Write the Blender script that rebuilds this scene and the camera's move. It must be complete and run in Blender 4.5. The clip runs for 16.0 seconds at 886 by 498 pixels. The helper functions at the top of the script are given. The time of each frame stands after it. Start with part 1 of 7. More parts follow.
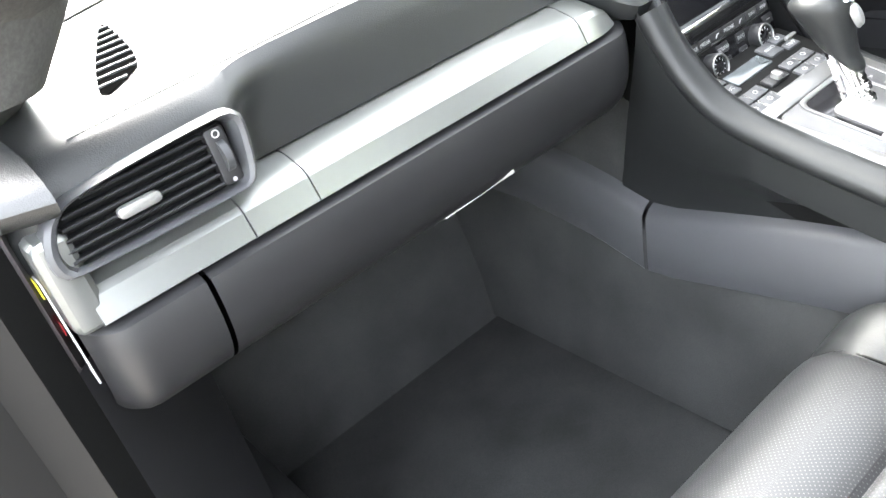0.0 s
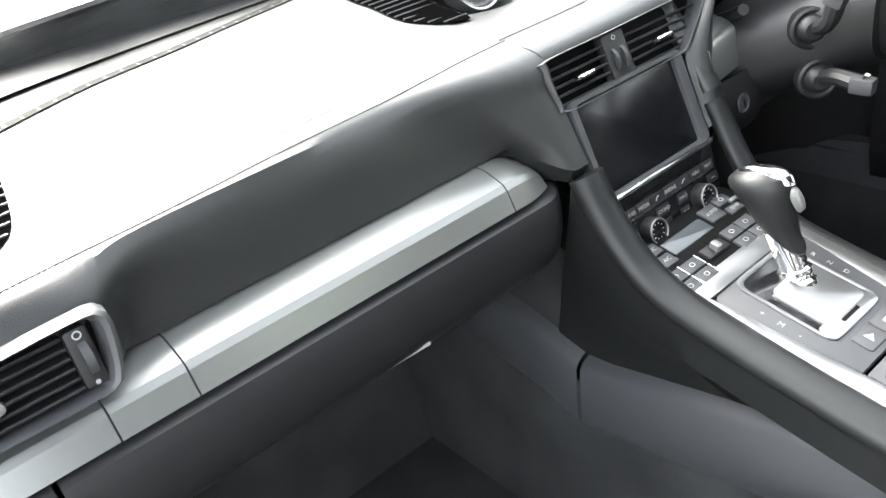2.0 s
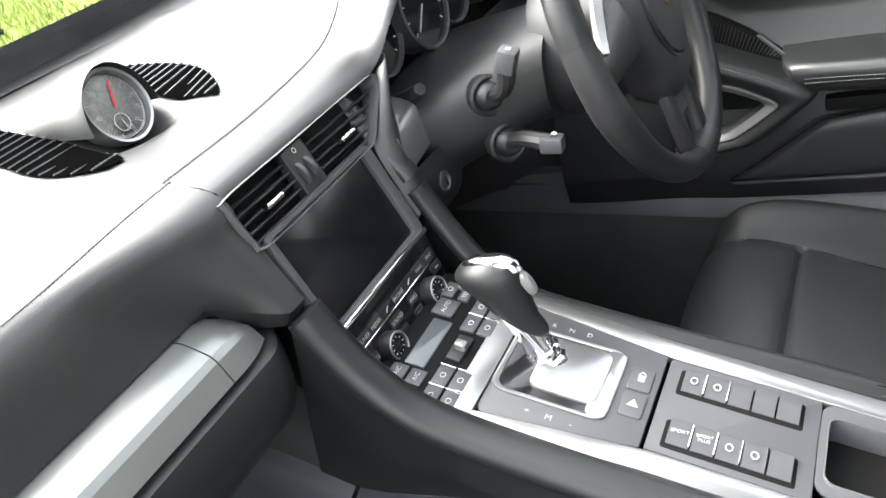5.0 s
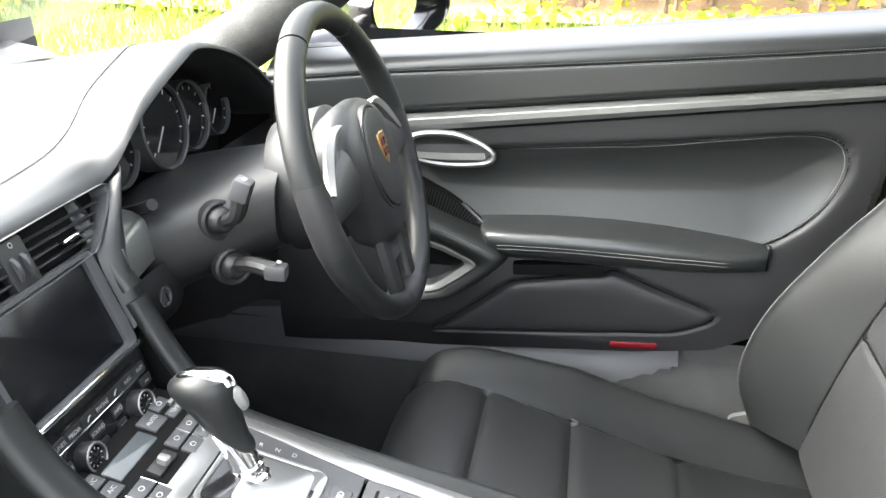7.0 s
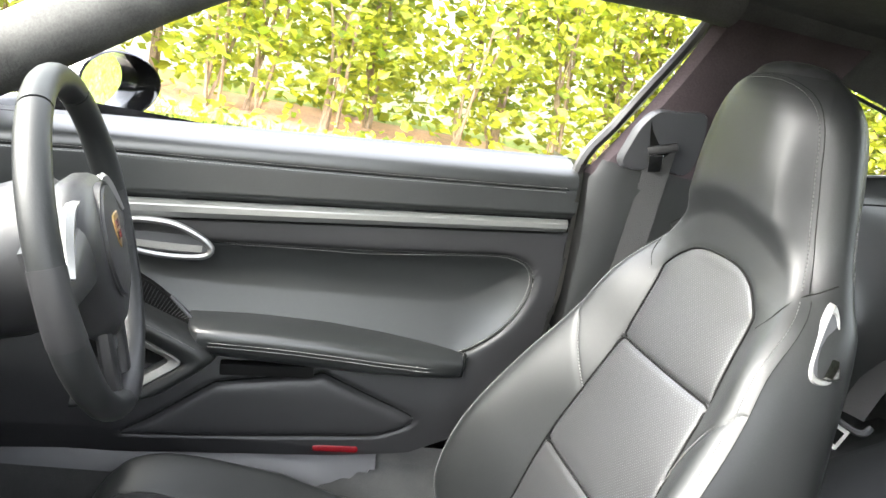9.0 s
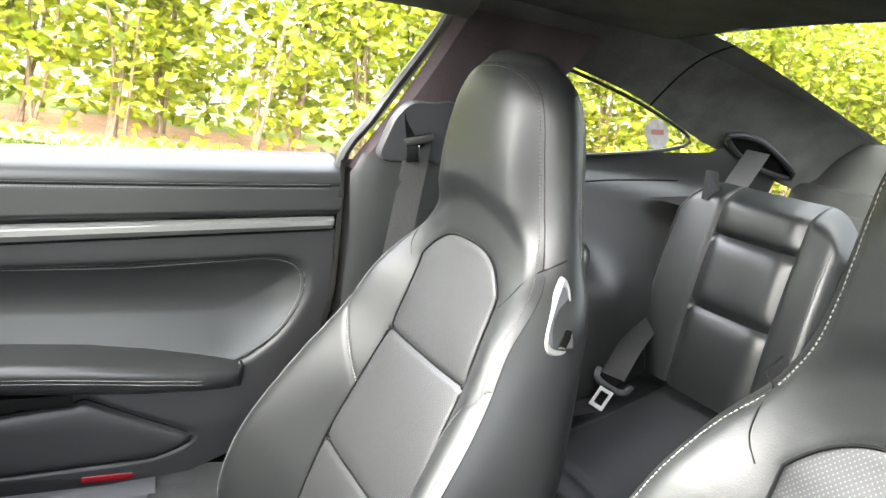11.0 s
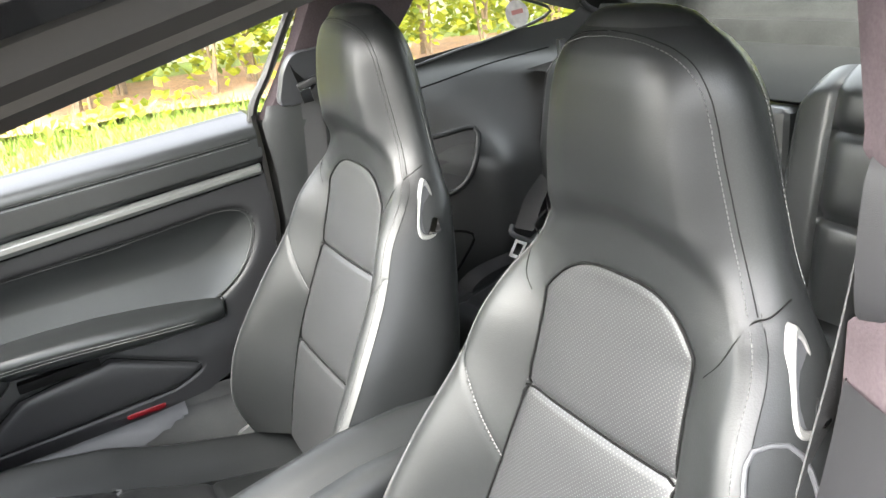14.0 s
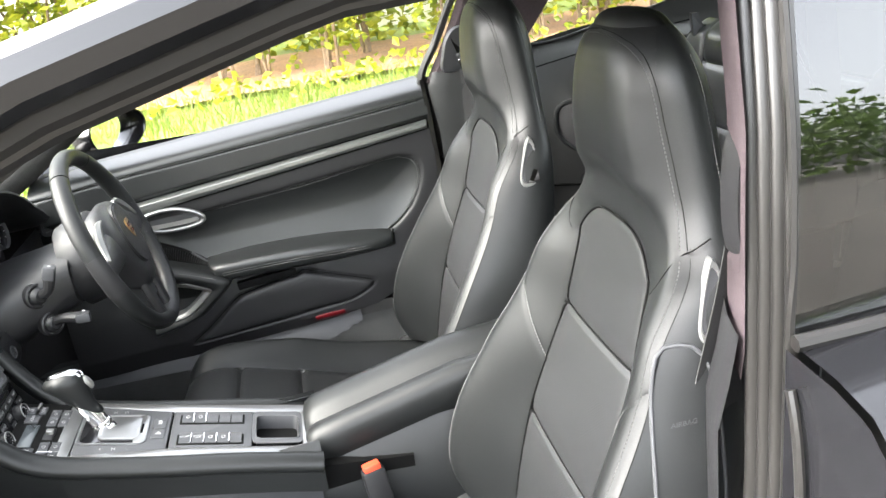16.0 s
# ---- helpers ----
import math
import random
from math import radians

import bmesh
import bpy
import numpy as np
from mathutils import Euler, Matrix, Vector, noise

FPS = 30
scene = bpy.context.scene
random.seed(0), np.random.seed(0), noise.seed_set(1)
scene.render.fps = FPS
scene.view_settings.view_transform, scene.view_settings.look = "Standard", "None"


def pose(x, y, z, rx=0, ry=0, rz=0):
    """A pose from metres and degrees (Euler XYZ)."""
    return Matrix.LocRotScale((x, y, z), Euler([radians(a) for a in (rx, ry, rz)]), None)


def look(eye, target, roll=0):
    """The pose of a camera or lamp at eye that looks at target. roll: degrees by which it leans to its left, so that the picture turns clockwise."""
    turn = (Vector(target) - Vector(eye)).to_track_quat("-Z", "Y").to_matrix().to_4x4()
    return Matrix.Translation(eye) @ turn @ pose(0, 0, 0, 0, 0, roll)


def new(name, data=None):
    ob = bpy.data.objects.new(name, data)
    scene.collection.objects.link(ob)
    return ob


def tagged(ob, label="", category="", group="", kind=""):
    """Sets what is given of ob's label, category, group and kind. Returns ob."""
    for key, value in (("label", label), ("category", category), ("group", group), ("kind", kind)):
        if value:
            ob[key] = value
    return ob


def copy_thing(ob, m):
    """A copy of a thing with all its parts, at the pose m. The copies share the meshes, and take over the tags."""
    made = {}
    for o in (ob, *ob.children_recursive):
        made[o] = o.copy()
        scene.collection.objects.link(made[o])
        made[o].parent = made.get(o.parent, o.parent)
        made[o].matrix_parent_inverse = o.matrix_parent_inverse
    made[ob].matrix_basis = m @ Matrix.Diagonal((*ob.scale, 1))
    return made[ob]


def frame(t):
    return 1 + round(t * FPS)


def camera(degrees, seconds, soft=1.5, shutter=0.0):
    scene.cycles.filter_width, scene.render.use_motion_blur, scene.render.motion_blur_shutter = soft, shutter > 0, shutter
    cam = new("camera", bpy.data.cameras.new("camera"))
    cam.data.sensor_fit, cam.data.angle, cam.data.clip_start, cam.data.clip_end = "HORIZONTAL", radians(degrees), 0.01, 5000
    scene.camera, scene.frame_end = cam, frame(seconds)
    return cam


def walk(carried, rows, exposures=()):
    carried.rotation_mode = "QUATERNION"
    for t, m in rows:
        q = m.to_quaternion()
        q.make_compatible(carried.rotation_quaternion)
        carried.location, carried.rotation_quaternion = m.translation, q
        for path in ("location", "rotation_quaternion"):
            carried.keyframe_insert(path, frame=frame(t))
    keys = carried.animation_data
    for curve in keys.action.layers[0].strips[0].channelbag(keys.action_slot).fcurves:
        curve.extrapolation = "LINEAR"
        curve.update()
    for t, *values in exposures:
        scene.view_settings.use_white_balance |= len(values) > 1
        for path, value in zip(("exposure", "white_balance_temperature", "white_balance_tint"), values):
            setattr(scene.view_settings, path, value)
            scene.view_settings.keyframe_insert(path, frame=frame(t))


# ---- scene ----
cam = camera(56.9, 16.0)
PATH = [
    (0, (-0.813, 0.423, 1.004), (0.113, 1.851, -0.046), -15.3),
    (0.5, (-0.786, 0.436, 1.025), (0.119, 1.897, 0.002), -13.9),
    (1, (-0.759, 0.446, 1.057), (0.15, 1.905, 0.033), -12.2),
    (1.5, (-0.711, 0.45, 1.071), (0.237, 1.899, 0.071), -11.1),
    (2, (-0.678, 0.459, 1.074), (0.33, 1.879, 0.089), -10.9),
    (2.5, (-0.643, 0.474, 1.075), (0.447, 1.84, 0.102), -11.6),
    (3, (-0.605, 0.49, 1.077), (0.579, 1.777, 0.105), -13.2),
    (5.5, (-0.557, 0.534, 1.096), (0.969, 1.364, 0.105), -12.2),
    (6, (-0.587, 0.517, 1.1), (1.04, 1.216, 0.17), -7.9),
    (6.5, (-0.621, 0.496, 1.108), (1.107, 1.036, 0.257), -3.6),
    (7, (-0.622, 0.515, 1.104), (1.196, 0.825, 0.331), 1.1),
    (7.5, (-0.616, 0.583, 1.087), (1.263, 0.649, 0.404), 4.9),
    (8, (-0.616, 0.638, 1.076), (1.287, 0.454, 0.488), 8.5),
    (8.5, (-0.624, 0.646, 1.074), (1.278, 0.272, 0.58), 11.1),
    (9, (-0.624, 0.647, 1.085), (1.255, 0.115, 0.655), 12.7),
    (9.5, (-0.632, 0.634, 1.089), (1.214, -0.037, 0.711), 13.3),
    (10, (-0.639, 0.608, 1.096), (1.165, -0.181, 0.746), 13.3),
    (12.5, (-0.738, 0.473, 1.162), (0.893, -0.586, 0.696), 3.9),
    (13, (-0.814, 0.454, 1.208), (0.814, -0.568, 0.653), 0.1),
    (13.5, (-0.878, 0.473, 1.219), (0.769, -0.479, 0.601), -3.0),
    (14, (-0.968, 0.514, 1.236), (0.709, -0.348, 0.57), -5.2),
    (14.5, (-1.037, 0.527, 1.24), (0.677, -0.232, 0.542), -6.6),
    (15, (-1.108, 0.507, 1.248), (0.65, -0.12, 0.528), -7.5),
    (15.5, (-1.204, 0.443, 1.268), (0.609, -0.01, 0.556), -8.0),
    (16, (-1.321, 0.392, 1.286), (0.528, 0.101, 0.581), -7.7),
]
EXPOSURE = [(0.0, 5.65), (1.0, 5.25), (2.0, 4.7), (3.0, 4.3), (5.5, 4.7), (8.0, 4.85), (10.0, 4.9), (12.5, 4.9), (14.0, 4.7), (16.0, 4.4)]
walk(cam, [(t, look(eye, target, roll)) for t, eye, target, roll in PATH], EXPOSURE)

# ---- sky and sun ----
SUN_UP, SUN_AZ = 42.0, -8.0
world = bpy.data.worlds.new("overcast_sky")
scene.world = world
world.use_nodes = True
wn = world.node_tree.nodes
sky = wn.new("ShaderNodeTexSky")
sky.sky_type, sky.sun_disc = "NISHITA", False
sky.sun_elevation, sky.sun_rotation = radians(SUN_UP), radians(SUN_AZ)
sky.air_density, sky.dust_density, sky.ozone_density = 1.0, 4.0, 1.0
sat = wn.new("ShaderNodeHueSaturation")
sat.inputs["Saturation"].default_value = 0.25
world.node_tree.links.new(sky.outputs[0], sat.inputs["Color"])
world.node_tree.links.new(sat.outputs[0], wn["Background"].inputs[0])
wn["Background"].inputs[1].default_value = 0.15
sun = new("sun", bpy.data.lights.new("sun", "SUN"))
sun.data.energy, sun.data.angle, sun.data.color = 0.85, radians(70), (1.0, 0.96, 0.9)
az, el = radians(SUN_AZ), radians(SUN_UP)
sun_way = Vector((math.sin(az) * math.cos(el), math.cos(az) * math.cos(el), math.sin(el)))
sun.matrix_basis = look(sun_way * 30, (0, 0, 0))


# ---- materials ----
def material(name, color, rough=0.5, metal=0.0, grain=(), bump=0.0, scale=400.0, stain=0.0, stain_scale=6.0, coat=0.0, voronoi=False, spec=0.5, detail=3.0):
    """A surface with fine relief (scale, bump), fine tone change (grain) and broad wear (stain)."""
    m = bpy.data.materials.new(name)
    m.use_nodes = True
    n, l = m.node_tree.nodes, m.node_tree.links
    b = n["Principled BSDF"]
    b.inputs["Roughness"].default_value, b.inputs["Metallic"].default_value = rough, metal
    b.inputs["Coat Weight"].default_value = coat
    b.inputs["Coat Roughness"].default_value = 0.08
    b.inputs["Specular IOR Level"].default_value = spec
    co = n.new("ShaderNodeTexCoord")
    fine = n.new("ShaderNodeTexVoronoi" if voronoi else "ShaderNodeTexNoise")
    fine.inputs["Scale"].default_value = scale
    if not voronoi:
        fine.inputs["Detail"].default_value = detail
    broad = n.new("ShaderNodeTexNoise")
    broad.inputs["Scale"].default_value, broad.inputs["Detail"].default_value = stain_scale, 5.0
    l.new(co.outputs["Object"], fine.inputs["Vector"])
    l.new(co.outputs["Object"], broad.inputs["Vector"])
    c = Vector(color)
    low, high = (grain or (0.85, 1.15))
    mix = n.new("ShaderNodeMix")
    mix.data_type = "RGBA"
    mix.inputs[6].default_value, mix.inputs[7].default_value = (*(c * low), 1), (*(c * high), 1)
    l.new(fine.outputs[0], mix.inputs[0])
    last = mix.outputs[2]
    if stain:
        mul = n.new("ShaderNodeMix")
        mul.data_type, mul.blend_type = "RGBA", "MULTIPLY"
        mul.inputs[0].default_value = 1.0
        ramp = n.new("ShaderNodeMapRange")
        ramp.inputs[1].default_value, ramp.inputs[2].default_value = 0.3, 0.7
        ramp.inputs[3].default_value, ramp.inputs[4].default_value = 1 - stain, 1 + stain
        l.new(broad.outputs[0], ramp.inputs[0])
        l.new(last, mul.inputs[6])
        l.new(ramp.outputs[0], mul.inputs[7])
        last = mul.outputs[2]
        rr = n.new("ShaderNodeMapRange")
        rr.inputs[1].default_value, rr.inputs[2].default_value = 0.3, 0.7
        rr.inputs[3].default_value, rr.inputs[4].default_value = rough * (1 - 0.5 * stain), min(1.0, rough * (1 + 0.5 * stain))
        l.new(broad.outputs[0], rr.inputs[0])
        l.new(rr.outputs[0], b.inputs["Roughness"])
    l.new(last, b.inputs["Base Color"])
    if bump:
        bm_ = n.new("ShaderNodeBump")
        bm_.inputs["Strength"].default_value, bm_.inputs["Distance"].default_value = bump, 0.002
        l.new(fine.outputs[0], bm_.inputs["Height"])
        l.new(bm_.outputs[0], b.inputs["Normal"])
    return m


def perforated(name, color, rough, pitch=0.0052):
    """Leather with a lattice of small punched holes."""
    m = material(name, color, rough, bump=0.12, scale=900, stain=0.12)
    n, l = m.node_tree.nodes, m.node_tree.links
    b = n["Principled BSDF"]
    co = n.new("ShaderNodeUVMap")
    dots = None
    for shift in (0.0, 0.5):
        mp = n.new("ShaderNodeVectorMath")
        mp.operation = "MULTIPLY_ADD"
        mp.inputs[1].default_value, mp.inputs[2].default_value = (1 / pitch, 1 / pitch, 0), (shift, shift, 0)
        l.new(co.outputs[0], mp.inputs[0])
        fr = n.new("ShaderNodeVectorMath")
        fr.operation = "FRACTION"
        l.new(mp.outputs[0], fr.inputs[0])
        ds = n.new("ShaderNodeVectorMath")
        ds.operation = "DISTANCE"
        ds.inputs[1].default_value = (0.5, 0.5, 0)
        l.new(fr.outputs[0], ds.inputs[0])
        lt = n.new("ShaderNodeMapRange")
        lt.inputs[1].default_value, lt.inputs[2].default_value, lt.inputs[3].default_value, lt.inputs[4].default_value = 0.08, 0.15, 1.0, 0.0
        l.new(ds.outputs["Value"], lt.inputs[0])
        if dots is None:
            dots = lt.outputs[0]
        else:
            ad = n.new("ShaderNodeMath")
            ad.operation = "MAXIMUM"
            l.new(dots, ad.inputs[0])
            l.new(lt.outputs[0], ad.inputs[1])
            dots = ad.outputs[0]
    old = b.inputs["Base Color"].links[0].from_socket
    mx = n.new("ShaderNodeMix")
    mx.data_type = "RGBA"
    mx.inputs[7].default_value = (0.06, 0.06, 0.06, 1)
    l.new(dots, mx.inputs[0])
    l.new(old, mx.inputs[6])
    l.new(mx.outputs[2], b.inputs["Base Color"])
    return m


def glass(name, tint=(1, 1, 1), rough=0.0, least=0.04, most=0.9):
    """A thin pane: clear straight on, glossier at a slant."""
    m = bpy.data.materials.new(name)
    m.use_nodes = True
    n, l = m.node_tree.nodes, m.node_tree.links
    n.remove(n["Principled BSDF"])
    tr, gl, lw, mix = n.new("ShaderNodeBsdfTransparent"), n.new("ShaderNodeBsdfGlossy"), n.new("ShaderNodeLayerWeight"), n.new("ShaderNodeMixShader")
    tr.inputs[0].default_value = (*tint, 1)
    gl.inputs["Roughness"].default_value = rough
    lw.inputs["Blend"].default_value = 0.5
    power, scale = n.new("ShaderNodeMath"), n.new("ShaderNodeMath")
    power.operation, scale.operation = "POWER", "MULTIPLY_ADD"
    power.inputs[1].default_value = 5.0
    scale.inputs[1].default_value, scale.inputs[2].default_value = most - least, least
    l.new(lw.outputs["Facing"], power.inputs[0])
    l.new(power.outputs[0], scale.inputs[0])
    l.new(scale.outputs[0], mix.inputs[0])
    l.new(tr.outputs[0], mix.inputs[1])
    l.new(gl.outputs[0], mix.inputs[2])
    l.new(mix.outputs[0], n["Material Output"].inputs[0])
    return m


LEATHER = material("black_leather", (0.0095, 0.0102, 0.0105), 0.42, bump=0.05, spec=0.27, scale=700, stain=0.15, voronoi=True)
LEATHER_SOFT = material("worn_black_leather", (0.0110, 0.0118, 0.0120), 0.43, bump=0.06, spec=0.28, scale=600, stain=0.2, voronoi=True)
PERFORATED = perforated("perforated_black_leather", (0.0115, 0.0120, 0.0128), 0.44)
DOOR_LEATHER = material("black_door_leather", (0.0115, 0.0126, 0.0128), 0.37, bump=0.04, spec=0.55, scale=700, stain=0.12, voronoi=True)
VINYL = material("charcoal_leatherette", (0.022, 0.0225, 0.0225), 0.36, bump=0.08, scale=700, stain=0.12, voronoi=True, spec=0.5)
DASH = material("black_dash_leather", (0.0095, 0.0102, 0.0105), 0.42, bump=0.10, scale=800, stain=0.08, voronoi=True)
PLASTIC = material("soft_black_plastic", (0.012, 0.012, 0.013), 0.45, spec=0.35, bump=0.15, scale=1200, stain=0.08)
PLASTIC_GREY = material("dark_grey_plastic", (0.038, 0.039, 0.042), 0.45, spec=0.4, bump=0.12, scale=1200, stain=0.08)
GLOSS = material("gloss_black_plastic", (0.008, 0.008, 0.009), 0.12)
# glossless near-black: shade painted between outlet slats, and the clock face
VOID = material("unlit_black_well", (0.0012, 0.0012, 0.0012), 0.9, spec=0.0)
# near-black for seams and backings, also put in as shade in gaps
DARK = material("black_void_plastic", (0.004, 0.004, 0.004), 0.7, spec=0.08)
CARPET = material("charcoal_carpet", (0.034, 0.035, 0.035), 0.95, spec=0.05, grain=(0.5, 1.5), bump=1.0, scale=900, stain=0.25, stain_scale=9)
ALU = material("galvano_silver_trim", (0.17, 0.175, 0.17), 0.28, metal=0.65, scale=200, grain=(0.97, 1.03))
ALU_RAIL = material("brushed_aluminium", (0.28, 0.28, 0.28), 0.36, metal=0.9, scale=900, grain=(0.95, 1.05))
ALU_BRIGHT = material("bright_steel", (0.75, 0.75, 0.74), 0.35, metal=0.5)
CHROME = material("chrome", (0.85, 0.85, 0.86), 0.08, metal=1.0)
SATIN = material("satin_silver_plastic", (0.20, 0.20, 0.195), 0.38, metal=0.6)
SUEDE = material("dark_suede", (0.060, 0.060, 0.058), 0.95, spec=0.05, grain=(0.7, 1.3), bump=0.3, scale=300, stain=0.25, stain_scale=14)
SUEDE_MAUVE = material("mauve_suede", (0.044, 0.035, 0.038), 0.95, spec=0.05, grain=(0.7, 1.3), bump=0.3, scale=300, stain=0.2, stain_scale=14)
FELT = material("black_felt", (0.016, 0.0165, 0.016), 0.95, spec=0.05, grain=(0.6, 1.4), bump=0.4, scale=400, stain=0.25, stain_scale=14)
PAINT = material("black_car_paint", (0.004, 0.004, 0.0045), 0.15, coat=0.3, spec=0.4)
BLACK_TRIM = material("satin_black_frame", (0.009, 0.0085, 0.008), 0.5, stain=0.2, spec=0.3)
RUBBER = material("black_rubber_seal", (0.010, 0.0095, 0.009), 0.36, stain=0.25, spec=0.45)
WHITE = material("white_print", (0.30, 0.30, 0.30), 0.5)
RED = material("red_reflector", (0.10, 0.004, 0.007), 0.25)
STITCH = material("pale_grey_thread", (0.10, 0.10, 0.098), 0.8)
SCREEN = material("black_screen_glass", (0.005, 0.005, 0.006), 0.2, spec=0.2)
DISPLAY = material("grey_display_glass", (0.055, 0.062, 0.066), 0.15)
WEBBING = material("black_belt_webbing", (0.013, 0.013, 0.0135), 0.7, bump=0.5, scale=500)
GLASS = glass("clear_glass")
SCREEN_GLASS = glass("green_tinted_windscreen_glass", (0.62, 0.628, 0.608))
TINTED = glass("tinted_glass", (0.22, 0.24, 0.22), 0.0, 0.09)
REAR_GLASS = glass("rear_screen_glass", (0.70, 0.72, 0.68), 0.0, 0.03, 0.5)
TAUPE = material("taupe_plastic", (0.050, 0.046, 0.046), 0.5, spec=0.4, bump=0.12, scale=1200, stain=0.08)


# ---- builders ----
def smooth(data, angle=35):
    for p in data.polygons:
        p.use_smooth = True
    data.set_sharp_from_angle(angle=radians(angle))


def part(name, bm, mat, parent=None, label="", angle=35):
    """Links a bmesh as one mesh object, under a thing or a part."""
    bmesh.ops.recalc_face_normals(bm, faces=bm.faces)
    data = bpy.data.meshes.new(name)
    bm.to_mesh(data)
    bm.free()
    data.materials.append(mat)
    smooth(data, angle)
    ob = new(name, data)
    ob.parent = parent
    return tagged(ob, label) if label else ob


def thing(name, label, category, group="", kind="", place=(0, 0, 0)):
    ob = new(name)
    ob.location = place
    ob.empty_display_size = 0.05
    return tagged(ob, label, category, group, kind)


def spline(points, n, closed=False):
    """n points along a smooth curve through the points, evenly by length."""
    p = np.array(points, float)
    k = len(p)
    out = []
    last = k if closed else k - 1
    for i in range(last):
        a, b, c, d = (p[(i - 1) % k], p[i], p[(i + 1) % k], p[(i + 2) % k]) if closed else (p[max(i - 1, 0)], p[i], p[i + 1], p[min(i + 2, k - 1)])
        for s in np.linspace(0, 1, 16, endpoint=False):
            out.append(0.5 * (2 * b + (c - a) * s + (2 * a - 5 * b + 4 * c - d) * s * s + (3 * b - a - 3 * c + d) * s**3))
    if not closed:
        out.append(p[-1])
    else:
        out.append(out[0])
    out = np.array(out)
    run = np.r_[0, np.cumsum(np.linalg.norm(np.diff(out, axis=0), axis=1))]
    at = np.linspace(0, run[-1], n + 1)[:-1] if closed else np.linspace(0, run[-1], n)
    return np.stack([np.interp(at, run, out[:, j]) for j in range(p.shape[1])], 1)


def loft(rings, closed=True, caps=True):
    """A skin over rings of equal length."""
    bm = bmesh.new()
    rows = [[bm.verts.new(tuple(v)) for v in ring] for ring in rings]
    k = len(rows[0])
    for a, b in zip(rows, rows[1:]):
        for i in range(k if closed else k - 1):
            j = (i + 1) % k
            bm.faces.new((a[i], a[j], b[j], b[i]))
    if caps and closed:
        bm.faces.new(rows[0][::-1])
        bm.faces.new(rows[-1])
    return bm


def frames_along(path, up=(0, 0, 1)):
    p = np.array(path, float)
    t = np.gradient(p, axis=0)
    t /= np.linalg.norm(t, axis=1, keepdims=True) + 1e-12
    side = np.cross(t, up)
    side /= np.linalg.norm(side, axis=1, keepdims=True) + 1e-12
    return p, side, np.cross(side, t)


def sweep(path, profile, up=(0, 0, 1), caps=True, scale=None):
    """A profile of (sideways, upward) points carried along a path."""
    p, s, u = frames_along(path, up)
    sc = scale if scale is not None else np.ones(len(p))
    return loft([[p[i] + sc[i] * (a * s[i] + b * u[i]) for a, b in profile] for i in range(len(p))], True, caps)


def circle(r, n=12, ry=None, turn=0.0):
    return [(r * math.cos(a + turn), (ry or r) * math.sin(a + turn)) for a in np.linspace(0, 2 * math.pi, n, endpoint=False)]


def tube(path, r, n=10, up=(0, 0, 1), caps=True, scale=None):
    return sweep(path, circle(r, n), up, caps, scale)


def ring_tube(points, r, n=8, up=(0, 0, 1)):
    """A closed tube along a closed path."""
    p = np.array(points, float)
    t = np.roll(p, -1, 0) - np.roll(p, 1, 0)
    t /= np.linalg.norm(t, axis=1, keepdims=True)
    s = np.cross(t, up)
    s /= np.linalg.norm(s, axis=1, keepdims=True) + 1e-12
    u = np.cross(s, t)
    rings = [[p[i] + a * s[i] + b * u[i] for a, b in circle(r, n)] for i in range(len(p))]
    rings.append(rings[0])
    bm = loft(rings, True, False)
    bmesh.ops.remove_doubles(bm, verts=bm.verts, dist=1e-6)
    return bm


def rounded(w, h, r, n=5):
    """A rectangle w by h with round corners, centred."""
    out = []
    for cx, cy, a0 in ((w / 2 - r, h / 2 - r, 0), (-w / 2 + r, h / 2 - r, 90), (-w / 2 + r, -h / 2 + r, 180), (w / 2 - r, -h / 2 + r, 270)):
        for a in np.linspace(a0, a0 + 90, n):
            out.append((cx + r * math.cos(radians(a)), cy + r * math.sin(radians(a))))
    return out


def slab(outline, m, depth, edge=0.0015):
    """An outline in the local x-y plane of the pose m, raised by depth along local z with a softened rim."""
    o = np.array(outline, float)
    mid = o.mean(0)
    size = np.abs(o - mid).max(0)
    k = 1 - edge / np.maximum(size, 1e-6)
    rings = [[(x, y, 0) for x, y in o], [(x, y, depth - edge) for x, y in o],
             [(mid[0] + (x - mid[0]) * (1 - 0.35 * (1 - k[0])), mid[1] + (y - mid[1]) * (1 - 0.35 * (1 - k[1])), depth - 0.3 * edge) for x, y in o],
             [(mid[0] + (x - mid[0]) * k[0], mid[1] + (y - mid[1]) * k[1], depth) for x, y in o]]
    bm = loft(rings)
    bmesh.ops.transform(bm, matrix=m, verts=bm.verts)
    return bm


def box(size, m=None, bevel=0.003, segs=2):
    bm = bmesh.new()
    bmesh.ops.create_cube(bm, size=1.0, matrix=Matrix.Diagonal((*size, 1)))
    if bevel:
        bmesh.ops.bevel(bm, geom=bm.edges[:], offset=bevel, segments=segs, profile=0.6, affect="EDGES")
    if m is not None:
        bmesh.ops.transform(bm, matrix=m, verts=bm.verts)
    return bm


def lathe(profile, m=None, n=28):
    """A turned body: (radius, height) points about local z."""
    rings = [[(r * math.cos(a), r * math.sin(a), h) for a in np.linspace(0, 2 * math.pi, n, endpoint=False)] for r, h in profile]
    bm = loft(rings, True, True)
    if m is not None:
        bmesh.ops.transform(bm, matrix=m, verts=bm.verts)
    return bm


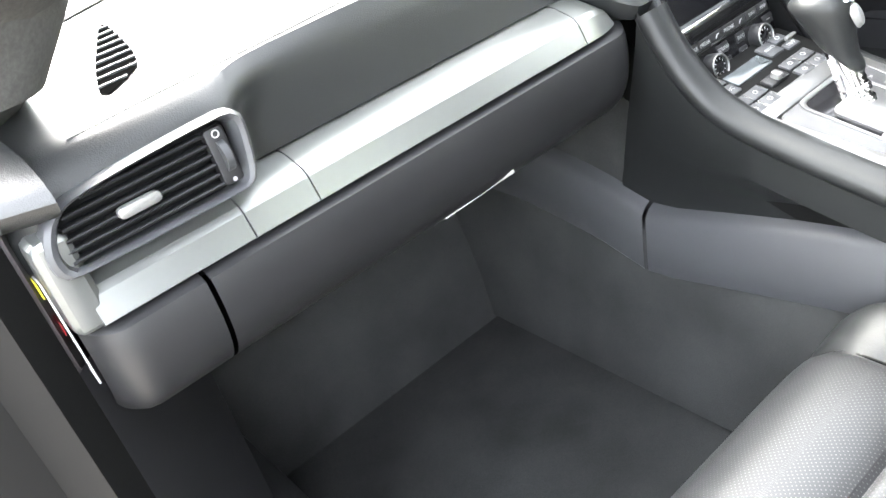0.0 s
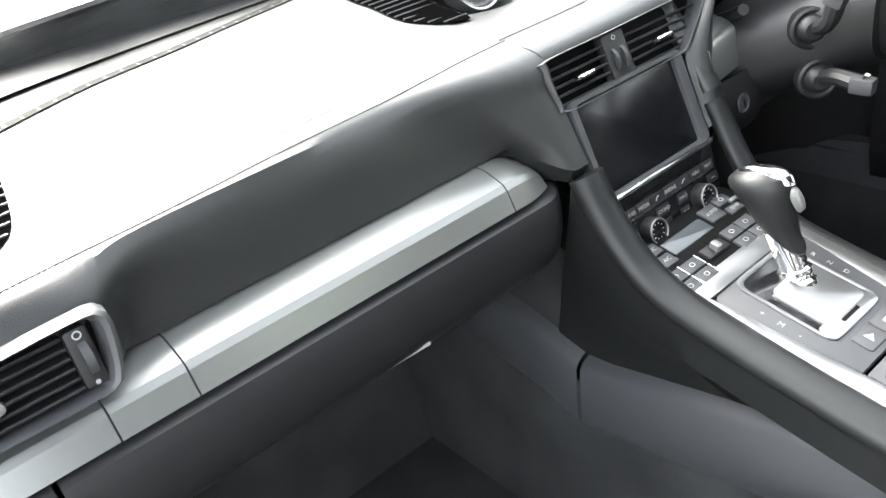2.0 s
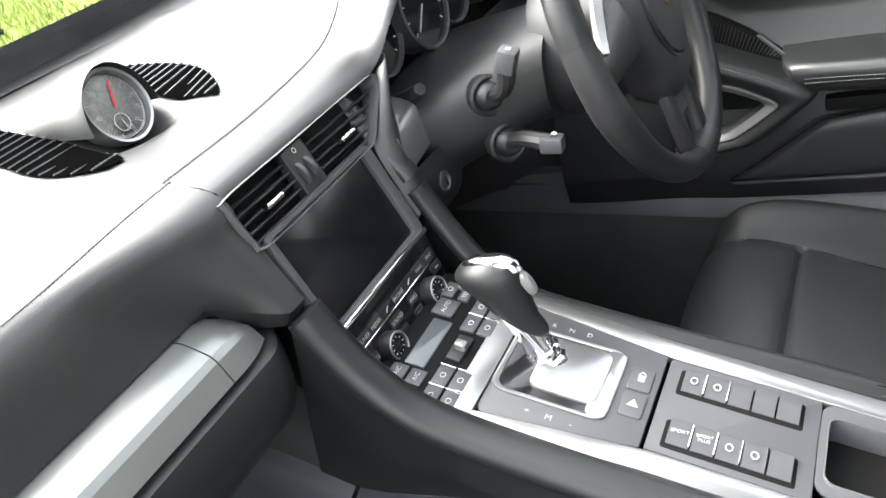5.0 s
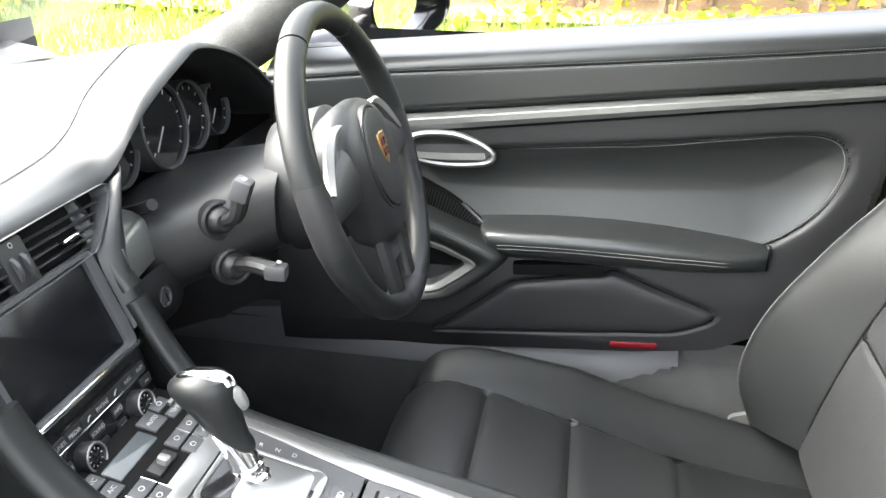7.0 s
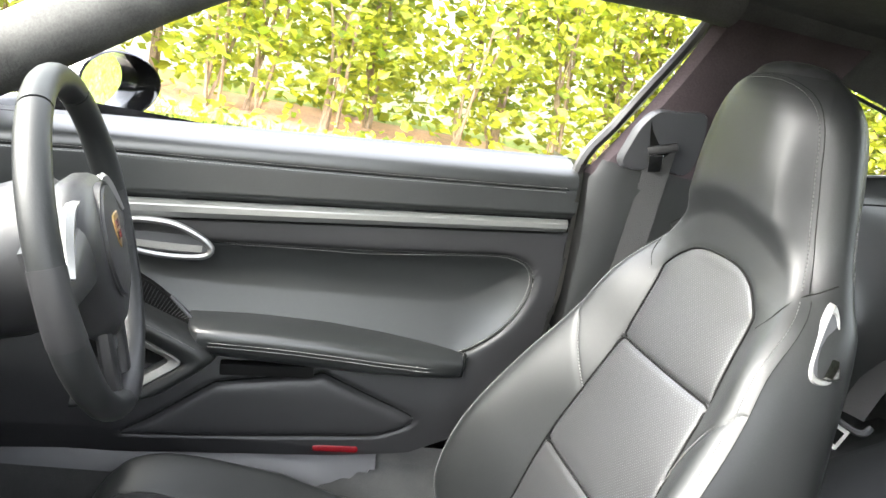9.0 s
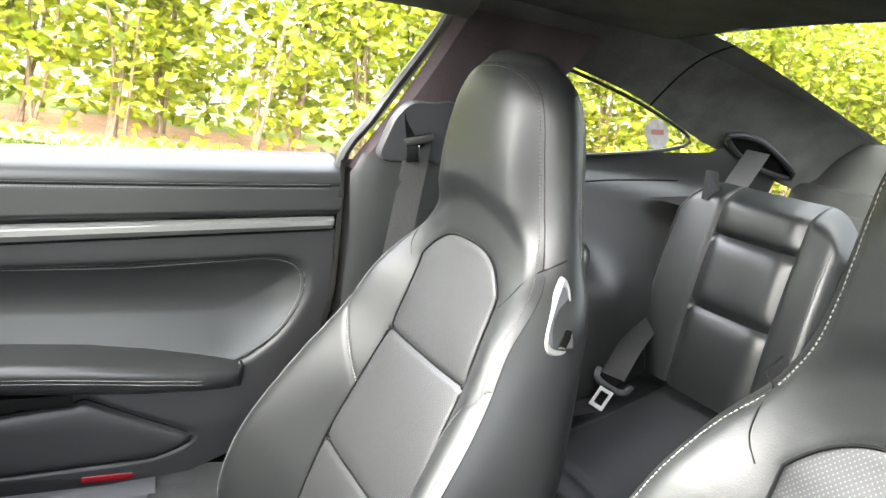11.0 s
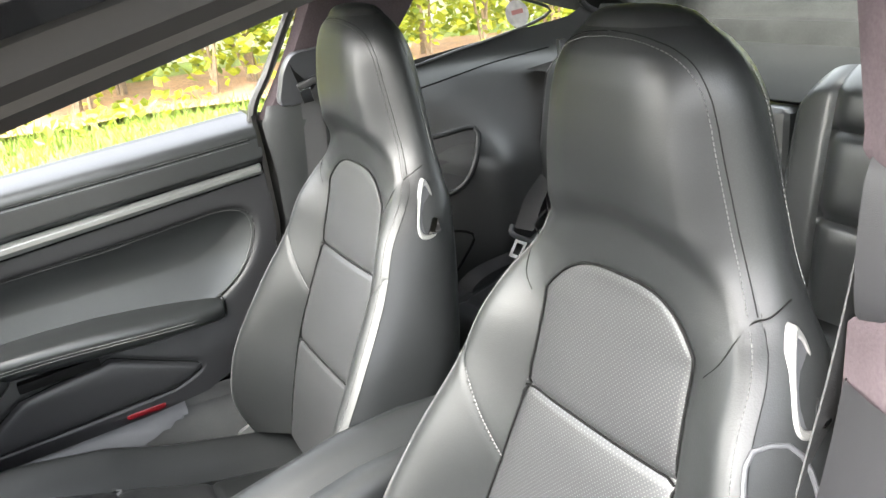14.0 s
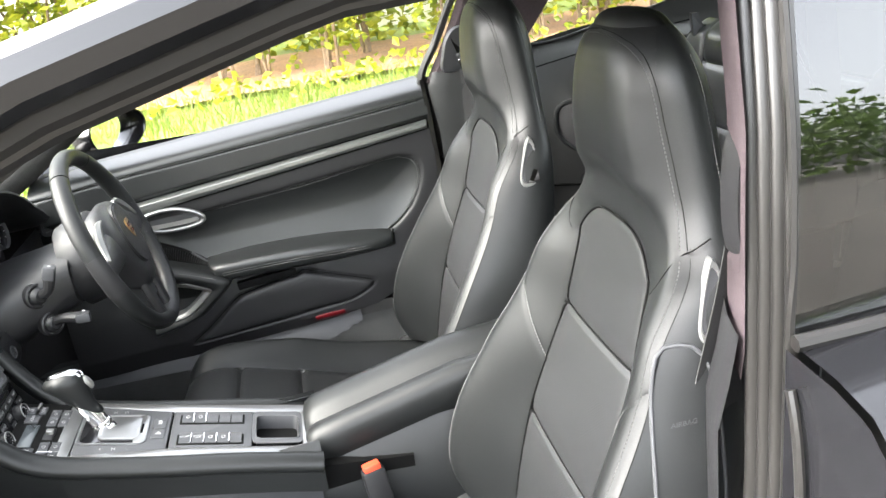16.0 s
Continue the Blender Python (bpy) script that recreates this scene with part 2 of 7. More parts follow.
def basis(at, x, y):
    """The pose with its origin at a place and its x and y along the given ways."""
    x = Vector(x).normalized()
    z = x.cross(Vector(y)).normalized()
    y = z.cross(x)
    return Matrix(((x.x, y.x, z.x, at[0]), (x.y, y.y, z.y, at[1]), (x.z, y.z, z.z, at[2]), (0, 0, 0, 1)))


def join(bms):
    out = bmesh.new()
    for b in bms:
        data = bpy.data.meshes.new("tmp")
        b.to_mesh(data)
        b.free()
        out.from_mesh(data)
        bpy.data.meshes.remove(data)
    return out


def sheet(fn, us, vs, region, looks, parent, thick=None, angle=60):
    """A curved cover laid out over u and v, cut into one mesh for each region. looks: name of region -> (part name, material, label)."""
    pts = {}
    faces = {}
    for i in range(len(us) - 1):
        for j in range(len(vs) - 1):
            key = region((us[i] + us[i + 1]) / 2, (vs[j] + vs[j + 1]) / 2)
            if key is not None:
                faces.setdefault(key, []).append((i, j))
    made = {}
    for key, cells in faces.items():
        index, co, uv, polys = {}, [], [], []
        for i, j in cells:
            quad = []
            for a, b in ((i, j), (i + 1, j), (i + 1, j + 1), (i, j + 1)):
                if (a, b) not in index:
                    if (a, b) not in pts:
                        pts[a, b] = tuple(fn(us[a], vs[b]))
                    index[a, b] = len(co)
                    co.append(pts[a, b])
                    uv.append((us[a], vs[b]))
                quad.append(index[a, b])
            polys.append(quad)
        name, mat, label = looks[key]
        data = bpy.data.meshes.new(name)
        data.from_pydata(co, [], polys)
        lay = data.uv_layers.new(name="UVMap")
        for loop in data.loops:
            lay.data[loop.index].uv = uv[loop.vertex_index]
        data.materials.append(mat)
        smooth(data, angle)
        ob = new(name, data)
        ob.parent = parent
        if label:
            tagged(ob, label)
        made[key] = ob
    return made


def stitches(path, parent, normal, pitch=0.0050, length=0.0038, r=0.00055, lift=0.0007, name="stitching", mat=None):
    """A row of short thread stitches lying on a path."""
    p = np.array(path, float)
    run = np.r_[0, np.cumsum(np.linalg.norm(np.diff(p, axis=0), axis=1))]
    count = max(2, int(run[-1] / pitch))
    bm = bmesh.new()
    nrm = Vector(normal).normalized() if not callable(normal) else None
    for k in range(count):
        s = (k + 0.5) * run[-1] / count
        a, b = (Vector([float(np.interp(q, run, p[:, j])) for j in range(3)]) for q in (s - length / 2, s + length / 2))
        n = nrm or Vector(normal(a)).normalized()
        way = (b - a)
        if way.length < 1e-6:
            continue
        side = way.cross(n).normalized() * r
        up = n * (lift + r)
        base = n * -0.0004
        vs = [bm.verts.new(q) for q in (a - side + base, a + side + base, b + side + base, b - side + base, a * 0.8 + b * 0.2 + up, a * 0.2 + b * 0.8 + up)]
        bm.faces.new((vs[0], vs[1], vs[4]))
        bm.faces.new((vs[2], vs[3], vs[5]))
        bm.faces.new((vs[1], vs[2], vs[5], vs[4]))
        bm.faces.new((vs[3], vs[0], vs[4], vs[5]))
    return part(name, bm, mat or STITCH, parent, "pale grey double stitching")


def near(value, points):
    """Straight-line lookup in a list of (key, value) pairs."""
    k, v = zip(*points)
    return float(np.interp(value, k, v))


def bumpf(d, w):
    return math.exp(-(d / w) ** 2)


def step(x, a, b):
    s = min(1.0, max(0.0, (x - a) / (b - a)))
    return s * s * (3 - 2 * s)

# ---- the car body and cabin shell ----
ground = tagged(part("ground", box((80, 80, 0.2), pose(0, 0, -0.15), 0), material("pale_gravel_drive", (0.085, 0.078, 0.066), 0.9, grain=(0.5, 1.4), bump=0.8, scale=60, stain=0.25, stain_scale=0.6)), "pale gravel drive beside the parked car", "ground", kind="structure")

car = thing("coupe", "black painted coupe body with dark suede headlining", "car", place=(0, 0, 0))
# floor pan with the sill
part("floor_pan", box((1.5, 3.3, 0.05), pose(0, -0.1, 0.10), 0.01), CARPET, car, "charcoal carpeted floor pan")
part("firewall", loft([[(x, y, z) for y, z in ((1.55, 0.9), (1.52, 0.6), (1.45, 0.35), (1.36, 0.12))] for x in (-0.8, 0.8)], False, False), CARPET, car, "charcoal carpeted footwell bulkhead")
for sx in (-1, 1):
    part("door_sill", loft([[(sx * x, y, z) for x, z in ((0.60, 0.13), (0.62, 0.26), (0.66, 0.31), (0.72, 0.32), (0.80, 0.31), (0.86, 0.27), (0.87, 0.1))] for y in (1.45, 0.9, 0.3, 0.0, -0.3)], False, False), PLASTIC, car, "black plastic door sill")

roof_y = [(1.25, 0.80, 0.69), (1.12, 0.865, 0.665), (1.0, 0.945, 0.64), (0.9, 1.015, 0.622), (0.8, 1.08, 0.605), (0.7, 1.137, 0.592), (0.6, 1.187, 0.58), (0.35, 1.252, 0.555), (0.0, 1.272, 0.55), (-0.4, 1.258, 0.53), (-0.62, 1.22, 0.55), (-1.0, 1.12, 0.55), (-1.6, 0.98, 0.56)]


def rail(sx, y):
    return Vector((sx * near(-y, [(-a, c) for a, b, c in roof_y]), y, near(-y, [(-a, b) for a, b, c in roof_y])))


# headlining from the windscreen header to the rear window
rows = []
for y in np.linspace(0.40, -0.42, 12):
    e = rail(1, y)
    rows.append([(e.x * s, y, e.z + 0.035 * (1 - s * s) + 0.01) for s in np.linspace(-1, 1, 15)])
part("headlining", loft(rows, False, False), SUEDE, car, "dark suede headlining")
rows = [[(x, y, z + 0.03) for x, y, z in r] for r in rows]
rows = [[(x * 1.12, y + 0.0, z) for x, y, z in r] for r in rows]
part("roof_panel", loft(rows, False, False), PAINT, car, "black painted roof")
# pillars and roof rails
for sx in (-1, 1):
    ys = np.linspace(1.25, -0.62, 40)
    inner_ys = np.linspace(1.25, -0.06, 32)
    path = [rail(sx, y) + Vector((sx * (0.02 + (0.05 * step(y, 0.75, 1.0) if sx < 0 else 0)), 0, 0.014 * (1 - step(y, 0.55, 0.75)) if sx < 0 else 0)) for y in inner_ys]
    part("roof_rail_trim", sweep(path, [(a * 0.044, b * (0.036 if sx > 0 else 0.028)) for a, b in circle(1, 14)], caps=True, scale=[1.0 + (0.35 if sx > 0 else 0.28) * step(y, 0.65, 0.95) for y in inner_ys]), SUEDE, car, "grey suede pillar and roof rail trim")
    for dx, dz, r, m, nm in ((0.062, -0.002, 0.016, RUBBER, "door_frame_seal"), (0.090, 0.012, 0.018, BLACK_TRIM, "roof_rail_paint"), (0.112, 0.040, 0.026, PAINT, "roof_rail_paint"), (0.080, 0.045, 0.022, PAINT, "roof_rail_paint")):
        path = [rail(sx, y) + Vector((sx * dx, 0, dz)) for y in ys]
        part(nm, sweep(path, circle(r, 10), caps=True), m, car, "black rubber door frame seal" if m is RUBBER else "black painted roof rail")
# windscreen
part("windscreen", loft([[(x * w, y - 0.10 * abs(x) ** 2, z) for x in np.linspace(-1, 1, 13)] for y, z, w in ((1.62, 0.86, 0.66), (1.1, 1.06, 0.62), (0.45, 1.24, 0.55))], False, False), SCREEN_GLASS, car, "faintly green tinted windscreen")
part("bonnet", loft([[(x * w, y, z - 0.10 * abs(x) ** 3) for x in np.linspace(-1, 1, 13)] for y, z, w in ((1.60, 0.84, 0.75), (2.0, 0.80, 0.75), (2.6, 0.70, 0.72), (2.9, 0.55, 0.65))], False, False), PAINT, car, "black painted bonnet")
part("cowl", loft([[(x * w, y - 0.10 * abs(x) ** 2, z) for x in np.linspace(-1, 1, 13)] for y, z, w in ((1.52, 0.853, 0.68), (1.57, 0.862, 0.70), (1.64, 0.868, 0.72), (1.72, 0.85, 0.74))], False, False), PLASTIC, car, "black plastic windscreen cowl")
wiper = thing("windscreen_wiper", "black windscreen wiper resting on the glass", "wiper")
part("arm", tube(spline([(-0.47, 1.60, 0.885), (-0.30, 1.60, 0.90), (0.10, 1.60, 0.905)], 12), 0.007, 8), PLASTIC, wiper)
part("blade", tube(spline([(-0.55, 1.50, 0.905), (-0.25, 1.57, 0.905), (0.15, 1.585, 0.912)], 16), 0.006, 6), RUBBER, wiper)
part("pivot", lathe([(0.022, -0.03), (0.022, 0.01), (0.015, 0.018), (0.006, 0.02)], pose(-0.47, 1.60, 0.88), 20), PLASTIC_GREY, wiper, "grey wiper pivot cap")

# left pillar foot: suede corner beside the dash, grey end trim, ribbed rubber
edge_in = spline([(-0.690, 1.057, 0.86), (-0.643, 1.077, 0.905), (-0.60, 1.08, 0.965), (-0.57, 1.06, 1.03)], 16)
edge_out = spline([(-0.775, 0.99, 0.87), (-0.745, 0.96, 0.93), (-0.70, 0.92, 1.0), (-0.66, 0.88, 1.07)], 16)
part("pillar_foot", loft([[tuple(Vector(a).lerp(Vector(b), s) + Vector((0.015, -0.02, 0.0)) * math.sin(s * math.pi)) for s in np.linspace(0, 1, 10)] for a, b in zip(edge_in, edge_out)], False, False), SUEDE, car, "grey suede windscreen pillar foot")
part("dash_end_trim", loft([[(x, y, z) for x, y in ((-0.760, 1.16), (-0.764, 1.05), (-0.772, 1.025), (-0.7785, 1.03), (-0.780, 1.05))] for z in (0.34, 0.55, 0.70, 0.80)], False, False), TAUPE, car, "taupe plastic dash end trim")
ribs_ = [(-0.7785 - 0.026 * t + 0.0015 * abs(math.sin(t * 12.6)), 1.035 + 0.42 * t) for t in np.linspace(0, 1, 40)]
part("front_opening_seal", loft([[(x, y, z) for x, y in ribs_] for z in (0.05, 0.4, 0.80)], False, False), BLACK_TRIM, car, "ribbed black rubber door opening seal")


def lettering(text, m, size, parent, mat=None, name="lettering"):
    """Raised print in the built-in font, centred on the pose m."""
    cu = bpy.data.curves.new("print", "FONT")
    cu.body, cu.size, cu.align_x, cu.align_y, cu.extrude = text, size, "CENTER", "CENTER", 0.0001
    tmp = bpy.data.objects.new("print", cu)
    data = bpy.data.meshes.new_from_object(tmp)
    bpy.data.objects.remove(tmp)
    data.transform(m)
    data.materials.append(mat or WHITE)
    ob = new(name, data)
    ob.parent = parent
    return ob


# ---- dashboard ----
dash = thing("dashboard", "black leather dashboard with silver trim strip and stitching", "dashboard")
PROFILE = [(1.040, 0.738), (1.050, 0.757), (1.060, 0.778), (1.072, 0.799), (1.086, 0.813), (1.106, 0.8215), (1.20, 0.833), (1.32, 0.842), (1.44, 0.848), (1.60, 0.852)]
HOUSED = [(1.040, 0.738), (1.020, 0.742), (1.016, 0.768), (1.018, 0.795), (1.032, 0.812), (1.054, 0.8205), (1.19, 0.833), (1.32, 0.842), (1.44, 0.848), (1.60, 0.852)]
CENTRE = [(0.984, 0.711), (0.998, 0.738), (1.011, 0.765), (1.023, 0.790), (1.0325, 0.8140), (1.070, 0.8250), (1.20, 0.8345), (1.32, 0.842), (1.44, 0.848), (1.60, 0.852)]
CREST = [(-0.70, 1.046), (-0.634, 1.053), (-0.566, 1.060), (-0.478, 1.068), (-0.345, 1.082), (-0.213, 1.089), (-0.05, 1.096)]


def dash_row(x, n=60):
    tip = max(0.0, (-0.735 - x) / 0.035)
    pts = []
    for i, (a, b, d) in enumerate(zip(PROFILE, HOUSED, CENTRE)):
        w = max(0.0, min(1.0, (i - 2) / 3))
        h = step(x, -0.562 + 0.17 * w, -0.588 - 0.04 * w)
        c = step(x, -0.170 - 0.12 * min(1.0, i / 4), -0.122)
        lean = (near(x, CREST) - 1.106) * (1 - h) * min(1.0, i / 5) * (1 if i < 6 else 0.3 if i == 6 else 0)
        pts.append(((a[0] + lean) * (1 - h - c) + b[0] * h + d[0] * c, a[1] * (1 - h - c) + b[1] * h + d[1] * c))
    return [(x, y + 0.02 * tip * tip * (1 - step(y, 1.02, 1.10)), z - 0.040 * tip * tip * step(z, 0.76, 0.82)) for y, z in spline(pts, n)]


part("dash_pad", loft([dash_row(x) for x in np.r_[np.linspace(-0.790, -0.55, 44), np.linspace(-0.54, -0.18, 18), np.linspace(-0.17, -0.104, 16)]], False, False), DASH, dash, "smooth black leather dash pad")
# the rounded leather end cap beside the vent
part("end_cap", loft([[(-0.735 - 0.036 * math.sin(a), 1.055 + 0.075 * c + 0.02 * math.sin(a), 0.803 + 0.026 * s) for c, s in circle(1, 24)] for a in np.linspace(0, 1.5, 8)], True, True), DASH, dash, "rounded leather end cap")
lip = []
for x in np.linspace(-0.20, -0.104, 14):
    _, y, z = dash_row(x)[0]
    lip.append([(x, y, z), (x, y + 0.003, z - 0.006), (x, y + 0.010, z - 0.016), (x, 1.05, 0.690)])
part("pad_lip", loft(lip, False, False), DASH, dash, "turned-in leather lip of the pad")
# glovebox lid, end panel and lower edge
LID = [(1.24, 0.60), (1.10, 0.584), (1.05, 0.586), (1.02, 0.596), (0.998, 0.615), (0.987, 0.640), (0.984, 0.665), (0.986, 0.686), (0.992, 0.694), (1.02, 0.696)]
lid = spline(LID, 44)
part("glovebox_lid", loft([[(x, y + 0.06 * max(0, (x + 0.165) / 0.06) ** 2, z) for y, z in lid] for x in np.r_[-0.6625, -0.6615, np.linspace(-0.65, -0.18, 20), np.linspace(-0.165, -0.105, 10)]], False, False), PLASTIC, dash, "matt black glovebox lid")
part("end_panel", loft([[(x, y + 0.10 * max(0, (-0.735 - x) / 0.03) ** 2 * 0.4, z + 0.03 * (1 - step(y, 0.98, 1.1)) * step(x, -0.70, -0.665) * 0) for y, z in lid] for x in np.r_[np.linspace(-0.762, -0.68, 10), -0.668, -0.667]], False, False), PLASTIC, dash, "matt black lower end panel")
handle = part("glovebox_handle", loft([[(x, 1.04 - 0.56 * (x + 0.40) + d, 0.585 + 0.42 * (x + 0.40) + e) for d, e in ((-0.005, 0.002), (-0.006, -0.001), (0.0, -0.003), (0.005, -0.002))] for x in np.linspace(-0.402, -0.332, 8)]), SATIN, dash, "slim silver glovebox handle")
# four pieces of silver strip
STRIP = [(1.020, 0.690), (0.996, 0.697), (0.991, 0.700), (1.000, 0.720), (1.005, 0.7255), (1.012, 0.7285), (1.030, 0.735), (1.044, 0.736)]
for a, b in ((-0.745, -0.6140), (-0.6125, -0.5500), (-0.5485, -0.2065), (-0.2050, -0.150)):
    rows = []
    for x in np.linspace(a, b, 14 if b - a > 0.1 else 8):
        e = max(0.0, (x + 0.19) / 0.04) ** 2
        rows.append([(x, y + 0.010 * e, 0.70 + (z - 0.70) * (1 - 0.45 * e)) for y, z in STRIP])
    part("trim_strip", loft(rows, True, True), ALU, dash, "silver grey trim strip", angle=18)
# black box behind the strip, its gap's shade put in as colour
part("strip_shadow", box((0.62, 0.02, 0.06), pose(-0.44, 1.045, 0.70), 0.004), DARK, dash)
# stitching along the pad's edge
edge = spline([(x, near(x, CREST), 0.82) for x in (-0.70, -0.634, -0.589, -0.544, -0.46, -0.38, -0.307, -0.2, -0.10)], 60)
surf = []
for x, y, z in edge:
    row = np.array(dash_row(x, 200))
    row = row[np.argmin(row[:, 1]):]
    surf.append((x, y, float(np.interp(y, row[:, 1], row[:, 2])) + 0.0006))
stitches([(x, y - 0.004, z - 0.0006) for x, y, z in surf], dash, (0, -0.4, 0.9), 0.0045, 0.0034, 0.0003, 0.0002)
part("pad_seam", tube([(x, y - 0.0025, z - 0.0012) for x, y, z in surf], 0.0008, 5, (0, 0, 1)), PLASTIC, dash)


def on_top(x, y):
    row = np.array(dash_row(x, 200))
    return (x, y, float(np.interp(y, row[np.argmin(row[:, 1]):, 1], row[np.argmin(row[:, 1]):, 2])))


# airbag lid outline and its moulded word
lidline = spline([(-0.515, 1.36), (-0.53, 1.25), (-0.535, 1.16), (-0.52, 1.112), (-0.46, 1.100), (-0.376, 1.104), (-0.285, 1.112), (-0.262, 1.124), (-0.246, 1.152), (-0.218, 1.252), (-0.20, 1.33)], 70)
part("airbag_seam", tube([on_top(x, y) for x, y in lidline], 0.0005, 5), PLASTIC_GREY, dash, "faint airbag lid seam")
lettering("AIRBAG", basis(tuple(Vector(on_top(-0.41, 1.150)) + Vector((0, 0, 0.0004))), (1, 0.03, 0), (0, 1, 0.06)), 0.014, dash, PLASTIC_GREY)


def louvre(outline, n, at, parent, label, axis="x", lift=0.0):
    """A slatted outlet on the dash top: slats over a flat black sheet that stands in for the shade of a well."""
    o = np.array(outline)
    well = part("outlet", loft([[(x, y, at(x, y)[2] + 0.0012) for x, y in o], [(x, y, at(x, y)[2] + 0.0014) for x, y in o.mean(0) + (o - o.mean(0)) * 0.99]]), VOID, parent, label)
    k = 0 if axis == "x" else 1
    lo, hi = o[:, k].min(), o[:, k].max()
    for q in np.linspace(lo, hi, n + 2)[1:-1]:
        cut = []
        for p, r in zip(o, np.roll(o, -1, 0)):
            if (p[k] - q) * (r[k] - q) < 0:
                s = (q - p[k]) / (r[k] - p[k])
                cut.append(p + s * (r - p))
        if len(cut) == 2:
            a, b = (Vector(at(*c)) for c in cut)
            part("slat", tube([a + Vector((0, 0, 0.0022)), b + Vector((0, 0, 0.0022))], 0.0013, 5), PLASTIC_GREY, well)
    return well


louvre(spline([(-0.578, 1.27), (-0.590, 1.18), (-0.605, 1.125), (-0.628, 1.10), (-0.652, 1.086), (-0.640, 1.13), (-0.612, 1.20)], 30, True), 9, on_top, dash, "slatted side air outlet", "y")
slot = [on_top(x, y) for x, y in spline([(-0.60, 1.34), (-0.45, 1.405), (-0.33, 1.432), (-0.23, 1.460), (-0.112, 1.490)], 24)]
part("defrost_slot", sweep([Vector(p) + Vector((0, 0, 0.0003)) for p in slot], [(-0.009, 0), (-0.009, 0.001), (0.009, 0.001), (0.009, 0)]), DARK, dash, "long black defroster slot")
for x, y, z in slot[::1]:
    part("slot_tooth", box((0.003, 0.009, 0.0015), pose(x, y - 0.003, z + 0.0008), 0), PLASTIC, dash)

# passenger vent
vm = basis((-0.666, 0.998, 0.7705), (1, 0, 0), (0, 0.14, 1))
vo = [(-0.083, -0.012), (-0.078, -0.024), (-0.06, -0.026), (0.0, -0.027), (0.055, -0.027), (0.066, -0.022), (0.072, 0.0), (0.074, 0.02), (0.068, 0.028), (0.05, 0.029), (0.0, 0.027), (-0.05, 0.023), (-0.070, 0.016), (-0.080, 0.002)]
ring = spline(vo, 56, True)
vent = part("air_vent", loft([[vm @ Vector((x * k, y * k, d)) for x, y in ring] for k, d in ((1.12, -0.014), (1.10, 0.002), (1.05, 0.006), (1.0, 0.004), (0.96, -0.004), (0.95, -0.02))], True, False), PLASTIC_GREY, dash, "grey framed passenger air vent")
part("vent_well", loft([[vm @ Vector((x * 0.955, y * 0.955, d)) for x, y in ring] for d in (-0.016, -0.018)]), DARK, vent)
for q in (-0.019, -0.011, -0.003, 0.005, 0.013, 0.021):
    xs = [x for (x, y), (x2, y2) in zip(ring, np.roll(ring, -1, 0)) if (y - q) * (y2 - q) <= 0]
    lo, hi = min(xs) * 0.95 + 0.001, min(0.047, max(xs) * 0.95)
    part("vent_blade", loft([[vm @ Vector((x, q + a, b)) for a, b in ((-0.0009, -0.014), (-0.0016, -0.002), (0.0, -0.0005), (0.0012, -0.002), (0.0009, -0.014))] for x in (lo, hi)]), PLASTIC, vent)
part("vent_tab", slab(rounded(0.034, 0.009, 0.004), vm @ pose(-0.018, -0.002, -0.002), 0.007), SATIN, vent, "grey vent tab")
part("wheel_housing", slab(rounded(0.017, 0.046, 0.003), vm @ pose(0.0565, 0.0005, -0.01), 0.008), PLASTIC, vent)
part("thumbwheel", lathe([(0.004, -0.003), (0.014, -0.003), (0.014, 0.003), (0.004, 0.003)], vm @ pose(0.0575, 0, -0.008, 0, 90, 0), 24), PLASTIC_GREY, vent)
part("dial_mark", ring_tube([vm @ Vector((0.057 + 0.0028 * math.cos(a), 0.0185 + 0.0028 * math.sin(a), -0.0015)) for a in np.linspace(0, 6.28, 12, endpoint=False)], 0.0006, 5, tuple(vm.to_3x3() @ Vector((0, 0, 1)))), WHITE, vent)
part("dial_dot", lathe([(0.0018, 0), (0.0018, 0.0006)], vm @ pose(0.0565, -0.0195, -0.002), 10), WHITE, vent)
# warning label on the dash's end
lab = part("warning_label", loft([[(-0.7665 + 0.002 * (y > 1.03), y, z), (-0.768 + 0.002 * (y > 1.03), y, z)] for y, z in ((1.075, 0.735), (1.01, 0.745), (1.0, 0.655), (1.04, 0.655))], False, False), WHITE, dash, "white airbag warning label with red marks")
part("label_red", box((0.001, 0.02, 0.012), pose(-0.7685, 1.03, 0.70), 0), RED, lab)
part("label_yellow", box((0.001, 0.03, 0.014), pose(-0.7683, 1.04, 0.733), 0), material("yellow_print", (0.7, 0.6, 0.03), 0.5), lab)

# ---- driver's side: hood, gauges, outlets ----
HX = 0.338
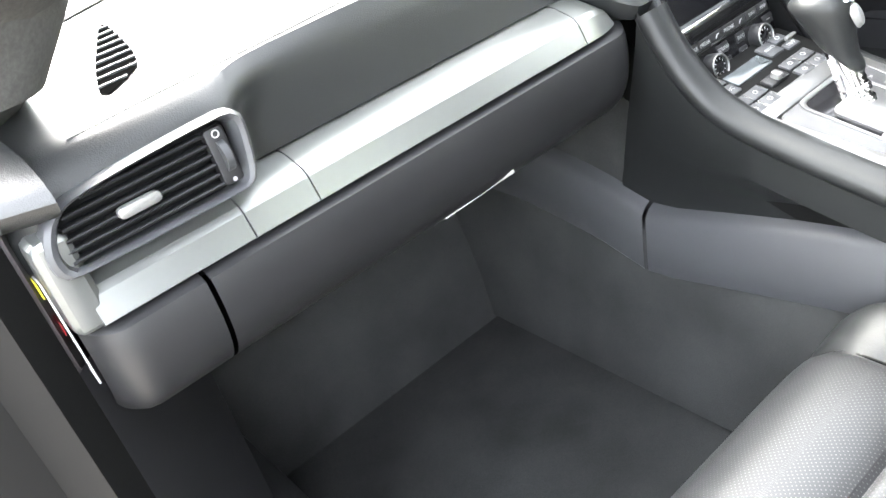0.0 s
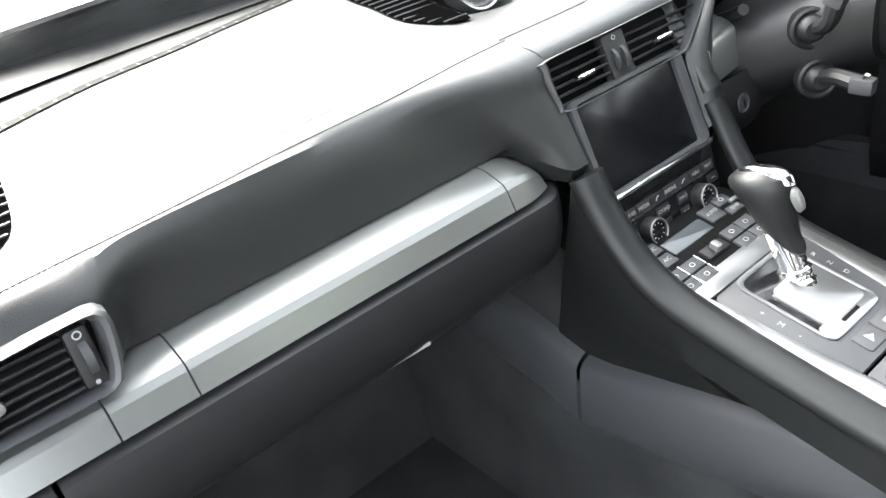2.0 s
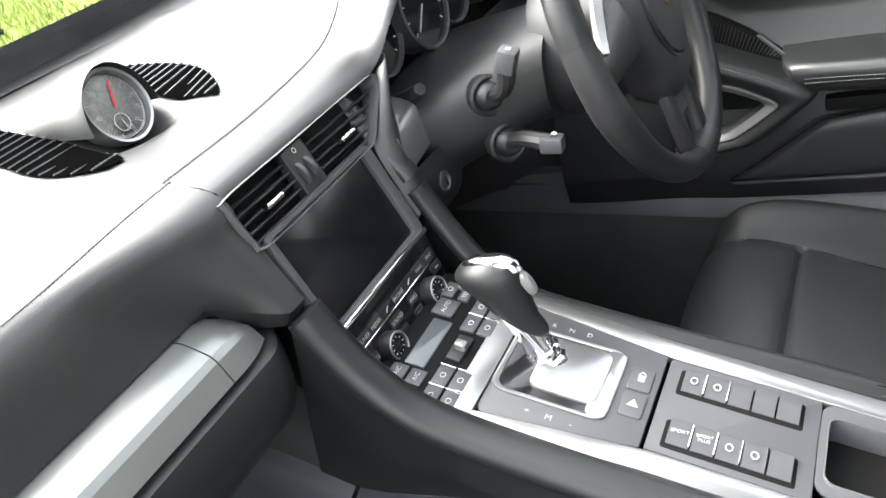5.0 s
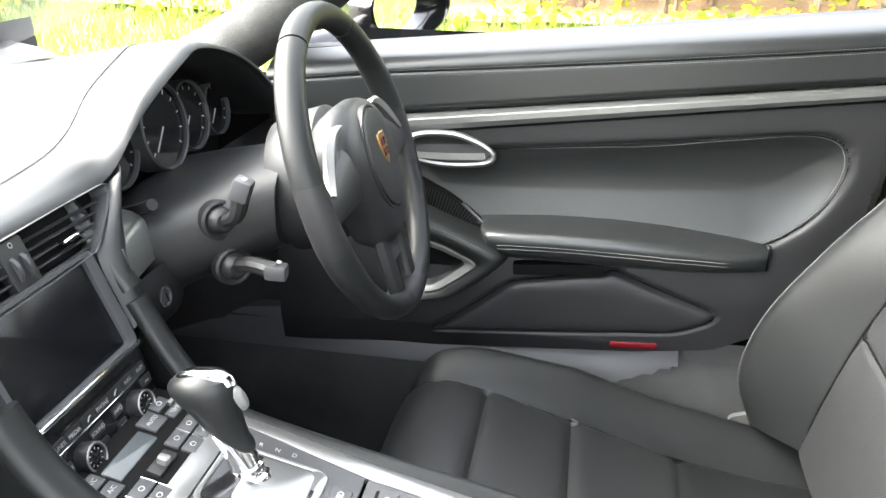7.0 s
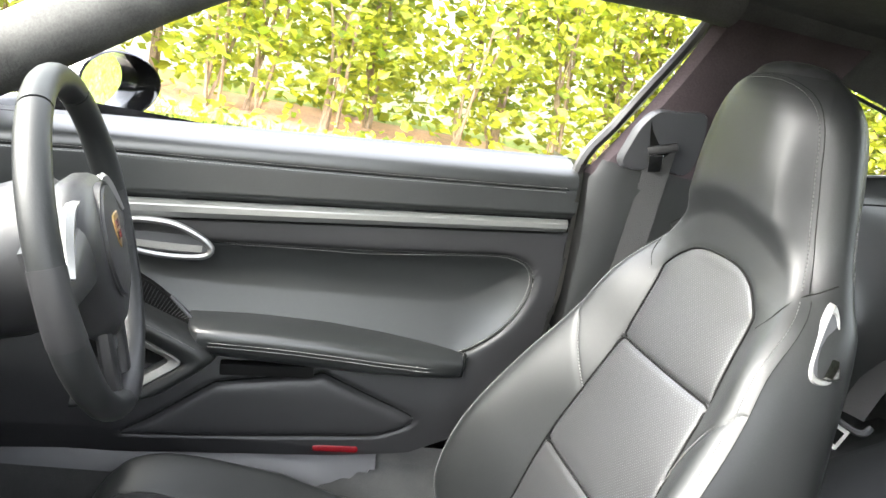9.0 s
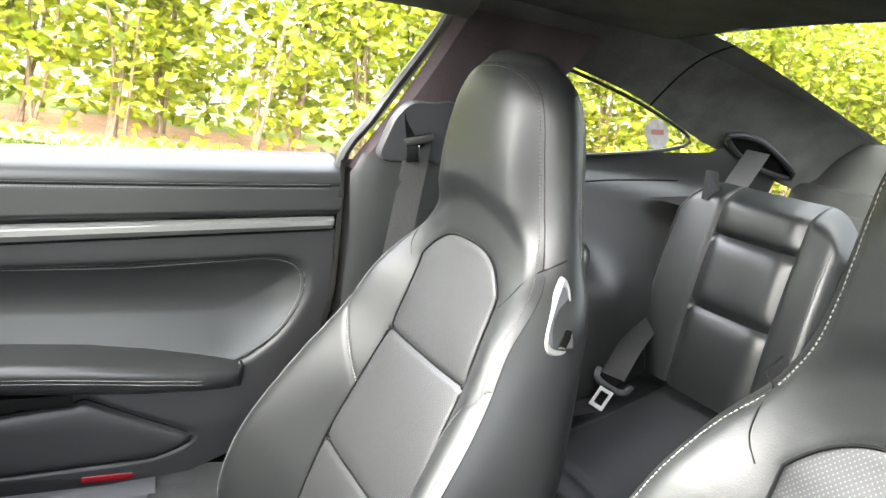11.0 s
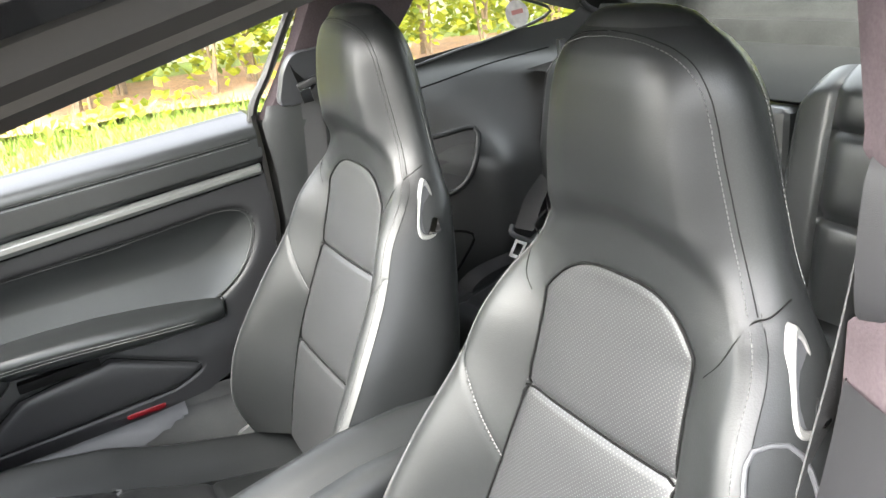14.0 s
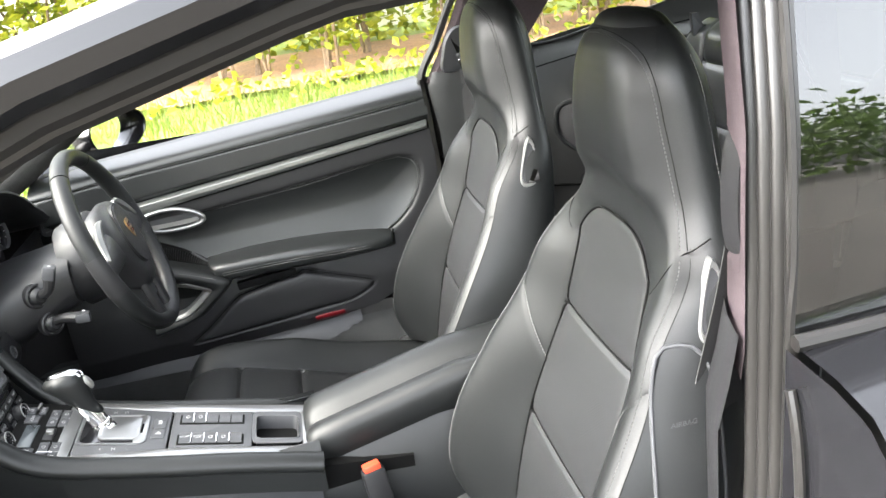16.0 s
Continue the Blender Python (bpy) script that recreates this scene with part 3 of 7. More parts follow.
# sections of the leather top from the centre vents over the gauge hood: front edge, crown, middle, rear, windscreen
TOP = [
    ((-0.104, 1.0325, 0.8140), (-0.104, 1.070, 0.8250), (-0.104, 1.20, 0.8345), (-0.104, 1.44, 0.848), (-0.104, 1.60, 0.852)),
    ((0.000, 1.0335, 0.8145), (0.000, 1.070, 0.8260), (0.000, 1.20, 0.8360), (0.000, 1.44, 0.848), (0.000, 1.60, 0.852)),
    ((0.060, 1.0315, 0.8160), (0.061, 1.070, 0.8290), (0.062, 1.20, 0.8390), (0.062, 1.44, 0.849), (0.062, 1.60, 0.852)),
    ((0.110, 1.0280, 0.8180), (0.112, 1.068, 0.8345), (0.115, 1.20, 0.8430), (0.120, 1.44, 0.850), (0.120, 1.60, 0.852)),
    ((0.147, 1.0210, 0.8220), (0.152, 1.061, 0.8450), (0.156, 1.20, 0.8500), (0.160, 1.44, 0.852), (0.160, 1.60, 0.853)),
    ((0.162, 1.0090, 0.8400), (0.175, 1.056, 0.8580), (0.186, 1.20, 0.8600), (0.190, 1.44, 0.853), (0.190, 1.60, 0.853)),
    ((0.174, 0.9960, 0.8680), (0.192, 1.050, 0.8770), (0.212, 1.20, 0.8720), (0.220, 1.44, 0.855), (0.220, 1.60, 0.853)),
    ((0.207, 0.9880, 0.8970), (0.217, 1.046, 0.9040), (0.237, 1.20, 0.8870), (0.250, 1.44, 0.857), (0.250, 1.60, 0.853)),
    ((0.283, 0.9850, 0.9280), (0.285, 1.045, 0.9320), (0.291, 1.20, 0.9060), (0.300, 1.44, 0.860), (0.300, 1.60, 0.854)),
    ((0.338, 0.9840, 0.9400), (0.338, 1.045, 0.9430), (0.338, 1.20, 0.9120), (0.338, 1.44, 0.862), (0.338, 1.60, 0.854)),
    ((0.438, 0.9850, 0.9160), (0.438, 1.045, 0.9200), (0.435, 1.20, 0.8960), (0.430, 1.44, 0.858), (0.430, 1.60, 0.853)),
    ((0.518, 0.9850, 0.8800), (0.520, 1.045, 0.8860), (0.520, 1.20, 0.8720), (0.520, 1.44, 0.856), (0.520, 1.60, 0.852)),
    ((0.583, 0.9850, 0.8370), (0.585, 1.045, 0.8450), (0.590, 1.20, 0.8500), (0.590, 1.44, 0.853), (0.590, 1.60, 0.852)),
    ((0.638, 0.9800, 0.8000), (0.640, 1.045, 0.8120), (0.650, 1.20, 0.8300), (0.650, 1.44, 0.850), (0.650, 1.60, 0.852)),
    ((0.738, 0.9700, 0.7850), (0.740, 1.045, 0.8000), (0.740, 1.20, 0.8200), (0.720, 1.44, 0.845), (0.720, 1.60, 0.850)),
]
CLOCK = (0.004, 1.250, 0.857)


def scoop(x, y):
    """The hollow in the dash top in front of the clock."""
    return 0.034 * bumpf(x - CLOCK[0], 0.048) * bumpf(y - CLOCK[1] + 0.022, 0.030)


lines = [spline([sec[k] for sec in TOP], 150) for k in range(5)]
top_rows = []
for sec in zip(*lines):
    f, c = Vector(sec[0]), Vector(sec[1])
    lipped = [f + Vector((0, 0.010, -0.003)) + (Vector((HX, 1.0, 0.80)) - f) * 0.03 * step(f.x, 0.15, 0.18), f, f * 0.72 + c * 0.28 + Vector((0, 0, 0.0035)), c] + [Vector(q) for q in sec[2:]]
    top_rows.append([(x, y, z - scoop(x, y)) for x, y, z in spline([tuple(q) for q in lipped], 70)])
part("gauge_hood", loft(top_rows, False, False), DASH, dash, "black leather dash top swept up into an arched gauge hood", angle=70)
rim_line = [Vector(p) for p in lines[0] if p[0] > 0.150]
part("hood_lining", loft([[(HX + (p.x - HX) * k, p.y + dy, 0.80 + (p.z - 0.80) * k + dz) for p in rim_line] for k, dy, dz in ((0.985, 0.008, -0.003), (0.955, 0.014, -0.006), (0.92, 0.040, -0.010), (0.90, 0.092, -0.012))], False, False), PLASTIC, dash, "matt black inner face of the gauge hood")


def on_hood(k):
    """A point of the stitched line, k of the way along the sections."""
    i = int(k * (len(top_rows) - 1))
    row = np.array(top_rows[i])[8:]
    y = lines[1][i][1] + 0.026
    return Vector([float(np.interp(y, row[:, 1], row[:, q])) for q in range(3)])


part("end_block", box((0.030, 0.075, 0.082), pose(-0.750, 1.034, 0.735), 0.012, 3), ALU, dash, "rounded silver strip end")
# leather corner beside the vents and the screen
SM = basis((-0.002, 0.973, 0.665), (1, 0, 0), (0, 0.4, 1))
inner_edge = spline([tuple(SM @ Vector(p)) for p in ((0.156, 0.160, 0.008), (0.128, 0.132, 0.004), (0.106, 0.108, 0.001), (0.098, 0.085, 0.0), (0.097, 0.050, 0.0), (0.097, 0.010, 0.0))], 24)
outer_edge = spline([(0.163, 1.010, 0.838), (0.158, 1.008, 0.812), (0.146, 1.004, 0.790), (0.136, 0.998, 0.765), (0.128, 0.990, 0.730), (0.122, 0.980, 0.690)], 24)
part("vent_corner", loft([[tuple(Vector(a).lerp(Vector(b), k) + Vector((0, -0.010, 0.004)) * math.sin(k * math.pi)) for k in np.linspace(-0.0, 1, 9)] + [tuple(Vector(b) + Vector((0.004, 0.05, 0)))] for a, b in zip(inner_edge, outer_edge)], False, False), DASH, dash, "black leather corner beside the vents", angle=60)
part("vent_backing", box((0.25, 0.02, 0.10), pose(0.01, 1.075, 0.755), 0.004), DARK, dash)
seam_line = [on_hood(k) for k in np.linspace(0.0, 0.62, 70)]
stitches([p + Vector((0, 0, 0.0006)) for p in seam_line], dash, (0, -0.3, 0.95), 0.0045, 0.0034, 0.0004, 0.0003)
part("pad_seam", tube([p + Vector((0, 0.0022, -0.0002)) for p in seam_line], 0.0008, 5), PLASTIC, dash)
# gauge faces
binnacle = part("gauge_panel", box((0.36, 0.01, 0.11), pose(HX + 0.035, 1.082, 0.80), 0.004), DARK, dash, "black gauge panel")
for gx, gz, r in ((0.0, 0.835, 0.058), (0.098, 0.826, 0.050), (0.180, 0.818, 0.040), (-0.098, 0.826, 0.046)):
    gm = basis((HX + gx, 1.048 + 0.012 * (gx != 0), gz), (1, 0, 0), (0, 0.15, 1))
    g = part("gauge", lathe([(r * 0.93, -0.02), (r * 0.93, 0.002), (r * 0.96, 0.004), (r, 0.002), (r, -0.03)], gm, 40), PLASTIC_GREY, dash, "round instrument with dark face")
    part("dial_face", lathe([(r * 0.93, -0.004), (r * 0.93, -0.003)], gm, 40), GLOSS, g)
    for k in range(11):
        a = radians(220 - 26 * k)
        part("dial_tick", box((0.0016, r * 0.10, 0.0005), gm @ pose(r * 0.78 * math.cos(a), r * 0.78 * math.sin(a), -0.0025, 0, 0, math.degrees(a) - 90), 0), WHITE, g)
    part("needle", box((0.0022, r * 0.66, 0.001), gm @ pose(-r * 0.24, -r * 0.24, -0.0015, 0, 0, 135), 0), WHITE, g)
# right-hand door-side outlet
om = basis((0.655, 0.975, 0.785), (0.75, -0.66, 0), (0, 0.1, 1))
ov = part("air_vent", slab(rounded(0.10, 0.055, 0.016), om @ pose(0, 0, -0.006), 0.006), PLASTIC, dash, "black driver air vent")
for q in (-0.016, -0.005, 0.006, 0.017):
    part("vent_blade", box((0.085, 0.0025, 0.004), om @ pose(0, q, 0.001), 0), PLASTIC_GREY, ov)
part("vent_tab", slab(rounded(0.02, 0.007, 0.003), om @ pose(0, 0.0, 0.0), 0.006), SATIN, ov)
# lower driver's dash with its silver block and lock
part("lower_panel", loft([[(x, y, z) for y, z in spline([(1.10, 0.60), (1.02, 0.615), (0.985, 0.645), (0.978, 0.69), (0.985, 0.714)], 20)] for x in np.linspace(0.112, 0.215, 6)], False, False), PLASTIC, dash, "black lower driver panel")
part("lower_panel", loft([[(x, y, z) for y, z in spline([(1.20, 0.585), (1.06, 0.60), (1.03, 0.63), (1.03, 0.69), (1.05, 0.76)], 20)] for x in np.linspace(0.205, 0.76, 10)], False, False), PLASTIC, dash)
part("trim_block", loft([[(x, y + 0.012 * (x - 0.115) / 0.08, z) for y, z in ((1.03, 0.718), (0.983, 0.718), (0.984, 0.735), (0.990, 0.757), (1.004, 0.770), (1.03, 0.775))] for x in np.linspace(0.116, 0.194, 6)], True, True), ALU, dash, "silver trim block")
lock = part("ignition_lock", lathe([(0.0, 0.0), (0.012, 0.0), (0.013, 0.002), (0.011, 0.003), (0.009, 0.001), (0.0, 0.001)][1:], basis((0.166, 0.977, 0.679), (1, 0, 0), (0, 0.1, 1)), 24), PLASTIC_GREY, dash, "round ignition lock")
part("lock_mark", box((0.002, 0.012, 0.001), basis((0.166, 0.9735, 0.679), (1, 0, 0.2), (0, 0.1, 1)), 0), DARK, lock)
part("column_knob", tube([(0.215, 1.045, 0.760), (0.195, 1.01, 0.775), (0.178, 0.985, 0.788)], 0.007, 8), PLASTIC, dash, "small black adjuster knob")

# ---- clock on the dash top ----
clock = thing("dash_clock", "round chronograph clock in a black hood on the dash", "clock")
cm = basis(CLOCK, (1, 0.05, 0), (0, 0.34, 0.94)) @ pose(0, 0, 0, 0, 0, -26)
part("housing", loft([[(CLOCK[0] + r * math.cos(a), y + 0.012 * math.sin(a), 0.822 + 0.022 * hh + max(0, 0.058 * math.sin(a)) * hh) for a in np.linspace(0, math.pi, 28)] for y, r, hh in ((1.252, 0.0455, 0.96), (1.236, 0.0485, 1.02), (1.244, 0.0515, 1.03), (1.28, 0.050, 0.95), (1.34, 0.040, 0.6), (1.42, 0.028, 0.2))], False, False), DASH, clock, "black leather clock hood")
part("bezel", lathe([(0.036, -0.02), (0.0405, -0.02), (0.0425, 0.004), (0.0415, 0.008), (0.0385, 0.007), (0.0365, 0.0)], cm, 48), ALU_RAIL, clock, "satin silver bezel")
face = part("dial_face", lathe([(0.0375, -0.002), (0.0375, 0.0)], cm, 48), VOID, clock, "black clock face")
part("scale_ring", ring_tube([cm @ Vector((0.0345 * math.cos(a), 0.0345 * math.sin(a), 0.0006)) for a in np.linspace(0, 6.283, 48, endpoint=False)], 0.0005, 5, tuple(cm.to_3x3() @ Vector((0, 0, 1)))), WHITE, face)
for k in range(60):
    a = radians(6 * k)
    part("dial_tick", box((0.0007 if k % 5 else 0.0014, 0.0022 if k % 5 else 0.004, 0.0004), cm @ pose(0.0325 * math.sin(a), 0.0325 * math.cos(a), 0.0005, 0, 0, -6 * k), 0), WHITE, face)
for k, word in ((1, "5"), (2, "10"), (3, "15"), (4, "20"), (5, "25"), (7, "35"), (8, "40"), (9, "45"), (10, "50"), (11, "55"), (12, "60")):
    a = radians(30 * k)
    lettering(word, cm @ pose(0.0265 * math.sin(a), 0.0265 * math.cos(a), 0.0008), 0.0075, face)
part("minute_hand", box((0.0018, 0.030, 0.0008), cm @ pose(0.0, 0.014, 0.0018), 0), material("red_clock_hand", (0.5, 0.02, 0.02), 0.4), face, "red clock hand")
part("small_dial", ring_tube([cm @ Vector((0.004 + 0.0095 * math.cos(a), -0.017 + 0.0095 * math.sin(a), 0.0008)) for a in np.linspace(0, 6.28, 24, endpoint=False)], 0.0006, 5, tuple(cm.to_3x3() @ Vector((0, 0, 1)))), WHITE, face)
part("small_hand", box((0.0012, 0.011, 0.0006), cm @ pose(0.006, -0.0185, 0.0016, 0, 0, 30), 0), WHITE, face)


def top_c(x, y):
    best = min((q for r in top_rows[:60] for q in r[20:]), key=lambda q: (q[0] - x) ** 2 + (q[1] - y) ** 2)
    return (x, y, best[2] + 0.0012)


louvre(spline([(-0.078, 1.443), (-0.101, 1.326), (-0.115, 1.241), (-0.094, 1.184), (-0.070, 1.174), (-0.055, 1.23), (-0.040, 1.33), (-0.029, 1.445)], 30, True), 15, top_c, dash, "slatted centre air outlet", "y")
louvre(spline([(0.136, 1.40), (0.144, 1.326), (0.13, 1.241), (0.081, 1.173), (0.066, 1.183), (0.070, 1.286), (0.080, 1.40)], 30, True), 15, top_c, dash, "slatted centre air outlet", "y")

# ---- centre console ----
console = thing("centre_console", "black leather centre console with aluminium rails and buttons", "console")
CHEEK = [(1.055, 0.815), (1.035, 0.785), (1.008, 0.750), (0.984, 0.712), (0.962, 0.672), (0.938, 0.638), (0.905, 0.607), (0.862, 0.586), (0.79, 0.566), (0.70, 0.545), (0.60, 0.524), (0.52, 0.505), (0.455, 0.488)]
for sx, off in ((-1, 0.0), (1, -0.006)):
    path = [(-0.116, y, z) if sx < 0 else (0.090 + 0.020 * step(y, 0.86, 0.98), y, z - 0.007 * (1 - step(y, 0.86, 0.98))) for y, z in spline(CHEEK, 60)]
    prof = [(a * (0.021 if sx < 0 else 0.015), b * (0.016 if sx < 0 else 0.011)) for a, b in circle(1, 16)]
    upper = [p for p in path if p[1] > 0.983]
    lower = [p for p in path if p[1] <= 0.9805]
    if sx > 0:
        part("cheek", sweep([(x + 0.004, y, z) for x, y, z in upper], prof, (0, -0.6, 0.8)), DASH, console, "black leather upper cheek")
    part("cheek", sweep(lower, prof, (0, -0.3, 0.95)), LEATHER, console, "worn black leather console edge")
    # side walls: leather flank, recess, lower grey panel, carpet
    flank = []
    for y, z in spline(CHEEK[3:], 30):
        t = step(y, 0.45, 1.0)
        low = near(y, [(0.455, 0.485), (0.634, 0.475), (0.77, 0.455), (0.90, 0.435), (1.02, 0.41)])
        flank.append([(sx * x, y + s * 0.10 * t, zz) for x, zz, s in ((0.132 if sx < 0 else 0.104, z - 0.004 - 0.006 * (sx > 0), 0), (0.130, z - 0.05, 0.1), (0.108, (z + low) / 2, 0.5), (0.088, low + 0.03, 0.9), (0.086, low - 0.03, 1.0))])
    part("flank", loft(flank, False, False), LEATHER, console, "black leather console flank")
    ys = np.r_[np.linspace(1.45, 1.032, 14), np.linspace(1.03, 0.47, 16)]
    panel = []
    for y in ys:
        top = near(y, [(0.30, 0.505), (0.634, 0.490), (0.77, 0.468), (0.90, 0.444), (1.02, 0.420), (1.031, 0.424), (1.11, 0.450), (1.16, 0.460), (1.40, 0.50)])
        panel.append([(sx * x, y, z) for x, z in ((0.078, top + 0.012), (0.098, top + 0.004), (0.106, top - 0.006), (0.110, top - 0.05), (0.112, top - 0.085), (0.106, top - 0.095), (0.106, top - 0.14))])
    front = [r for r in panel if r[0][1] > 1.03]
    back = [r for r in panel if r[0][1] <= 1.03]
    part("side_panel", loft(front, False, False), PLASTIC_GREY, console, "grey lower console panel")
    part("side_panel", loft([[(x, y - 0.004, z) for x, y, z in r] for r in back], False, False), PLASTIC_GREY, console, "grey lower console panel")
    part("tunnel_carpet", loft([[(sx * x, y, z) for x, z in ((0.104, 0.40), (0.112, 0.33), (0.122, 0.2), (0.135, 0.13))] for y in ys], False, False), CARPET, console, "charcoal tunnel carpet")
part("tunnel_front", box((0.17, 0.55, 0.50), pose(0, 1.30, 0.34), 0.02), CARPET, console, "charcoal carpeted tunnel front")
# black body under the controls
part("body", loft([[(x, y, z) for x, z in ((-0.075, zt - 0.2), (-0.098, zt), (0.092, zt), (0.075, zt - 0.2))] for y, zt in ((1.06, 0.70), (1.0, 0.62), (0.945, 0.585), (0.87, 0.568), (0.46, 0.468), (0.30, 0.45))], False, False), DARK, console)

# upper stack: vents and screen share one leaning plane
sm = basis((-0.002, 0.973, 0.665), (1, 0, 0), (0, 0.4, 1))
K = 1.077
frame_o = spline([(-0.107, 0.113), (-0.110, 0.150), (-0.101, 0.159), (0.0, 0.160), (0.115, 0.162), (0.146, 0.162), (0.151, 0.153), (0.120, 0.124), (0.101, 0.107), (0.086, 0.103), (0.0, 0.102), (-0.097, 0.103)], 80, True)


def vent_at(x, y, k, d):
    """A point of the vent frame, whose outer end comes forward with the hood."""
    return sm @ Vector((0.003 + (x - 0.003) * k, 0.132 + (y - 0.132) * k, d + 0.010 * step(x, 0.07, 0.15)))


cv = part("centre_vent", loft([[vent_at(x, y, k, d) for x, y in frame_o] for k, d in ((1.02, -0.016), (1.015, 0.003), (1.0, 0.0055), (0.975, 0.0045), (0.955, -0.004), (0.945, -0.02))], True, False), PLASTIC_GREY, console, "grey framed centre air vents")
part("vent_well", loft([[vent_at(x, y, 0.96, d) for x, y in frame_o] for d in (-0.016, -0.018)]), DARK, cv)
for q in (0.110, 0.1195, 0.129, 0.1385, 0.148):
    for a, b in ((-0.100, -0.018), (0.020, near(q, [(0.108, 0.094), (0.150, 0.136)]))):
        part("vent_blade", loft([[vent_at(x, q + u, 1.0, v) for u, v in ((-0.0008, -0.014), (-0.0014, -0.002), (0, -0.0005), (0.0012, -0.002), (0.0008, -0.014))] for x in np.linspace(a, b, 6)]), PLASTIC, cv)
part("wheel_housing", slab(rounded(0.036, 0.054, 0.003), sm @ pose(0.001, 0.131, -0.012), 0.012), PLASTIC, cv)
for x in (-0.006, 0.008):
    part("thumbwheel", lathe([(0.004, -0.0025), (0.017, -0.0025), (0.017, 0.0025), (0.004, 0.0025)], sm @ pose(x, 0.129, -0.012, 0, 90, 0), 24), PLASTIC_GREY, cv)
part("dial_mark", ring_tube([sm @ Vector((0.001 + 0.0025 * math.cos(a), 0.152 + 0.0025 * math.sin(a), 0.0005)) for a in np.linspace(0, 6.28, 10, endpoint=False)], 0.0005, 5, tuple(sm.to_3x3() @ Vector((0, 0, 1)))), WHITE, cv)
part("dial_dot", lathe([(0.0016, 0), (0.0016, 0.0008)], sm @ pose(0.001, 0.108, 0.0), 10), WHITE, cv)
for x, d in ((-0.058, 0.0), (0.072, 0.002)):
    part("vent_tab", slab(rounded(0.026, 0.0055, 0.0025), sm @ pose(x, 0.129, -0.003 + d), 0.009), CHROME, cv, "silver vent tab")
BO, BI = rounded(0.188, 0.112, 0.008), rounded(0.162, 0.100, 0.005)
bezel_rings = []
for f, d in ((0.0, -0.012), (0.0, 0.002), (0.08, 0.0045), (0.75, 0.0045), (0.92, 0.003), (1.0, -0.003)):
    bezel_rings.append([sm @ Vector((-0.003 + a[0] + f * (b[0] - a[0] - 0.003), 0.054 + a[1] + f * (b[1] - a[1]), d)) for a, b in zip(BO, BI)])
bezel = part("screen_bezel", loft(bezel_rings, True, False), PLASTIC_GREY, console, "grey screen bezel")
part("screen", slab(rounded(0.164, 0.102, 0.003), sm @ pose(-0.006, 0.054, -0.006), 0.005), SCREEN, console, "dark glossy navigation screen")
part("screen_bar", slab(rounded(0.184, 0.006, 0.0025), sm @ pose(-0.003, -0.002, -0.004), 0.012), CHROME, console, "chrome bar under the screen")

# radio panel
rm = basis((-0.002, 0.9555, 0.6125), (1, 0, 0), (0, 0.27, 1))
part("radio_panel", slab(rounded(0.178, 0.094, 0.004), rm @ pose(0, 0.004, -0.012), 0.012), GLOSS, console, "gloss black radio panel")
part("disc_slot", box((0.13, 0.004, 0.001), rm @ pose(0, 0.040, 0.0002), 0), DARK, console)
for k, word in enumerate(("TUNER", "MEDIA", "", "PHONE", "", "NAV", "MAP")):
    key = part("key", slab(rounded(0.0222, 0.011, 0.001), rm @ pose(-0.0708 + 0.0236 * k, 0.029, -0.002), 0.0045), PLASTIC, console)
    if word:
        lettering(word, rm @ pose(-0.0708 + 0.0236 * k, 0.029, 0.0028), 0.0062, key)
    else:
        part("icon", tube([rm @ Vector((-0.0708 + 0.0236 * k + dx, 0.029 + dy, 0.0028)) for dx, dy in ((-0.003, -0.002), (0, 0.001), (0.003, 0.002))], 0.0007, 5), WHITE, key)
part("key_strip", slab(rounded(0.166, 0.0022, 0.001), rm @ pose(0, 0.0225, -0.001), 0.004), CHROME, console, "thin chrome strip")
for x, z in ((-0.0465, 0.0), (0.0465, 0.0)):
    kn = part("radio_knob", lathe([(0.0155, -0.004), (0.0155, 0.010), (0.0145, 0.014), (0.0125, 0.0145), (0.0118, 0.012)], rm @ pose(x, z, 0), 32), PLASTIC, console, "round black rotary knob with silver ring")
    part("knob_ring", ring_tube([rm @ Vector((x + 0.0138 * math.cos(a), z + 0.0138 * math.sin(a), 0.0145)) for a in np.linspace(0, 2 * math.pi, 36, endpoint=False)], 0.0011, 6, tuple(rm.to_3x3() @ Vector((0, 0, 1)))), SATIN, kn)
    part("knob_cap", lathe([(0.0118, 0.0), (0.0118, 0.0122), (0.010, 0.0128)], rm @ pose(x, z, 0), 24), GLOSS, kn)
    for k in range(10):
        a = radians(36 * k)
        part("knob_tick", box((0.0008, 0.0022, 0.0004), rm @ pose(x + 0.0088 * math.cos(a), z + 0.0088 * math.sin(a), 0.013, 0, 0, 36 * k - 90), 0), WHITE, kn)
for x, z, w, word in ((-0.076, 0.004, 0.026, "SOURCE"), (-0.018, 0.012, 0.022, "SOUND"), (0.018, 0.012, 0.016, "INFO"), (0.018, -0.006, 0.016, "CAR"), (-0.018, -0.006, 0.022, ""), (0.076, 0.012, 0.02, ""), (-0.076, -0.014, 0.026, ""), (0.076, -0.010, 0.02, "")):
    key = part("key", slab(rounded(w, 0.012, 0.0015), rm @ pose(x, z, -0.002), 0.004), PLASTIC, console)
    if word:
        lettering(word, rm @ pose(x, z, 0.0022), 0.0062, key)
    else:
        part("icon", box((w * 0.35, 0.0012, 0.0004), rm @ pose(x, z, 0.0022), 0), WHITE, key)

# sloping top: climate keys, selector and switches
tm = basis((-0.012, 0.70, 0.5437), (1, 0, 0), (0, 1, 0.24))


def ty(y):
    return (y - 0.70) * 1.0284


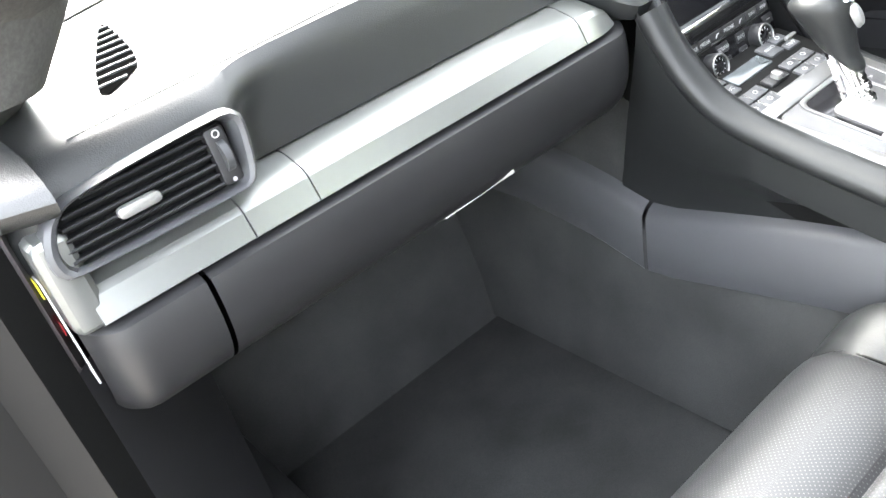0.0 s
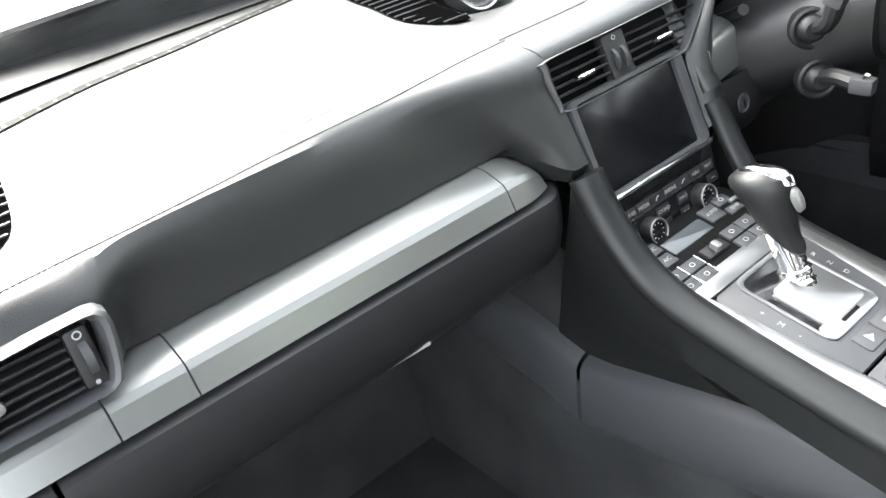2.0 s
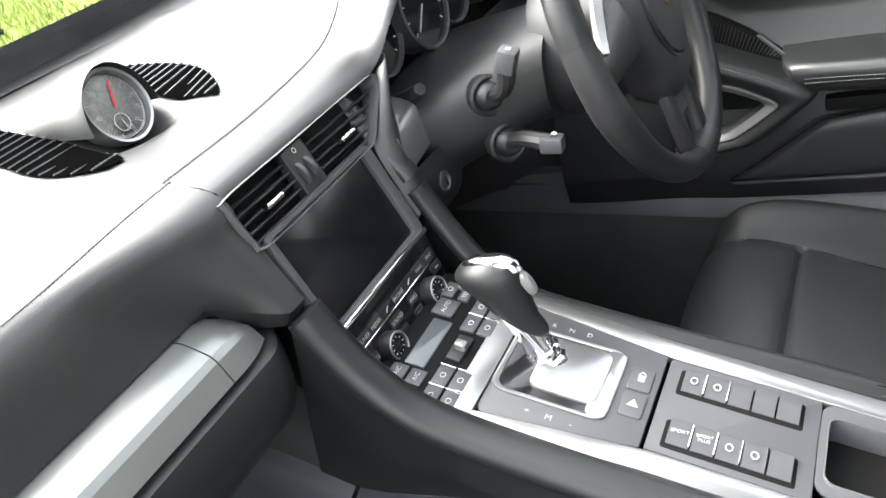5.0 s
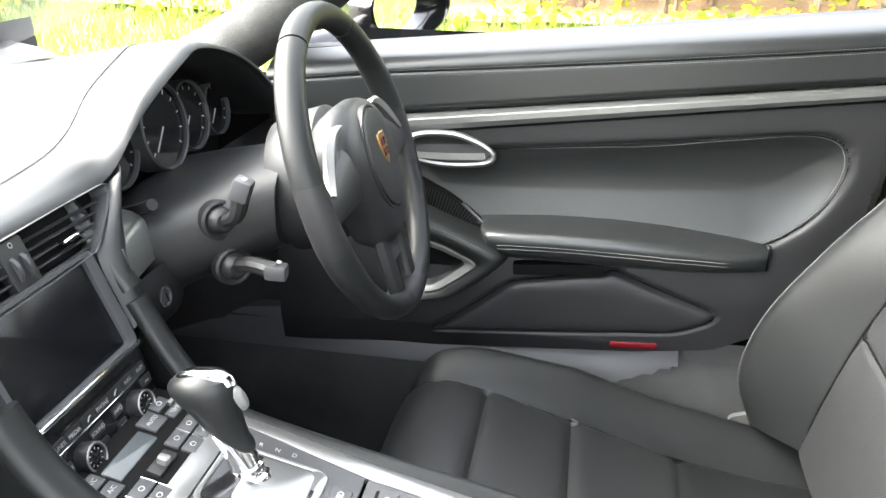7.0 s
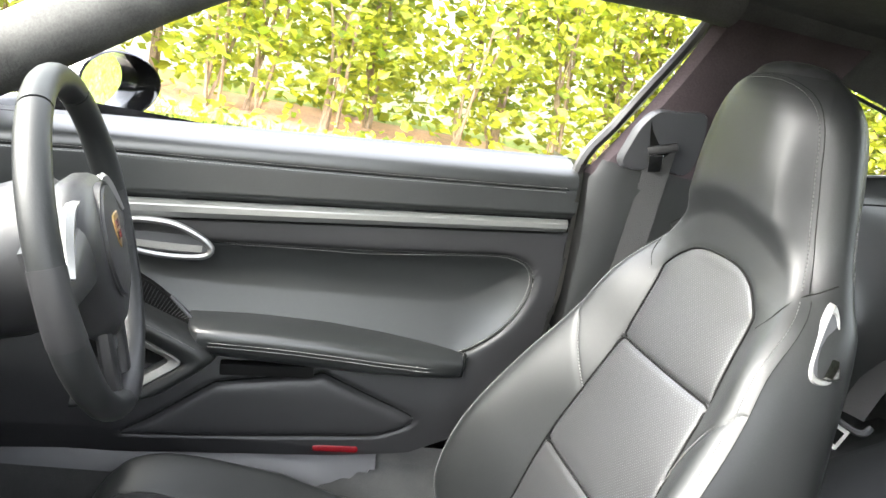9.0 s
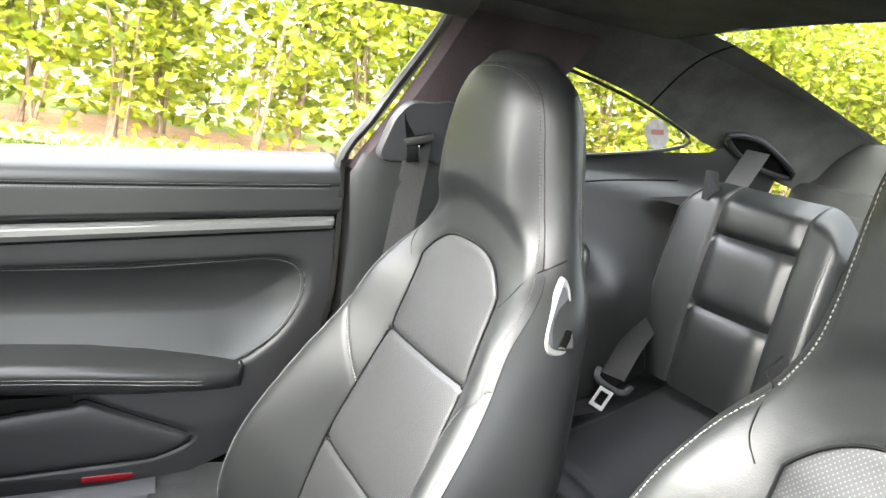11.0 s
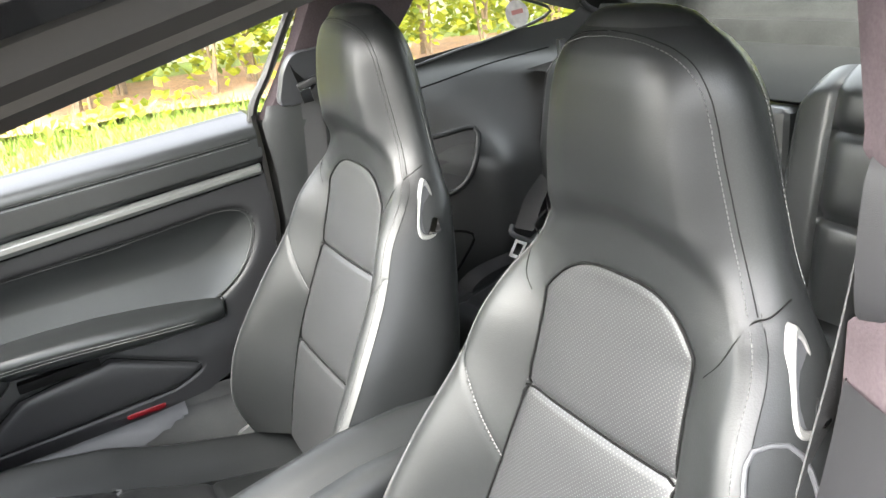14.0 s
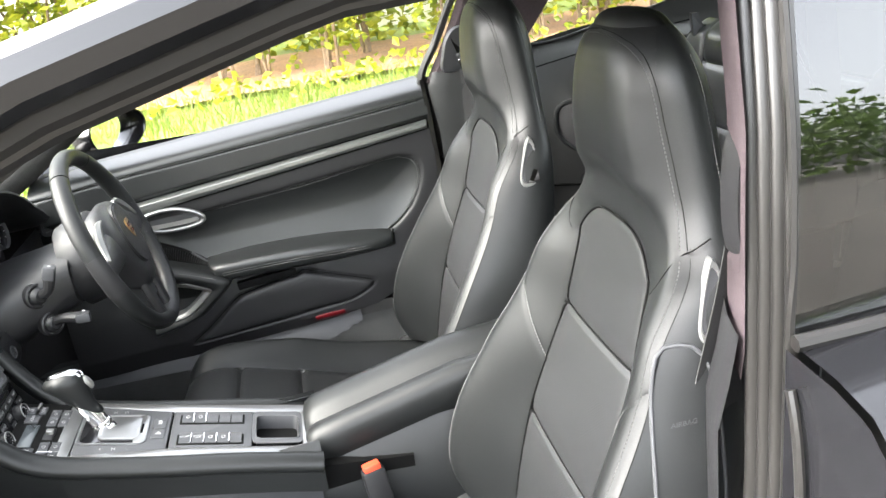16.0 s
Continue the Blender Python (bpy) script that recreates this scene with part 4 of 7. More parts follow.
def tslab(name, x, y, w, d, r, h, mat, parent=None, label="", z=0.0, edge=0.0012):
    return part(name, slab(rounded(w, d, r), tm @ pose(x, ty(y), z), h, edge), mat, parent or console, label)


tslab("climate_panel", 0, 0.912, 0.192, 0.084, 0.004, 0.006, DARK, label="black climate control panel")
tslab("climate_display", -0.014, 0.924, 0.070, 0.022, 0.002, 0.0025, DISPLAY, label="grey climate display", z=0.0055)
for x, y, w, d, word in ((-0.063, 0.934, 0.021, 0.017, "A/C"), (-0.063, 0.915, 0.021, 0.017, "A/C"), (-0.085, 0.936, 0.018, 0.012, "OFF"), (-0.085, 0.918, 0.018, 0.012, "TEMP"), (0.040, 0.930, 0.026, 0.024, "AUTO"), (0.068, 0.937, 0.024, 0.014, ""), (0.068, 0.919, 0.024, 0.012, "TEMP"),
                         (-0.079, 0.893, 0.026, 0.016, ""), (-0.051, 0.893, 0.026, 0.016, ""), (-0.079, 0.8755, 0.026, 0.016, ""), (-0.051, 0.8755, 0.026, 0.016, ""), (0.027, 0.897, 0.025, 0.016, ""), (0.054, 0.897, 0.025, 0.016, ""), (0.027, 0.8795, 0.025, 0.016, ""), (0.054, 0.8795, 0.025, 0.016, "")):
    key = tslab("key", x, y, w, d, 0.002, 0.0035, PLASTIC_GREY, z=0.0052)
    if word:
        lettering(word, tm @ pose(x, ty(y), 0.0090), 0.0068, key)
    else:
        part("icon", ring_tube([tm @ Vector((x + 0.0032 * math.cos(a), ty(y) + 0.0026 * math.sin(a), 0.0089)) for a in np.linspace(0, 6.28, 10, endpoint=False)], 0.0005, 5), WHITE, key)
    if y < 0.90:
        part("key_rim", box((0.001, d, 0.002), tm @ pose(x + w / 2, ty(y), 0.0085), 0), CHROME, key)
for x in (-0.083, 0.083):
    tslab("rocker", x, 0.9285, 0.020, 0.005, 0.001, 0.005, SATIN, z=0.0055)
tslab("fan_switch", -0.011, 0.893, 0.036, 0.016, 0.002, 0.0045, PLASTIC, z=0.0052, label="black fan rocker switch")
tslab("fan_toggle", -0.011, 0.892, 0.010, 0.012, 0.003, 0.011, SATIN, z=0.0055)
# aluminium surround: front plate, two tapered rails, rear end
part("aluminium_surround", join([slab([(-0.096, ty(0.876)), (-0.094, ty(0.852)), (0.094, ty(0.852)), (0.096, ty(0.876))], tm, 0.0085)] + [slab([(sx * 0.094, ty(0.8525)), (sx * 0.084, ty(0.70)), (sx * 0.081, ty(0.466)), (sx * 0.058, ty(0.466)), (sx * 0.060, ty(0.70)), (sx * 0.080, ty(0.8525))][::sx], tm, 0.0085) for sx in (-1, 1)] + [slab([(-0.0585, ty(0.486)), (-0.0585, ty(0.466)), (0.0585, ty(0.466)), (0.0585, ty(0.486))], tm, 0.0085)]), ALU_RAIL, console, "brushed aluminium console surround")
part("selector_panel", slab([(-0.0605, ty(0.708)), (-0.0790, ty(0.840)), (-0.0765, ty(0.847)), (-0.070, ty(0.8505)), (0.070, ty(0.8505)), (0.0765, ty(0.847)), (0.0790, ty(0.840)), (0.0605, ty(0.708))][::-1], tm, 0.0078), PLASTIC_GREY, console, "dark grey selector panel")
well = [(x, y) for x, y in rounded(0.092, 0.108, 0.014, 6)]
rings_ = []
for k, d in ((1.03, 0.0075), (1.025, 0.0100), (0.985, 0.0104), (0.93, 0.0095), (0.91, 0.006), (0.90, 0.003)):
    rings_.append([tm @ Vector((x * k, ty(0.796) + y * k, d)) for x, y in well])
part("gate_frame", loft(rings_, True, False), ALU_RAIL, console, "aluminium selector gate frame")
part("gate_lip", slab(rounded(0.088, 0.020, 0.006), tm @ pose(0.0, ty(0.752), 0.0085), 0.0022), ALU_RAIL, console, "aluminium lip with a script badge")
part("gate_floor", loft([[tm @ Vector((x * 0.95, ty(0.796) + y * 0.95, d)) for x, y in well] for d in (0.0078, 0.0082)]), GLOSS, console)
part("gate_slide", slab(rounded(0.072, 0.066, 0.010), tm @ pose(0.004, ty(0.786), 0.008), 0.0035), ALU_RAIL, console, "satin metal gate slide")
for k, ch in enumerate(("+", "M", "-")):
    lettering(ch, tm @ pose(-0.060, ty(0.808 - 0.020 * k), 0.0081, 0, 0, -90), 0.009, console)
for k, ch in enumerate(("P", "R", "N", "D")):
    lettering(ch, tm @ pose(0.058, ty(0.838 - 0.018 * k), 0.0081, 0, 0, -90), 0.008, console)
part("badge", box((0.030, 0.004, 0.0006), tm @ pose(0.0, ty(0.751), 0.0108, 0, 0, 0), 0), CHROME, console, "small silver script badge")
# switch panel
tslab("switch_panel", 0, 0.638, 0.118, 0.137, 0.003, 0.0078, PLASTIC_GREY, label="dark grey switch panel")
for x, ch in ((-0.015, "tri"), (0.019, "lock")):
    key = tslab("key", x, 0.7245, 0.031, 0.022, 0.003, 0.0024, PLASTIC_GREY, z=0.0072)
    if ch == "tri":
        part("icon", loft([[tm @ Vector((x + 0.006 * math.sin(a), ty(0.7245) + 0.006 * math.cos(a), d)) for a in (math.pi / 2, math.pi / 2 + 2.094, math.pi / 2 + 4.189)] for d in (0.0097, 0.0101)]), WHITE, key)
    else:
        part("icon", box((0.008, 0.006, 0.0004), tm @ pose(x, ty(0.7245), 0.0099), 0), WHITE, key)
        part("icon", ring_tube([tm @ Vector((x + 0.004 + 0.004 * math.cos(a), ty(0.7245) + 0.003 * math.sin(a), 0.0099)) for a in np.linspace(0, 6.28, 10, endpoint=False)], 0.0005, 5), WHITE, key)
for row, x0 in ((0, -0.033), (1, 0.0335)):
    tslab("switch_bed", x0 - 0.002, 0.639, 0.034, 0.112, 0.003, 0.0012, DARK, z=0.0072)
    for k in range(5):
        y = 0.680 - 0.0205 * k
        key = part("key", loft([[tm @ Vector((x0 + dx, ty(y) + sy * 0.0096, z)) for dx, z in ((-0.0135, 0.0078), (-0.0135, 0.0092), (-0.011, 0.0102), (0.0125, 0.0128), (0.0138, 0.0122), (0.0138, 0.0078))] for sy in (-1, 1)]), PLASTIC_GREY, console)
        if (row == 0 and k < 4) or (row == 1 and k < 2):
            part("key_rim", box((0.024, 0.0011, 0.0018), tm @ pose(x0, ty(y) - 0.0098, 0.0114, 0, -5, 0), 0), CHROME, key)
        if row == 0 and k == 0:
            lettering("SPORT", tm @ pose(x0, ty(y), 0.0132, 0, -6, -90), 0.0055, key)
        elif row == 0 and k == 1:
            lettering("SPORT\nPLUS", tm @ pose(x0, ty(y), 0.0132, 0, -6, -90), 0.0050, key)
        elif (row == 0 and k < 4) or (row == 1 and k < 2):
            part("icon", ring_tube([tm @ Vector((x0 + 0.0040 * math.cos(a), ty(y) + 0.0030 * math.sin(a), 0.0124)) for a in np.linspace(0, 6.28, 12, endpoint=False)], 0.0006, 5), WHITE, key)
# open tray behind the switches
tray = [(x + 0.003, y) for x, y in rounded(0.074, 0.074, 0.010, 5)]
part("tray", loft([[tm @ Vector((x * k, ty(0.528) + y * (1 + (k - 1) * 0.45 if k > 1 else k), d)) for x, y in tray] for k, d in ((1.45, 0.0070), (1.44, 0.0080), (1.10, 0.0080), (1.08, 0.0092), (1.03, 0.0095), (1.0, 0.007), (0.99, -0.012), (0.96, -0.05))] , True, False), PLASTIC_GREY, console, "open black tray")
part("tray_floor", loft([[tm @ Vector((x * 0.98, ty(0.528) + y * 0.98, d)) for x, y in tray] for d in (-0.046, -0.044)]), DARK, console)

# selector lever
lever = thing("gear_selector", "chrome and black leather gear selector lever", "gear lever")
base, top = Vector((0.002, 0.806, 0.566)), Vector((-0.002, 0.846, 0.668))
axis = (top - base).normalized()
part("stem", loft([[base + axis * h + Vector((1, 0, 0)) * (r * math.cos(a)) + axis.cross(Vector((1, 0, 0))) * (r * math.sin(a)) for a in np.linspace(0, 6.283, 20, endpoint=False)] for h, r in ((0.0, 0.0190), (0.010, 0.0180), (0.013, 0.0150), (0.05, 0.0150), (0.075, 0.016))]), CHROME, lever, "polished chrome stem")
part("stem_collar", loft([[base + axis * h + Vector((1, 0, 0)) * (r * math.cos(a)) + axis.cross(Vector((1, 0, 0))) * (r * math.sin(a)) for a in np.linspace(0, 6.283, 20, endpoint=False)] for h, r in ((0.016, 0.0160), (0.018, 0.0175), (0.023, 0.0175), (0.025, 0.016))]), CHROME, lever)
for k in range(4):
    part("stem_rib", box((0.012, 0.004, 0.0022), basis(tuple(base + axis * (0.030 + 0.006 * k) + Vector((0, -0.014, 0.002))), (1, 0, 0), tuple(axis)) , 0.0008, 1), CHROME, lever)


def grip_ring(c, rx, ry, tilt, n=28, sq=0.0):
    """An oval across the grip."""
    u, w = Vector((1, 0, 0)), Vector((0, math.cos(tilt), math.sin(tilt)))
    return [Vector(c) + u * (rx * math.cos(a)) + w * (ry * math.sin(a)) for a in np.linspace(0, 2 * math.pi, n, endpoint=False)]


G = [((0, 0.820, 0.614), 0.009, 0.014, 0.60), ((0, 0.822, 0.621), 0.0150, 0.0205, 0.48), ((-0.001, 0.832, 0.632), 0.0175, 0.0235, 0.30), ((-0.002, 0.842, 0.652), 0.0205, 0.029, 0.22), ((-0.002, 0.850, 0.668), 0.0235, 0.034, 0.10), ((-0.002, 0.852, 0.680), 0.0225, 0.033, -0.05), ((-0.002, 0.851, 0.690), 0.0165, 0.025, -0.1), ((-0.002, 0.850, 0.6945), 0.007, 0.011, -0.1)]
part("grip", loft([grip_ring(q[:3], q[3], q[4], q[5]) for q in spline([(*c, a, b, t) for c, a, b, t in G], 26)]), LEATHER, lever, "black leather grip")
cap = [((-0.002, 0.848, 0.682), 0.0125, 0.0325, -0.08), ((-0.002, 0.848, 0.690), 0.0115, 0.0280, -0.08), ((-0.002, 0.848, 0.6945), 0.0090, 0.0210, -0.08), ((-0.002, 0.848, 0.6962), 0.004, 0.010, -0.08)]
CAP = material("polished_cap_metal", (0.45, 0.45, 0.46), 0.16, metal=1.0)
part("cap", loft([grip_ring(*g) for g in cap]), CAP, lever, "polished chrome cap")
part("release_button", loft([grip_ring(c, a, b, t, 16) for c, a, b, t in (((-0.002, 0.816, 0.668), 0.006, 0.014, 1.1), ((-0.002, 0.811, 0.671), 0.0055, 0.012, 1.1), ((-0.002, 0.809, 0.672), 0.003, 0.008, 1.1))]), SATIN, lever, "silver release button")

# padded armrest lid with a lengthwise fold
arm = thing("console_armrest", "padded black leather armrest lid on the console", "armrest")
def arm_ring(y, k):
    pts = [(-0.062, -0.060), (-0.070, -0.030), (-0.068, 0.000), (-0.052, 0.016), (-0.032, 0.015), (-0.026, 0.012), (-0.020, 0.016), (0.0, 0.030), (0.03, 0.036), (0.054, 0.026), (0.063, 0.004), (0.062, -0.060)]
    top = 0.503 + 0.25 * (0.46 - y) - 0.5 * max(0.0, 0.20 - y) ** 1.5
    return [(-0.008 + x * (0.7 + 0.3 * k), y, top + (dz + 0.03) * (0.4 + 0.6 * k) - 0.03) for x, dz in spline(pts, 44)]
part("lid", loft([arm_ring(y, k) for y, k in ((0.476, 0.2), (0.479, 0.5), (0.474, 0.8), (0.458, 1.0), (0.40, 1.0), (0.30, 1.0), (0.20, 1.0), (0.10, 1.0), (0.03, 1.0))], True, True), LEATHER, arm, "padded lid")
part("bin", loft([[(x, y, z) for x, z in ((-0.10, 0.20), (-0.105, 0.36), (-0.085, zt - 0.03), (-0.06, zt), (0.05, zt), (0.08, zt - 0.03), (0.10, 0.36), (0.10, 0.20))] for y, zt in ((0.50, 0.475), (0.45, 0.475), (0.25, 0.52), (0.02, 0.52))], True, True), LEATHER, arm, "leather covered console bin")

# ---- front seats ----
SEAT_Y0 = [(0.36, 0.155), (0.45, 0.140), (0.56, 0.115), (0.66, 0.085), (0.75, 0.052), (0.83, 0.030), (0.87, 0.020), (0.92, 0.012), (1.0, 0.017), (1.07, 0.026), (1.115, 0.030), (1.145, 0.026), (1.165, 0.014)]
SEAT_WC = [(0.36, 0.250), (0.43, 0.265), (0.53, 0.268), (0.65, 0.255), (0.765, 0.225), (0.836, 0.205), (0.885, 0.188), (0.92, 0.163), (0.96, 0.143), (1.0, 0.131), (1.07, 0.117), (1.10, 0.112), (1.125, 0.105), (1.145, 0.095), (1.158, 0.084), (1.165, 0.074)]
SEAT_YC = [(0.36, 0.07), (0.43, 0.105), (0.53, 0.105), (0.65, 0.075), (0.765, 0.048), (0.836, 0.036), (0.885, 0.012), (0.92, -0.004), (1.0, -0.006), (1.165, -0.010)]
SEAT_WI = [(0.36, 0.165), (0.56, 0.150), (0.66, 0.133), (0.75, 0.122), (0.87, 0.114), (1.2, 0.114)]
SEAT_YB = [(0.36, 0.06), (0.5, 0.02), (0.65, -0.03), (0.8, -0.055), (0.92, -0.066), (1.05, -0.062), (1.12, -0.054), (1.165, -0.038)]


def soft_table(pairs, n=64):
    """A smoothed lookup through (key, value) pairs."""
    c = spline(pairs, n)
    return lambda q: float(np.interp(q, c[:, 0], c[:, 1]))


y0f, wcf, ycf, wif, ybf = (soft_table(t) for t in (SEAT_Y0, SEAT_WC, SEAT_YC, SEAT_WI, SEAT_YB))


def pad_depth(x, z):
    """How far inside the centre pad a point lies; negative outside."""
    a = abs(x)
    return min(wif(z) - a, (0.925 - 0.05 * (a / 0.114) ** 3 - z) * 0.9)


def bolster_seam(z):
    return 0.205 - (0.775 - z) * 0.62


def back_front(s, z):
    """A point of the backrest's front cover."""
    if z > 1.165:
        a = (z - 1.165) / 0.05 * math.pi / 2
        return (s * (0.070 - 0.03 * (1 - math.cos(a))), 0.012 - 0.052 * (1 - math.cos(a)) - 0.006 * s * s, 1.163 + 0.020 * math.sin(a))
    wc, y = wcf(z), y0f(z)
    x = s * wc
    a = abs(x)
    d = pad_depth(x, z)
    t = min(1.0, max(0.0, (a - wif(z)) / max(0.02, wc - wif(z))))
    low = step(z, 0.93, 0.86)
    rise = math.sin(t * math.pi / 2) ** 1.15
    y += low * ycf(z) * rise + (1 - low) * ycf(z) * abs(s) ** 2
    head_ = step(z, 0.90, 0.98)
    y -= (1 - head_) * 0.016 * max(0.0, abs(s) - 0.86) ** 2 / 0.0196 + head_ * 0.024 * max(0.0, abs(s) - 0.35) ** 2.4 / 0.355
    if d > 0:
        y += 0.005 * (1 - math.exp(-d / 0.035))
        for seam in (0.757, 0.567):
            y -= 0.005 * bumpf(z - seam, 0.004) + 0.003 * bumpf(z - seam, 0.02)
    y -= 0.0016 * bumpf(d, 0.0045) * step(z, 0.355, 0.40)
    # the headrest's pillow ends in a soft arched fold above the pad
    if z > 0.84:
        rho = math.hypot(x / 0.114, (z - 0.83) / 0.095)
        y += 0.017 * step(rho, 1.50, 1.95) * (1 - step(z, 1.02, 1.165)) * step(z, 0.87, 0.97) * (1 - step(abs(s), 0.72, 1.0))
    if 0.655 < z < 0.79 and a > wif(z) - 0.004:
        y -= 0.0025 * bumpf(a - bolster_seam(z), 0.003)
    return (x, y, z)


def back_region(s, z):
    if z > 1.165:
        return "head"
    x = s * wcf(z)
    if pad_depth(x, z) > 0:
        return "pad_top" if z > 0.757 else "pad_mid" if z > 0.567 else "pad_low"
    a = abs(x)
    if z > 0.885 + 0.045 * step(a, 0.112, 0.165):
        return "head"
    if a < bolster_seam(z) or z > 0.80:
        return ("shoulder_l" if x < 0 else "shoulder_r")
    return "bolster_l" if x < 0 else "bolster_r"


CZ = spline([(0.10, 0.285), (0.20, 0.29), (0.35, 0.315), (0.49, 0.360), (0.63, 0.403), (0.69, 0.412), (0.725, 0.404), (0.75, 0.383), (0.768, 0.345), (0.775, 0.30), (0.772, 0.24)], 120)


def cush(s, v):
    """A point of the cushion's cover; v runs from the back over the front roll."""
    q = min(len(CZ) - 1.001, max(0.0, v * (len(CZ) - 1)))
    i = int(q)
    y, z = CZ[i] + (CZ[i + 1] - CZ[i]) * (q - i)
    front = step(y, 0.60, 0.77)
    w = 0.262 - 0.012 * step(y, 0.62, 0.76)
    wi = 0.172 + 0.012 * step(y, 0.6, 0.4)
    x = s * w
    a = abs(x)
    t = min(1.0, max(0.0, (a - wi) / (w - wi)))
    high = near(y, [(0.1, 0.05), (0.3, 0.062), (0.49, 0.058), (0.63, 0.036), (0.72, 0.022), (0.77, 0.0)])
    z += high * math.sin(t * math.pi * 0.62) / 0.93 * (1 - step(v, 0.86, 0.95))
    z -= 0.05 * max(0.0, abs(s) - 0.88) ** 2 / 0.0144 * (1 if v < 0.9 else 0.4)
    d = wi - a
    n = 0.006 * bumpf(d, 0.005) * (1 - step(v, 0.87, 0.92))
    if d > 0:
        n -= 0.008 * (1 - math.exp(-d / 0.02))
        for seam in (0.628, 0.492, 0.325):
            n += (0.007 * bumpf(y - seam, 0.005) + 0.004 * bumpf(y - seam, 0.02)) * (v < 0.85)
    return (x, y - n * front * 0.5, z - n * (1 - 0.5 * front))


def cush_region(s, v):
    q = v * (len(CZ) - 1)
    y = CZ[int(q)][0]
    w = 0.262 - 0.012 * step(y, 0.62, 0.76)
    wi = 0.172 + 0.012 * step(y, 0.6, 0.4)
    if abs(s * w) > wi:
        return "bolster_l" if s < 0 else "bolster_r"
    return "front" if y > 0.628 else "mid" if y > 0.492 else "rear" if y > 0.325 else "tail"


def front_seat(cx, label):
    seat = thing("car_seat", label, "car seat", "front seats", place=(cx, 0, 0))
    us = np.linspace(-1, 1, 145)
    leather = {"head": ("headrest_cover", LEATHER, "smooth black leather headrest cover"), "pad_top": ("upper_pad", PERFORATED, "perforated black leather pad"), "pad_mid": ("middle_pad", PERFORATED, "perforated black leather pad"), "pad_low": ("lower_pad", PERFORATED, "perforated black leather pad"),
               "shoulder_l": ("shoulder_wing", LEATHER_SOFT, ""), "shoulder_r": ("shoulder_wing", LEATHER_SOFT, ""), "bolster_l": ("back_bolster", LEATHER_SOFT, "creased black leather side bolster"), "bolster_r": ("back_bolster", LEATHER_SOFT, "creased black leather side bolster")}

    # the lattice of the punched pads follows the cover in metres
    sheet_back = sheet(back_front, us, np.linspace(0.36, 1.165, 250), back_region, leather, seat)
    for ob in sheet_back.values():
        lay = ob.data.uv_layers[0]
        for loop in ob.data.loops:
            co = ob.data.vertices[loop.vertex_index].co
            lay.data[loop.index].uv = (co.x, co.z)
    looks = {"bolster_l": ("cushion_bolster", LEATHER_SOFT, "creased black leather cushion bolster"), "bolster_r": ("cushion_bolster", LEATHER_SOFT, "creased black leather cushion bolster"), "front": ("front_roll", PERFORATED, "perforated black leather roll"), "mid": ("cushion_pad", PERFORATED, "perforated black leather pad"), "rear": ("cushion_pad", PERFORATED, "perforated black leather pad"), "tail": ("cushion_tail", LEATHER, "")}
    made = sheet(cush, us[::2], np.linspace(0, 1, 130), cush_region, looks, seat)
    for ob in made.values():
        lay = ob.data.uv_layers[0]
        for loop in ob.data.loops:
            co = ob.data.vertices[loop.vertex_index].co
            lay.data[loop.index].uv = (co.x, co.y - 0.8 * co.z if co.y > 0.68 else co.y)
    # the shell: sides and back
    rings = []
    for z in np.linspace(0.30, 1.165, 70):
        zz = max(0.36, z)
        ex, ey, _ = back_front(1.0, zz)
        yb = ybf(zz)
        wo = ex + near(z, [(0.3, 0.008), (0.6, 0.012), (0.8, 0.018), (0.92, 0.020), (1.05, 0.020), (1.09, 0.0185), (1.12, 0.0155), (1.14, 0.0115), (1.155, 0.006), (1.165, 0.0)])
        half = [(ex, ey), (ex + 0.55 * (wo - ex), ey - 0.20 * (ey - yb)), (wo, ey - 0.56 * (ey - yb)), (wo - 0.006, ey - 0.85 * (ey - yb)), (wo * 0.86, yb - 0.004), (wo * 0.5, yb - 0.014), (0, yb - 0.018)]
        c = spline(half, 22)
        rings.append([(x, y, z) for x, y in c] + [(-x, y, z) for x, y in c[::-1][1:]])
    face = [back_front(f, 1.165) for f in np.linspace(-1, 1, 25)]
    crown = rings[-1][1:-1]
    ring0 = [(x, y) for x, y, _ in face] + [(x, y) for x, y, _ in crown]
    part("headrest_crown", loft([[(x * k, -0.012 + (y + 0.012) * k, z) for x, y in ring0] for k, z in ((1.0, 1.165), (0.94, 1.1695), (0.82, 1.175), (0.62, 1.1795), (0.35, 1.182), (0.1, 1.1825))], True, True), LEATHER, seat, "rounded headrest crown")
    part("back_shell", loft(rings, False, False), LEATHER, seat, "smooth black leather seat back shell")
    # cushion sides and plastic base
    rings = []
    for v in np.linspace(0.0, 0.9, 40):
        ex, ey, ez = cush(1.0, v)
        rings.append([(ex, ey, ez), (ex + 0.004, ey, ez - 0.02), (ex + 0.003, ey, ez - 0.06), (ex - 0.006, ey, 0.24), (ex - 0.02, ey, 0.20)])
    for sx in (-1, 1):
        part("cushion_side", loft([[(sx * x, y, z) for x, y, z in r] for r in rings], False, False), LEATHER_SOFT, seat)
        part("base_cover", box((0.03, 0.50, 0.10), pose(sx * 0.235, 0.42, 0.20), 0.01), PLASTIC, seat, "black plastic seat base cover")
        part("seat_rail", box((0.04, 0.55, 0.03), pose(sx * 0.18, 0.42, 0.142), 0.004), SATIN, seat, "grey metal seat rail")
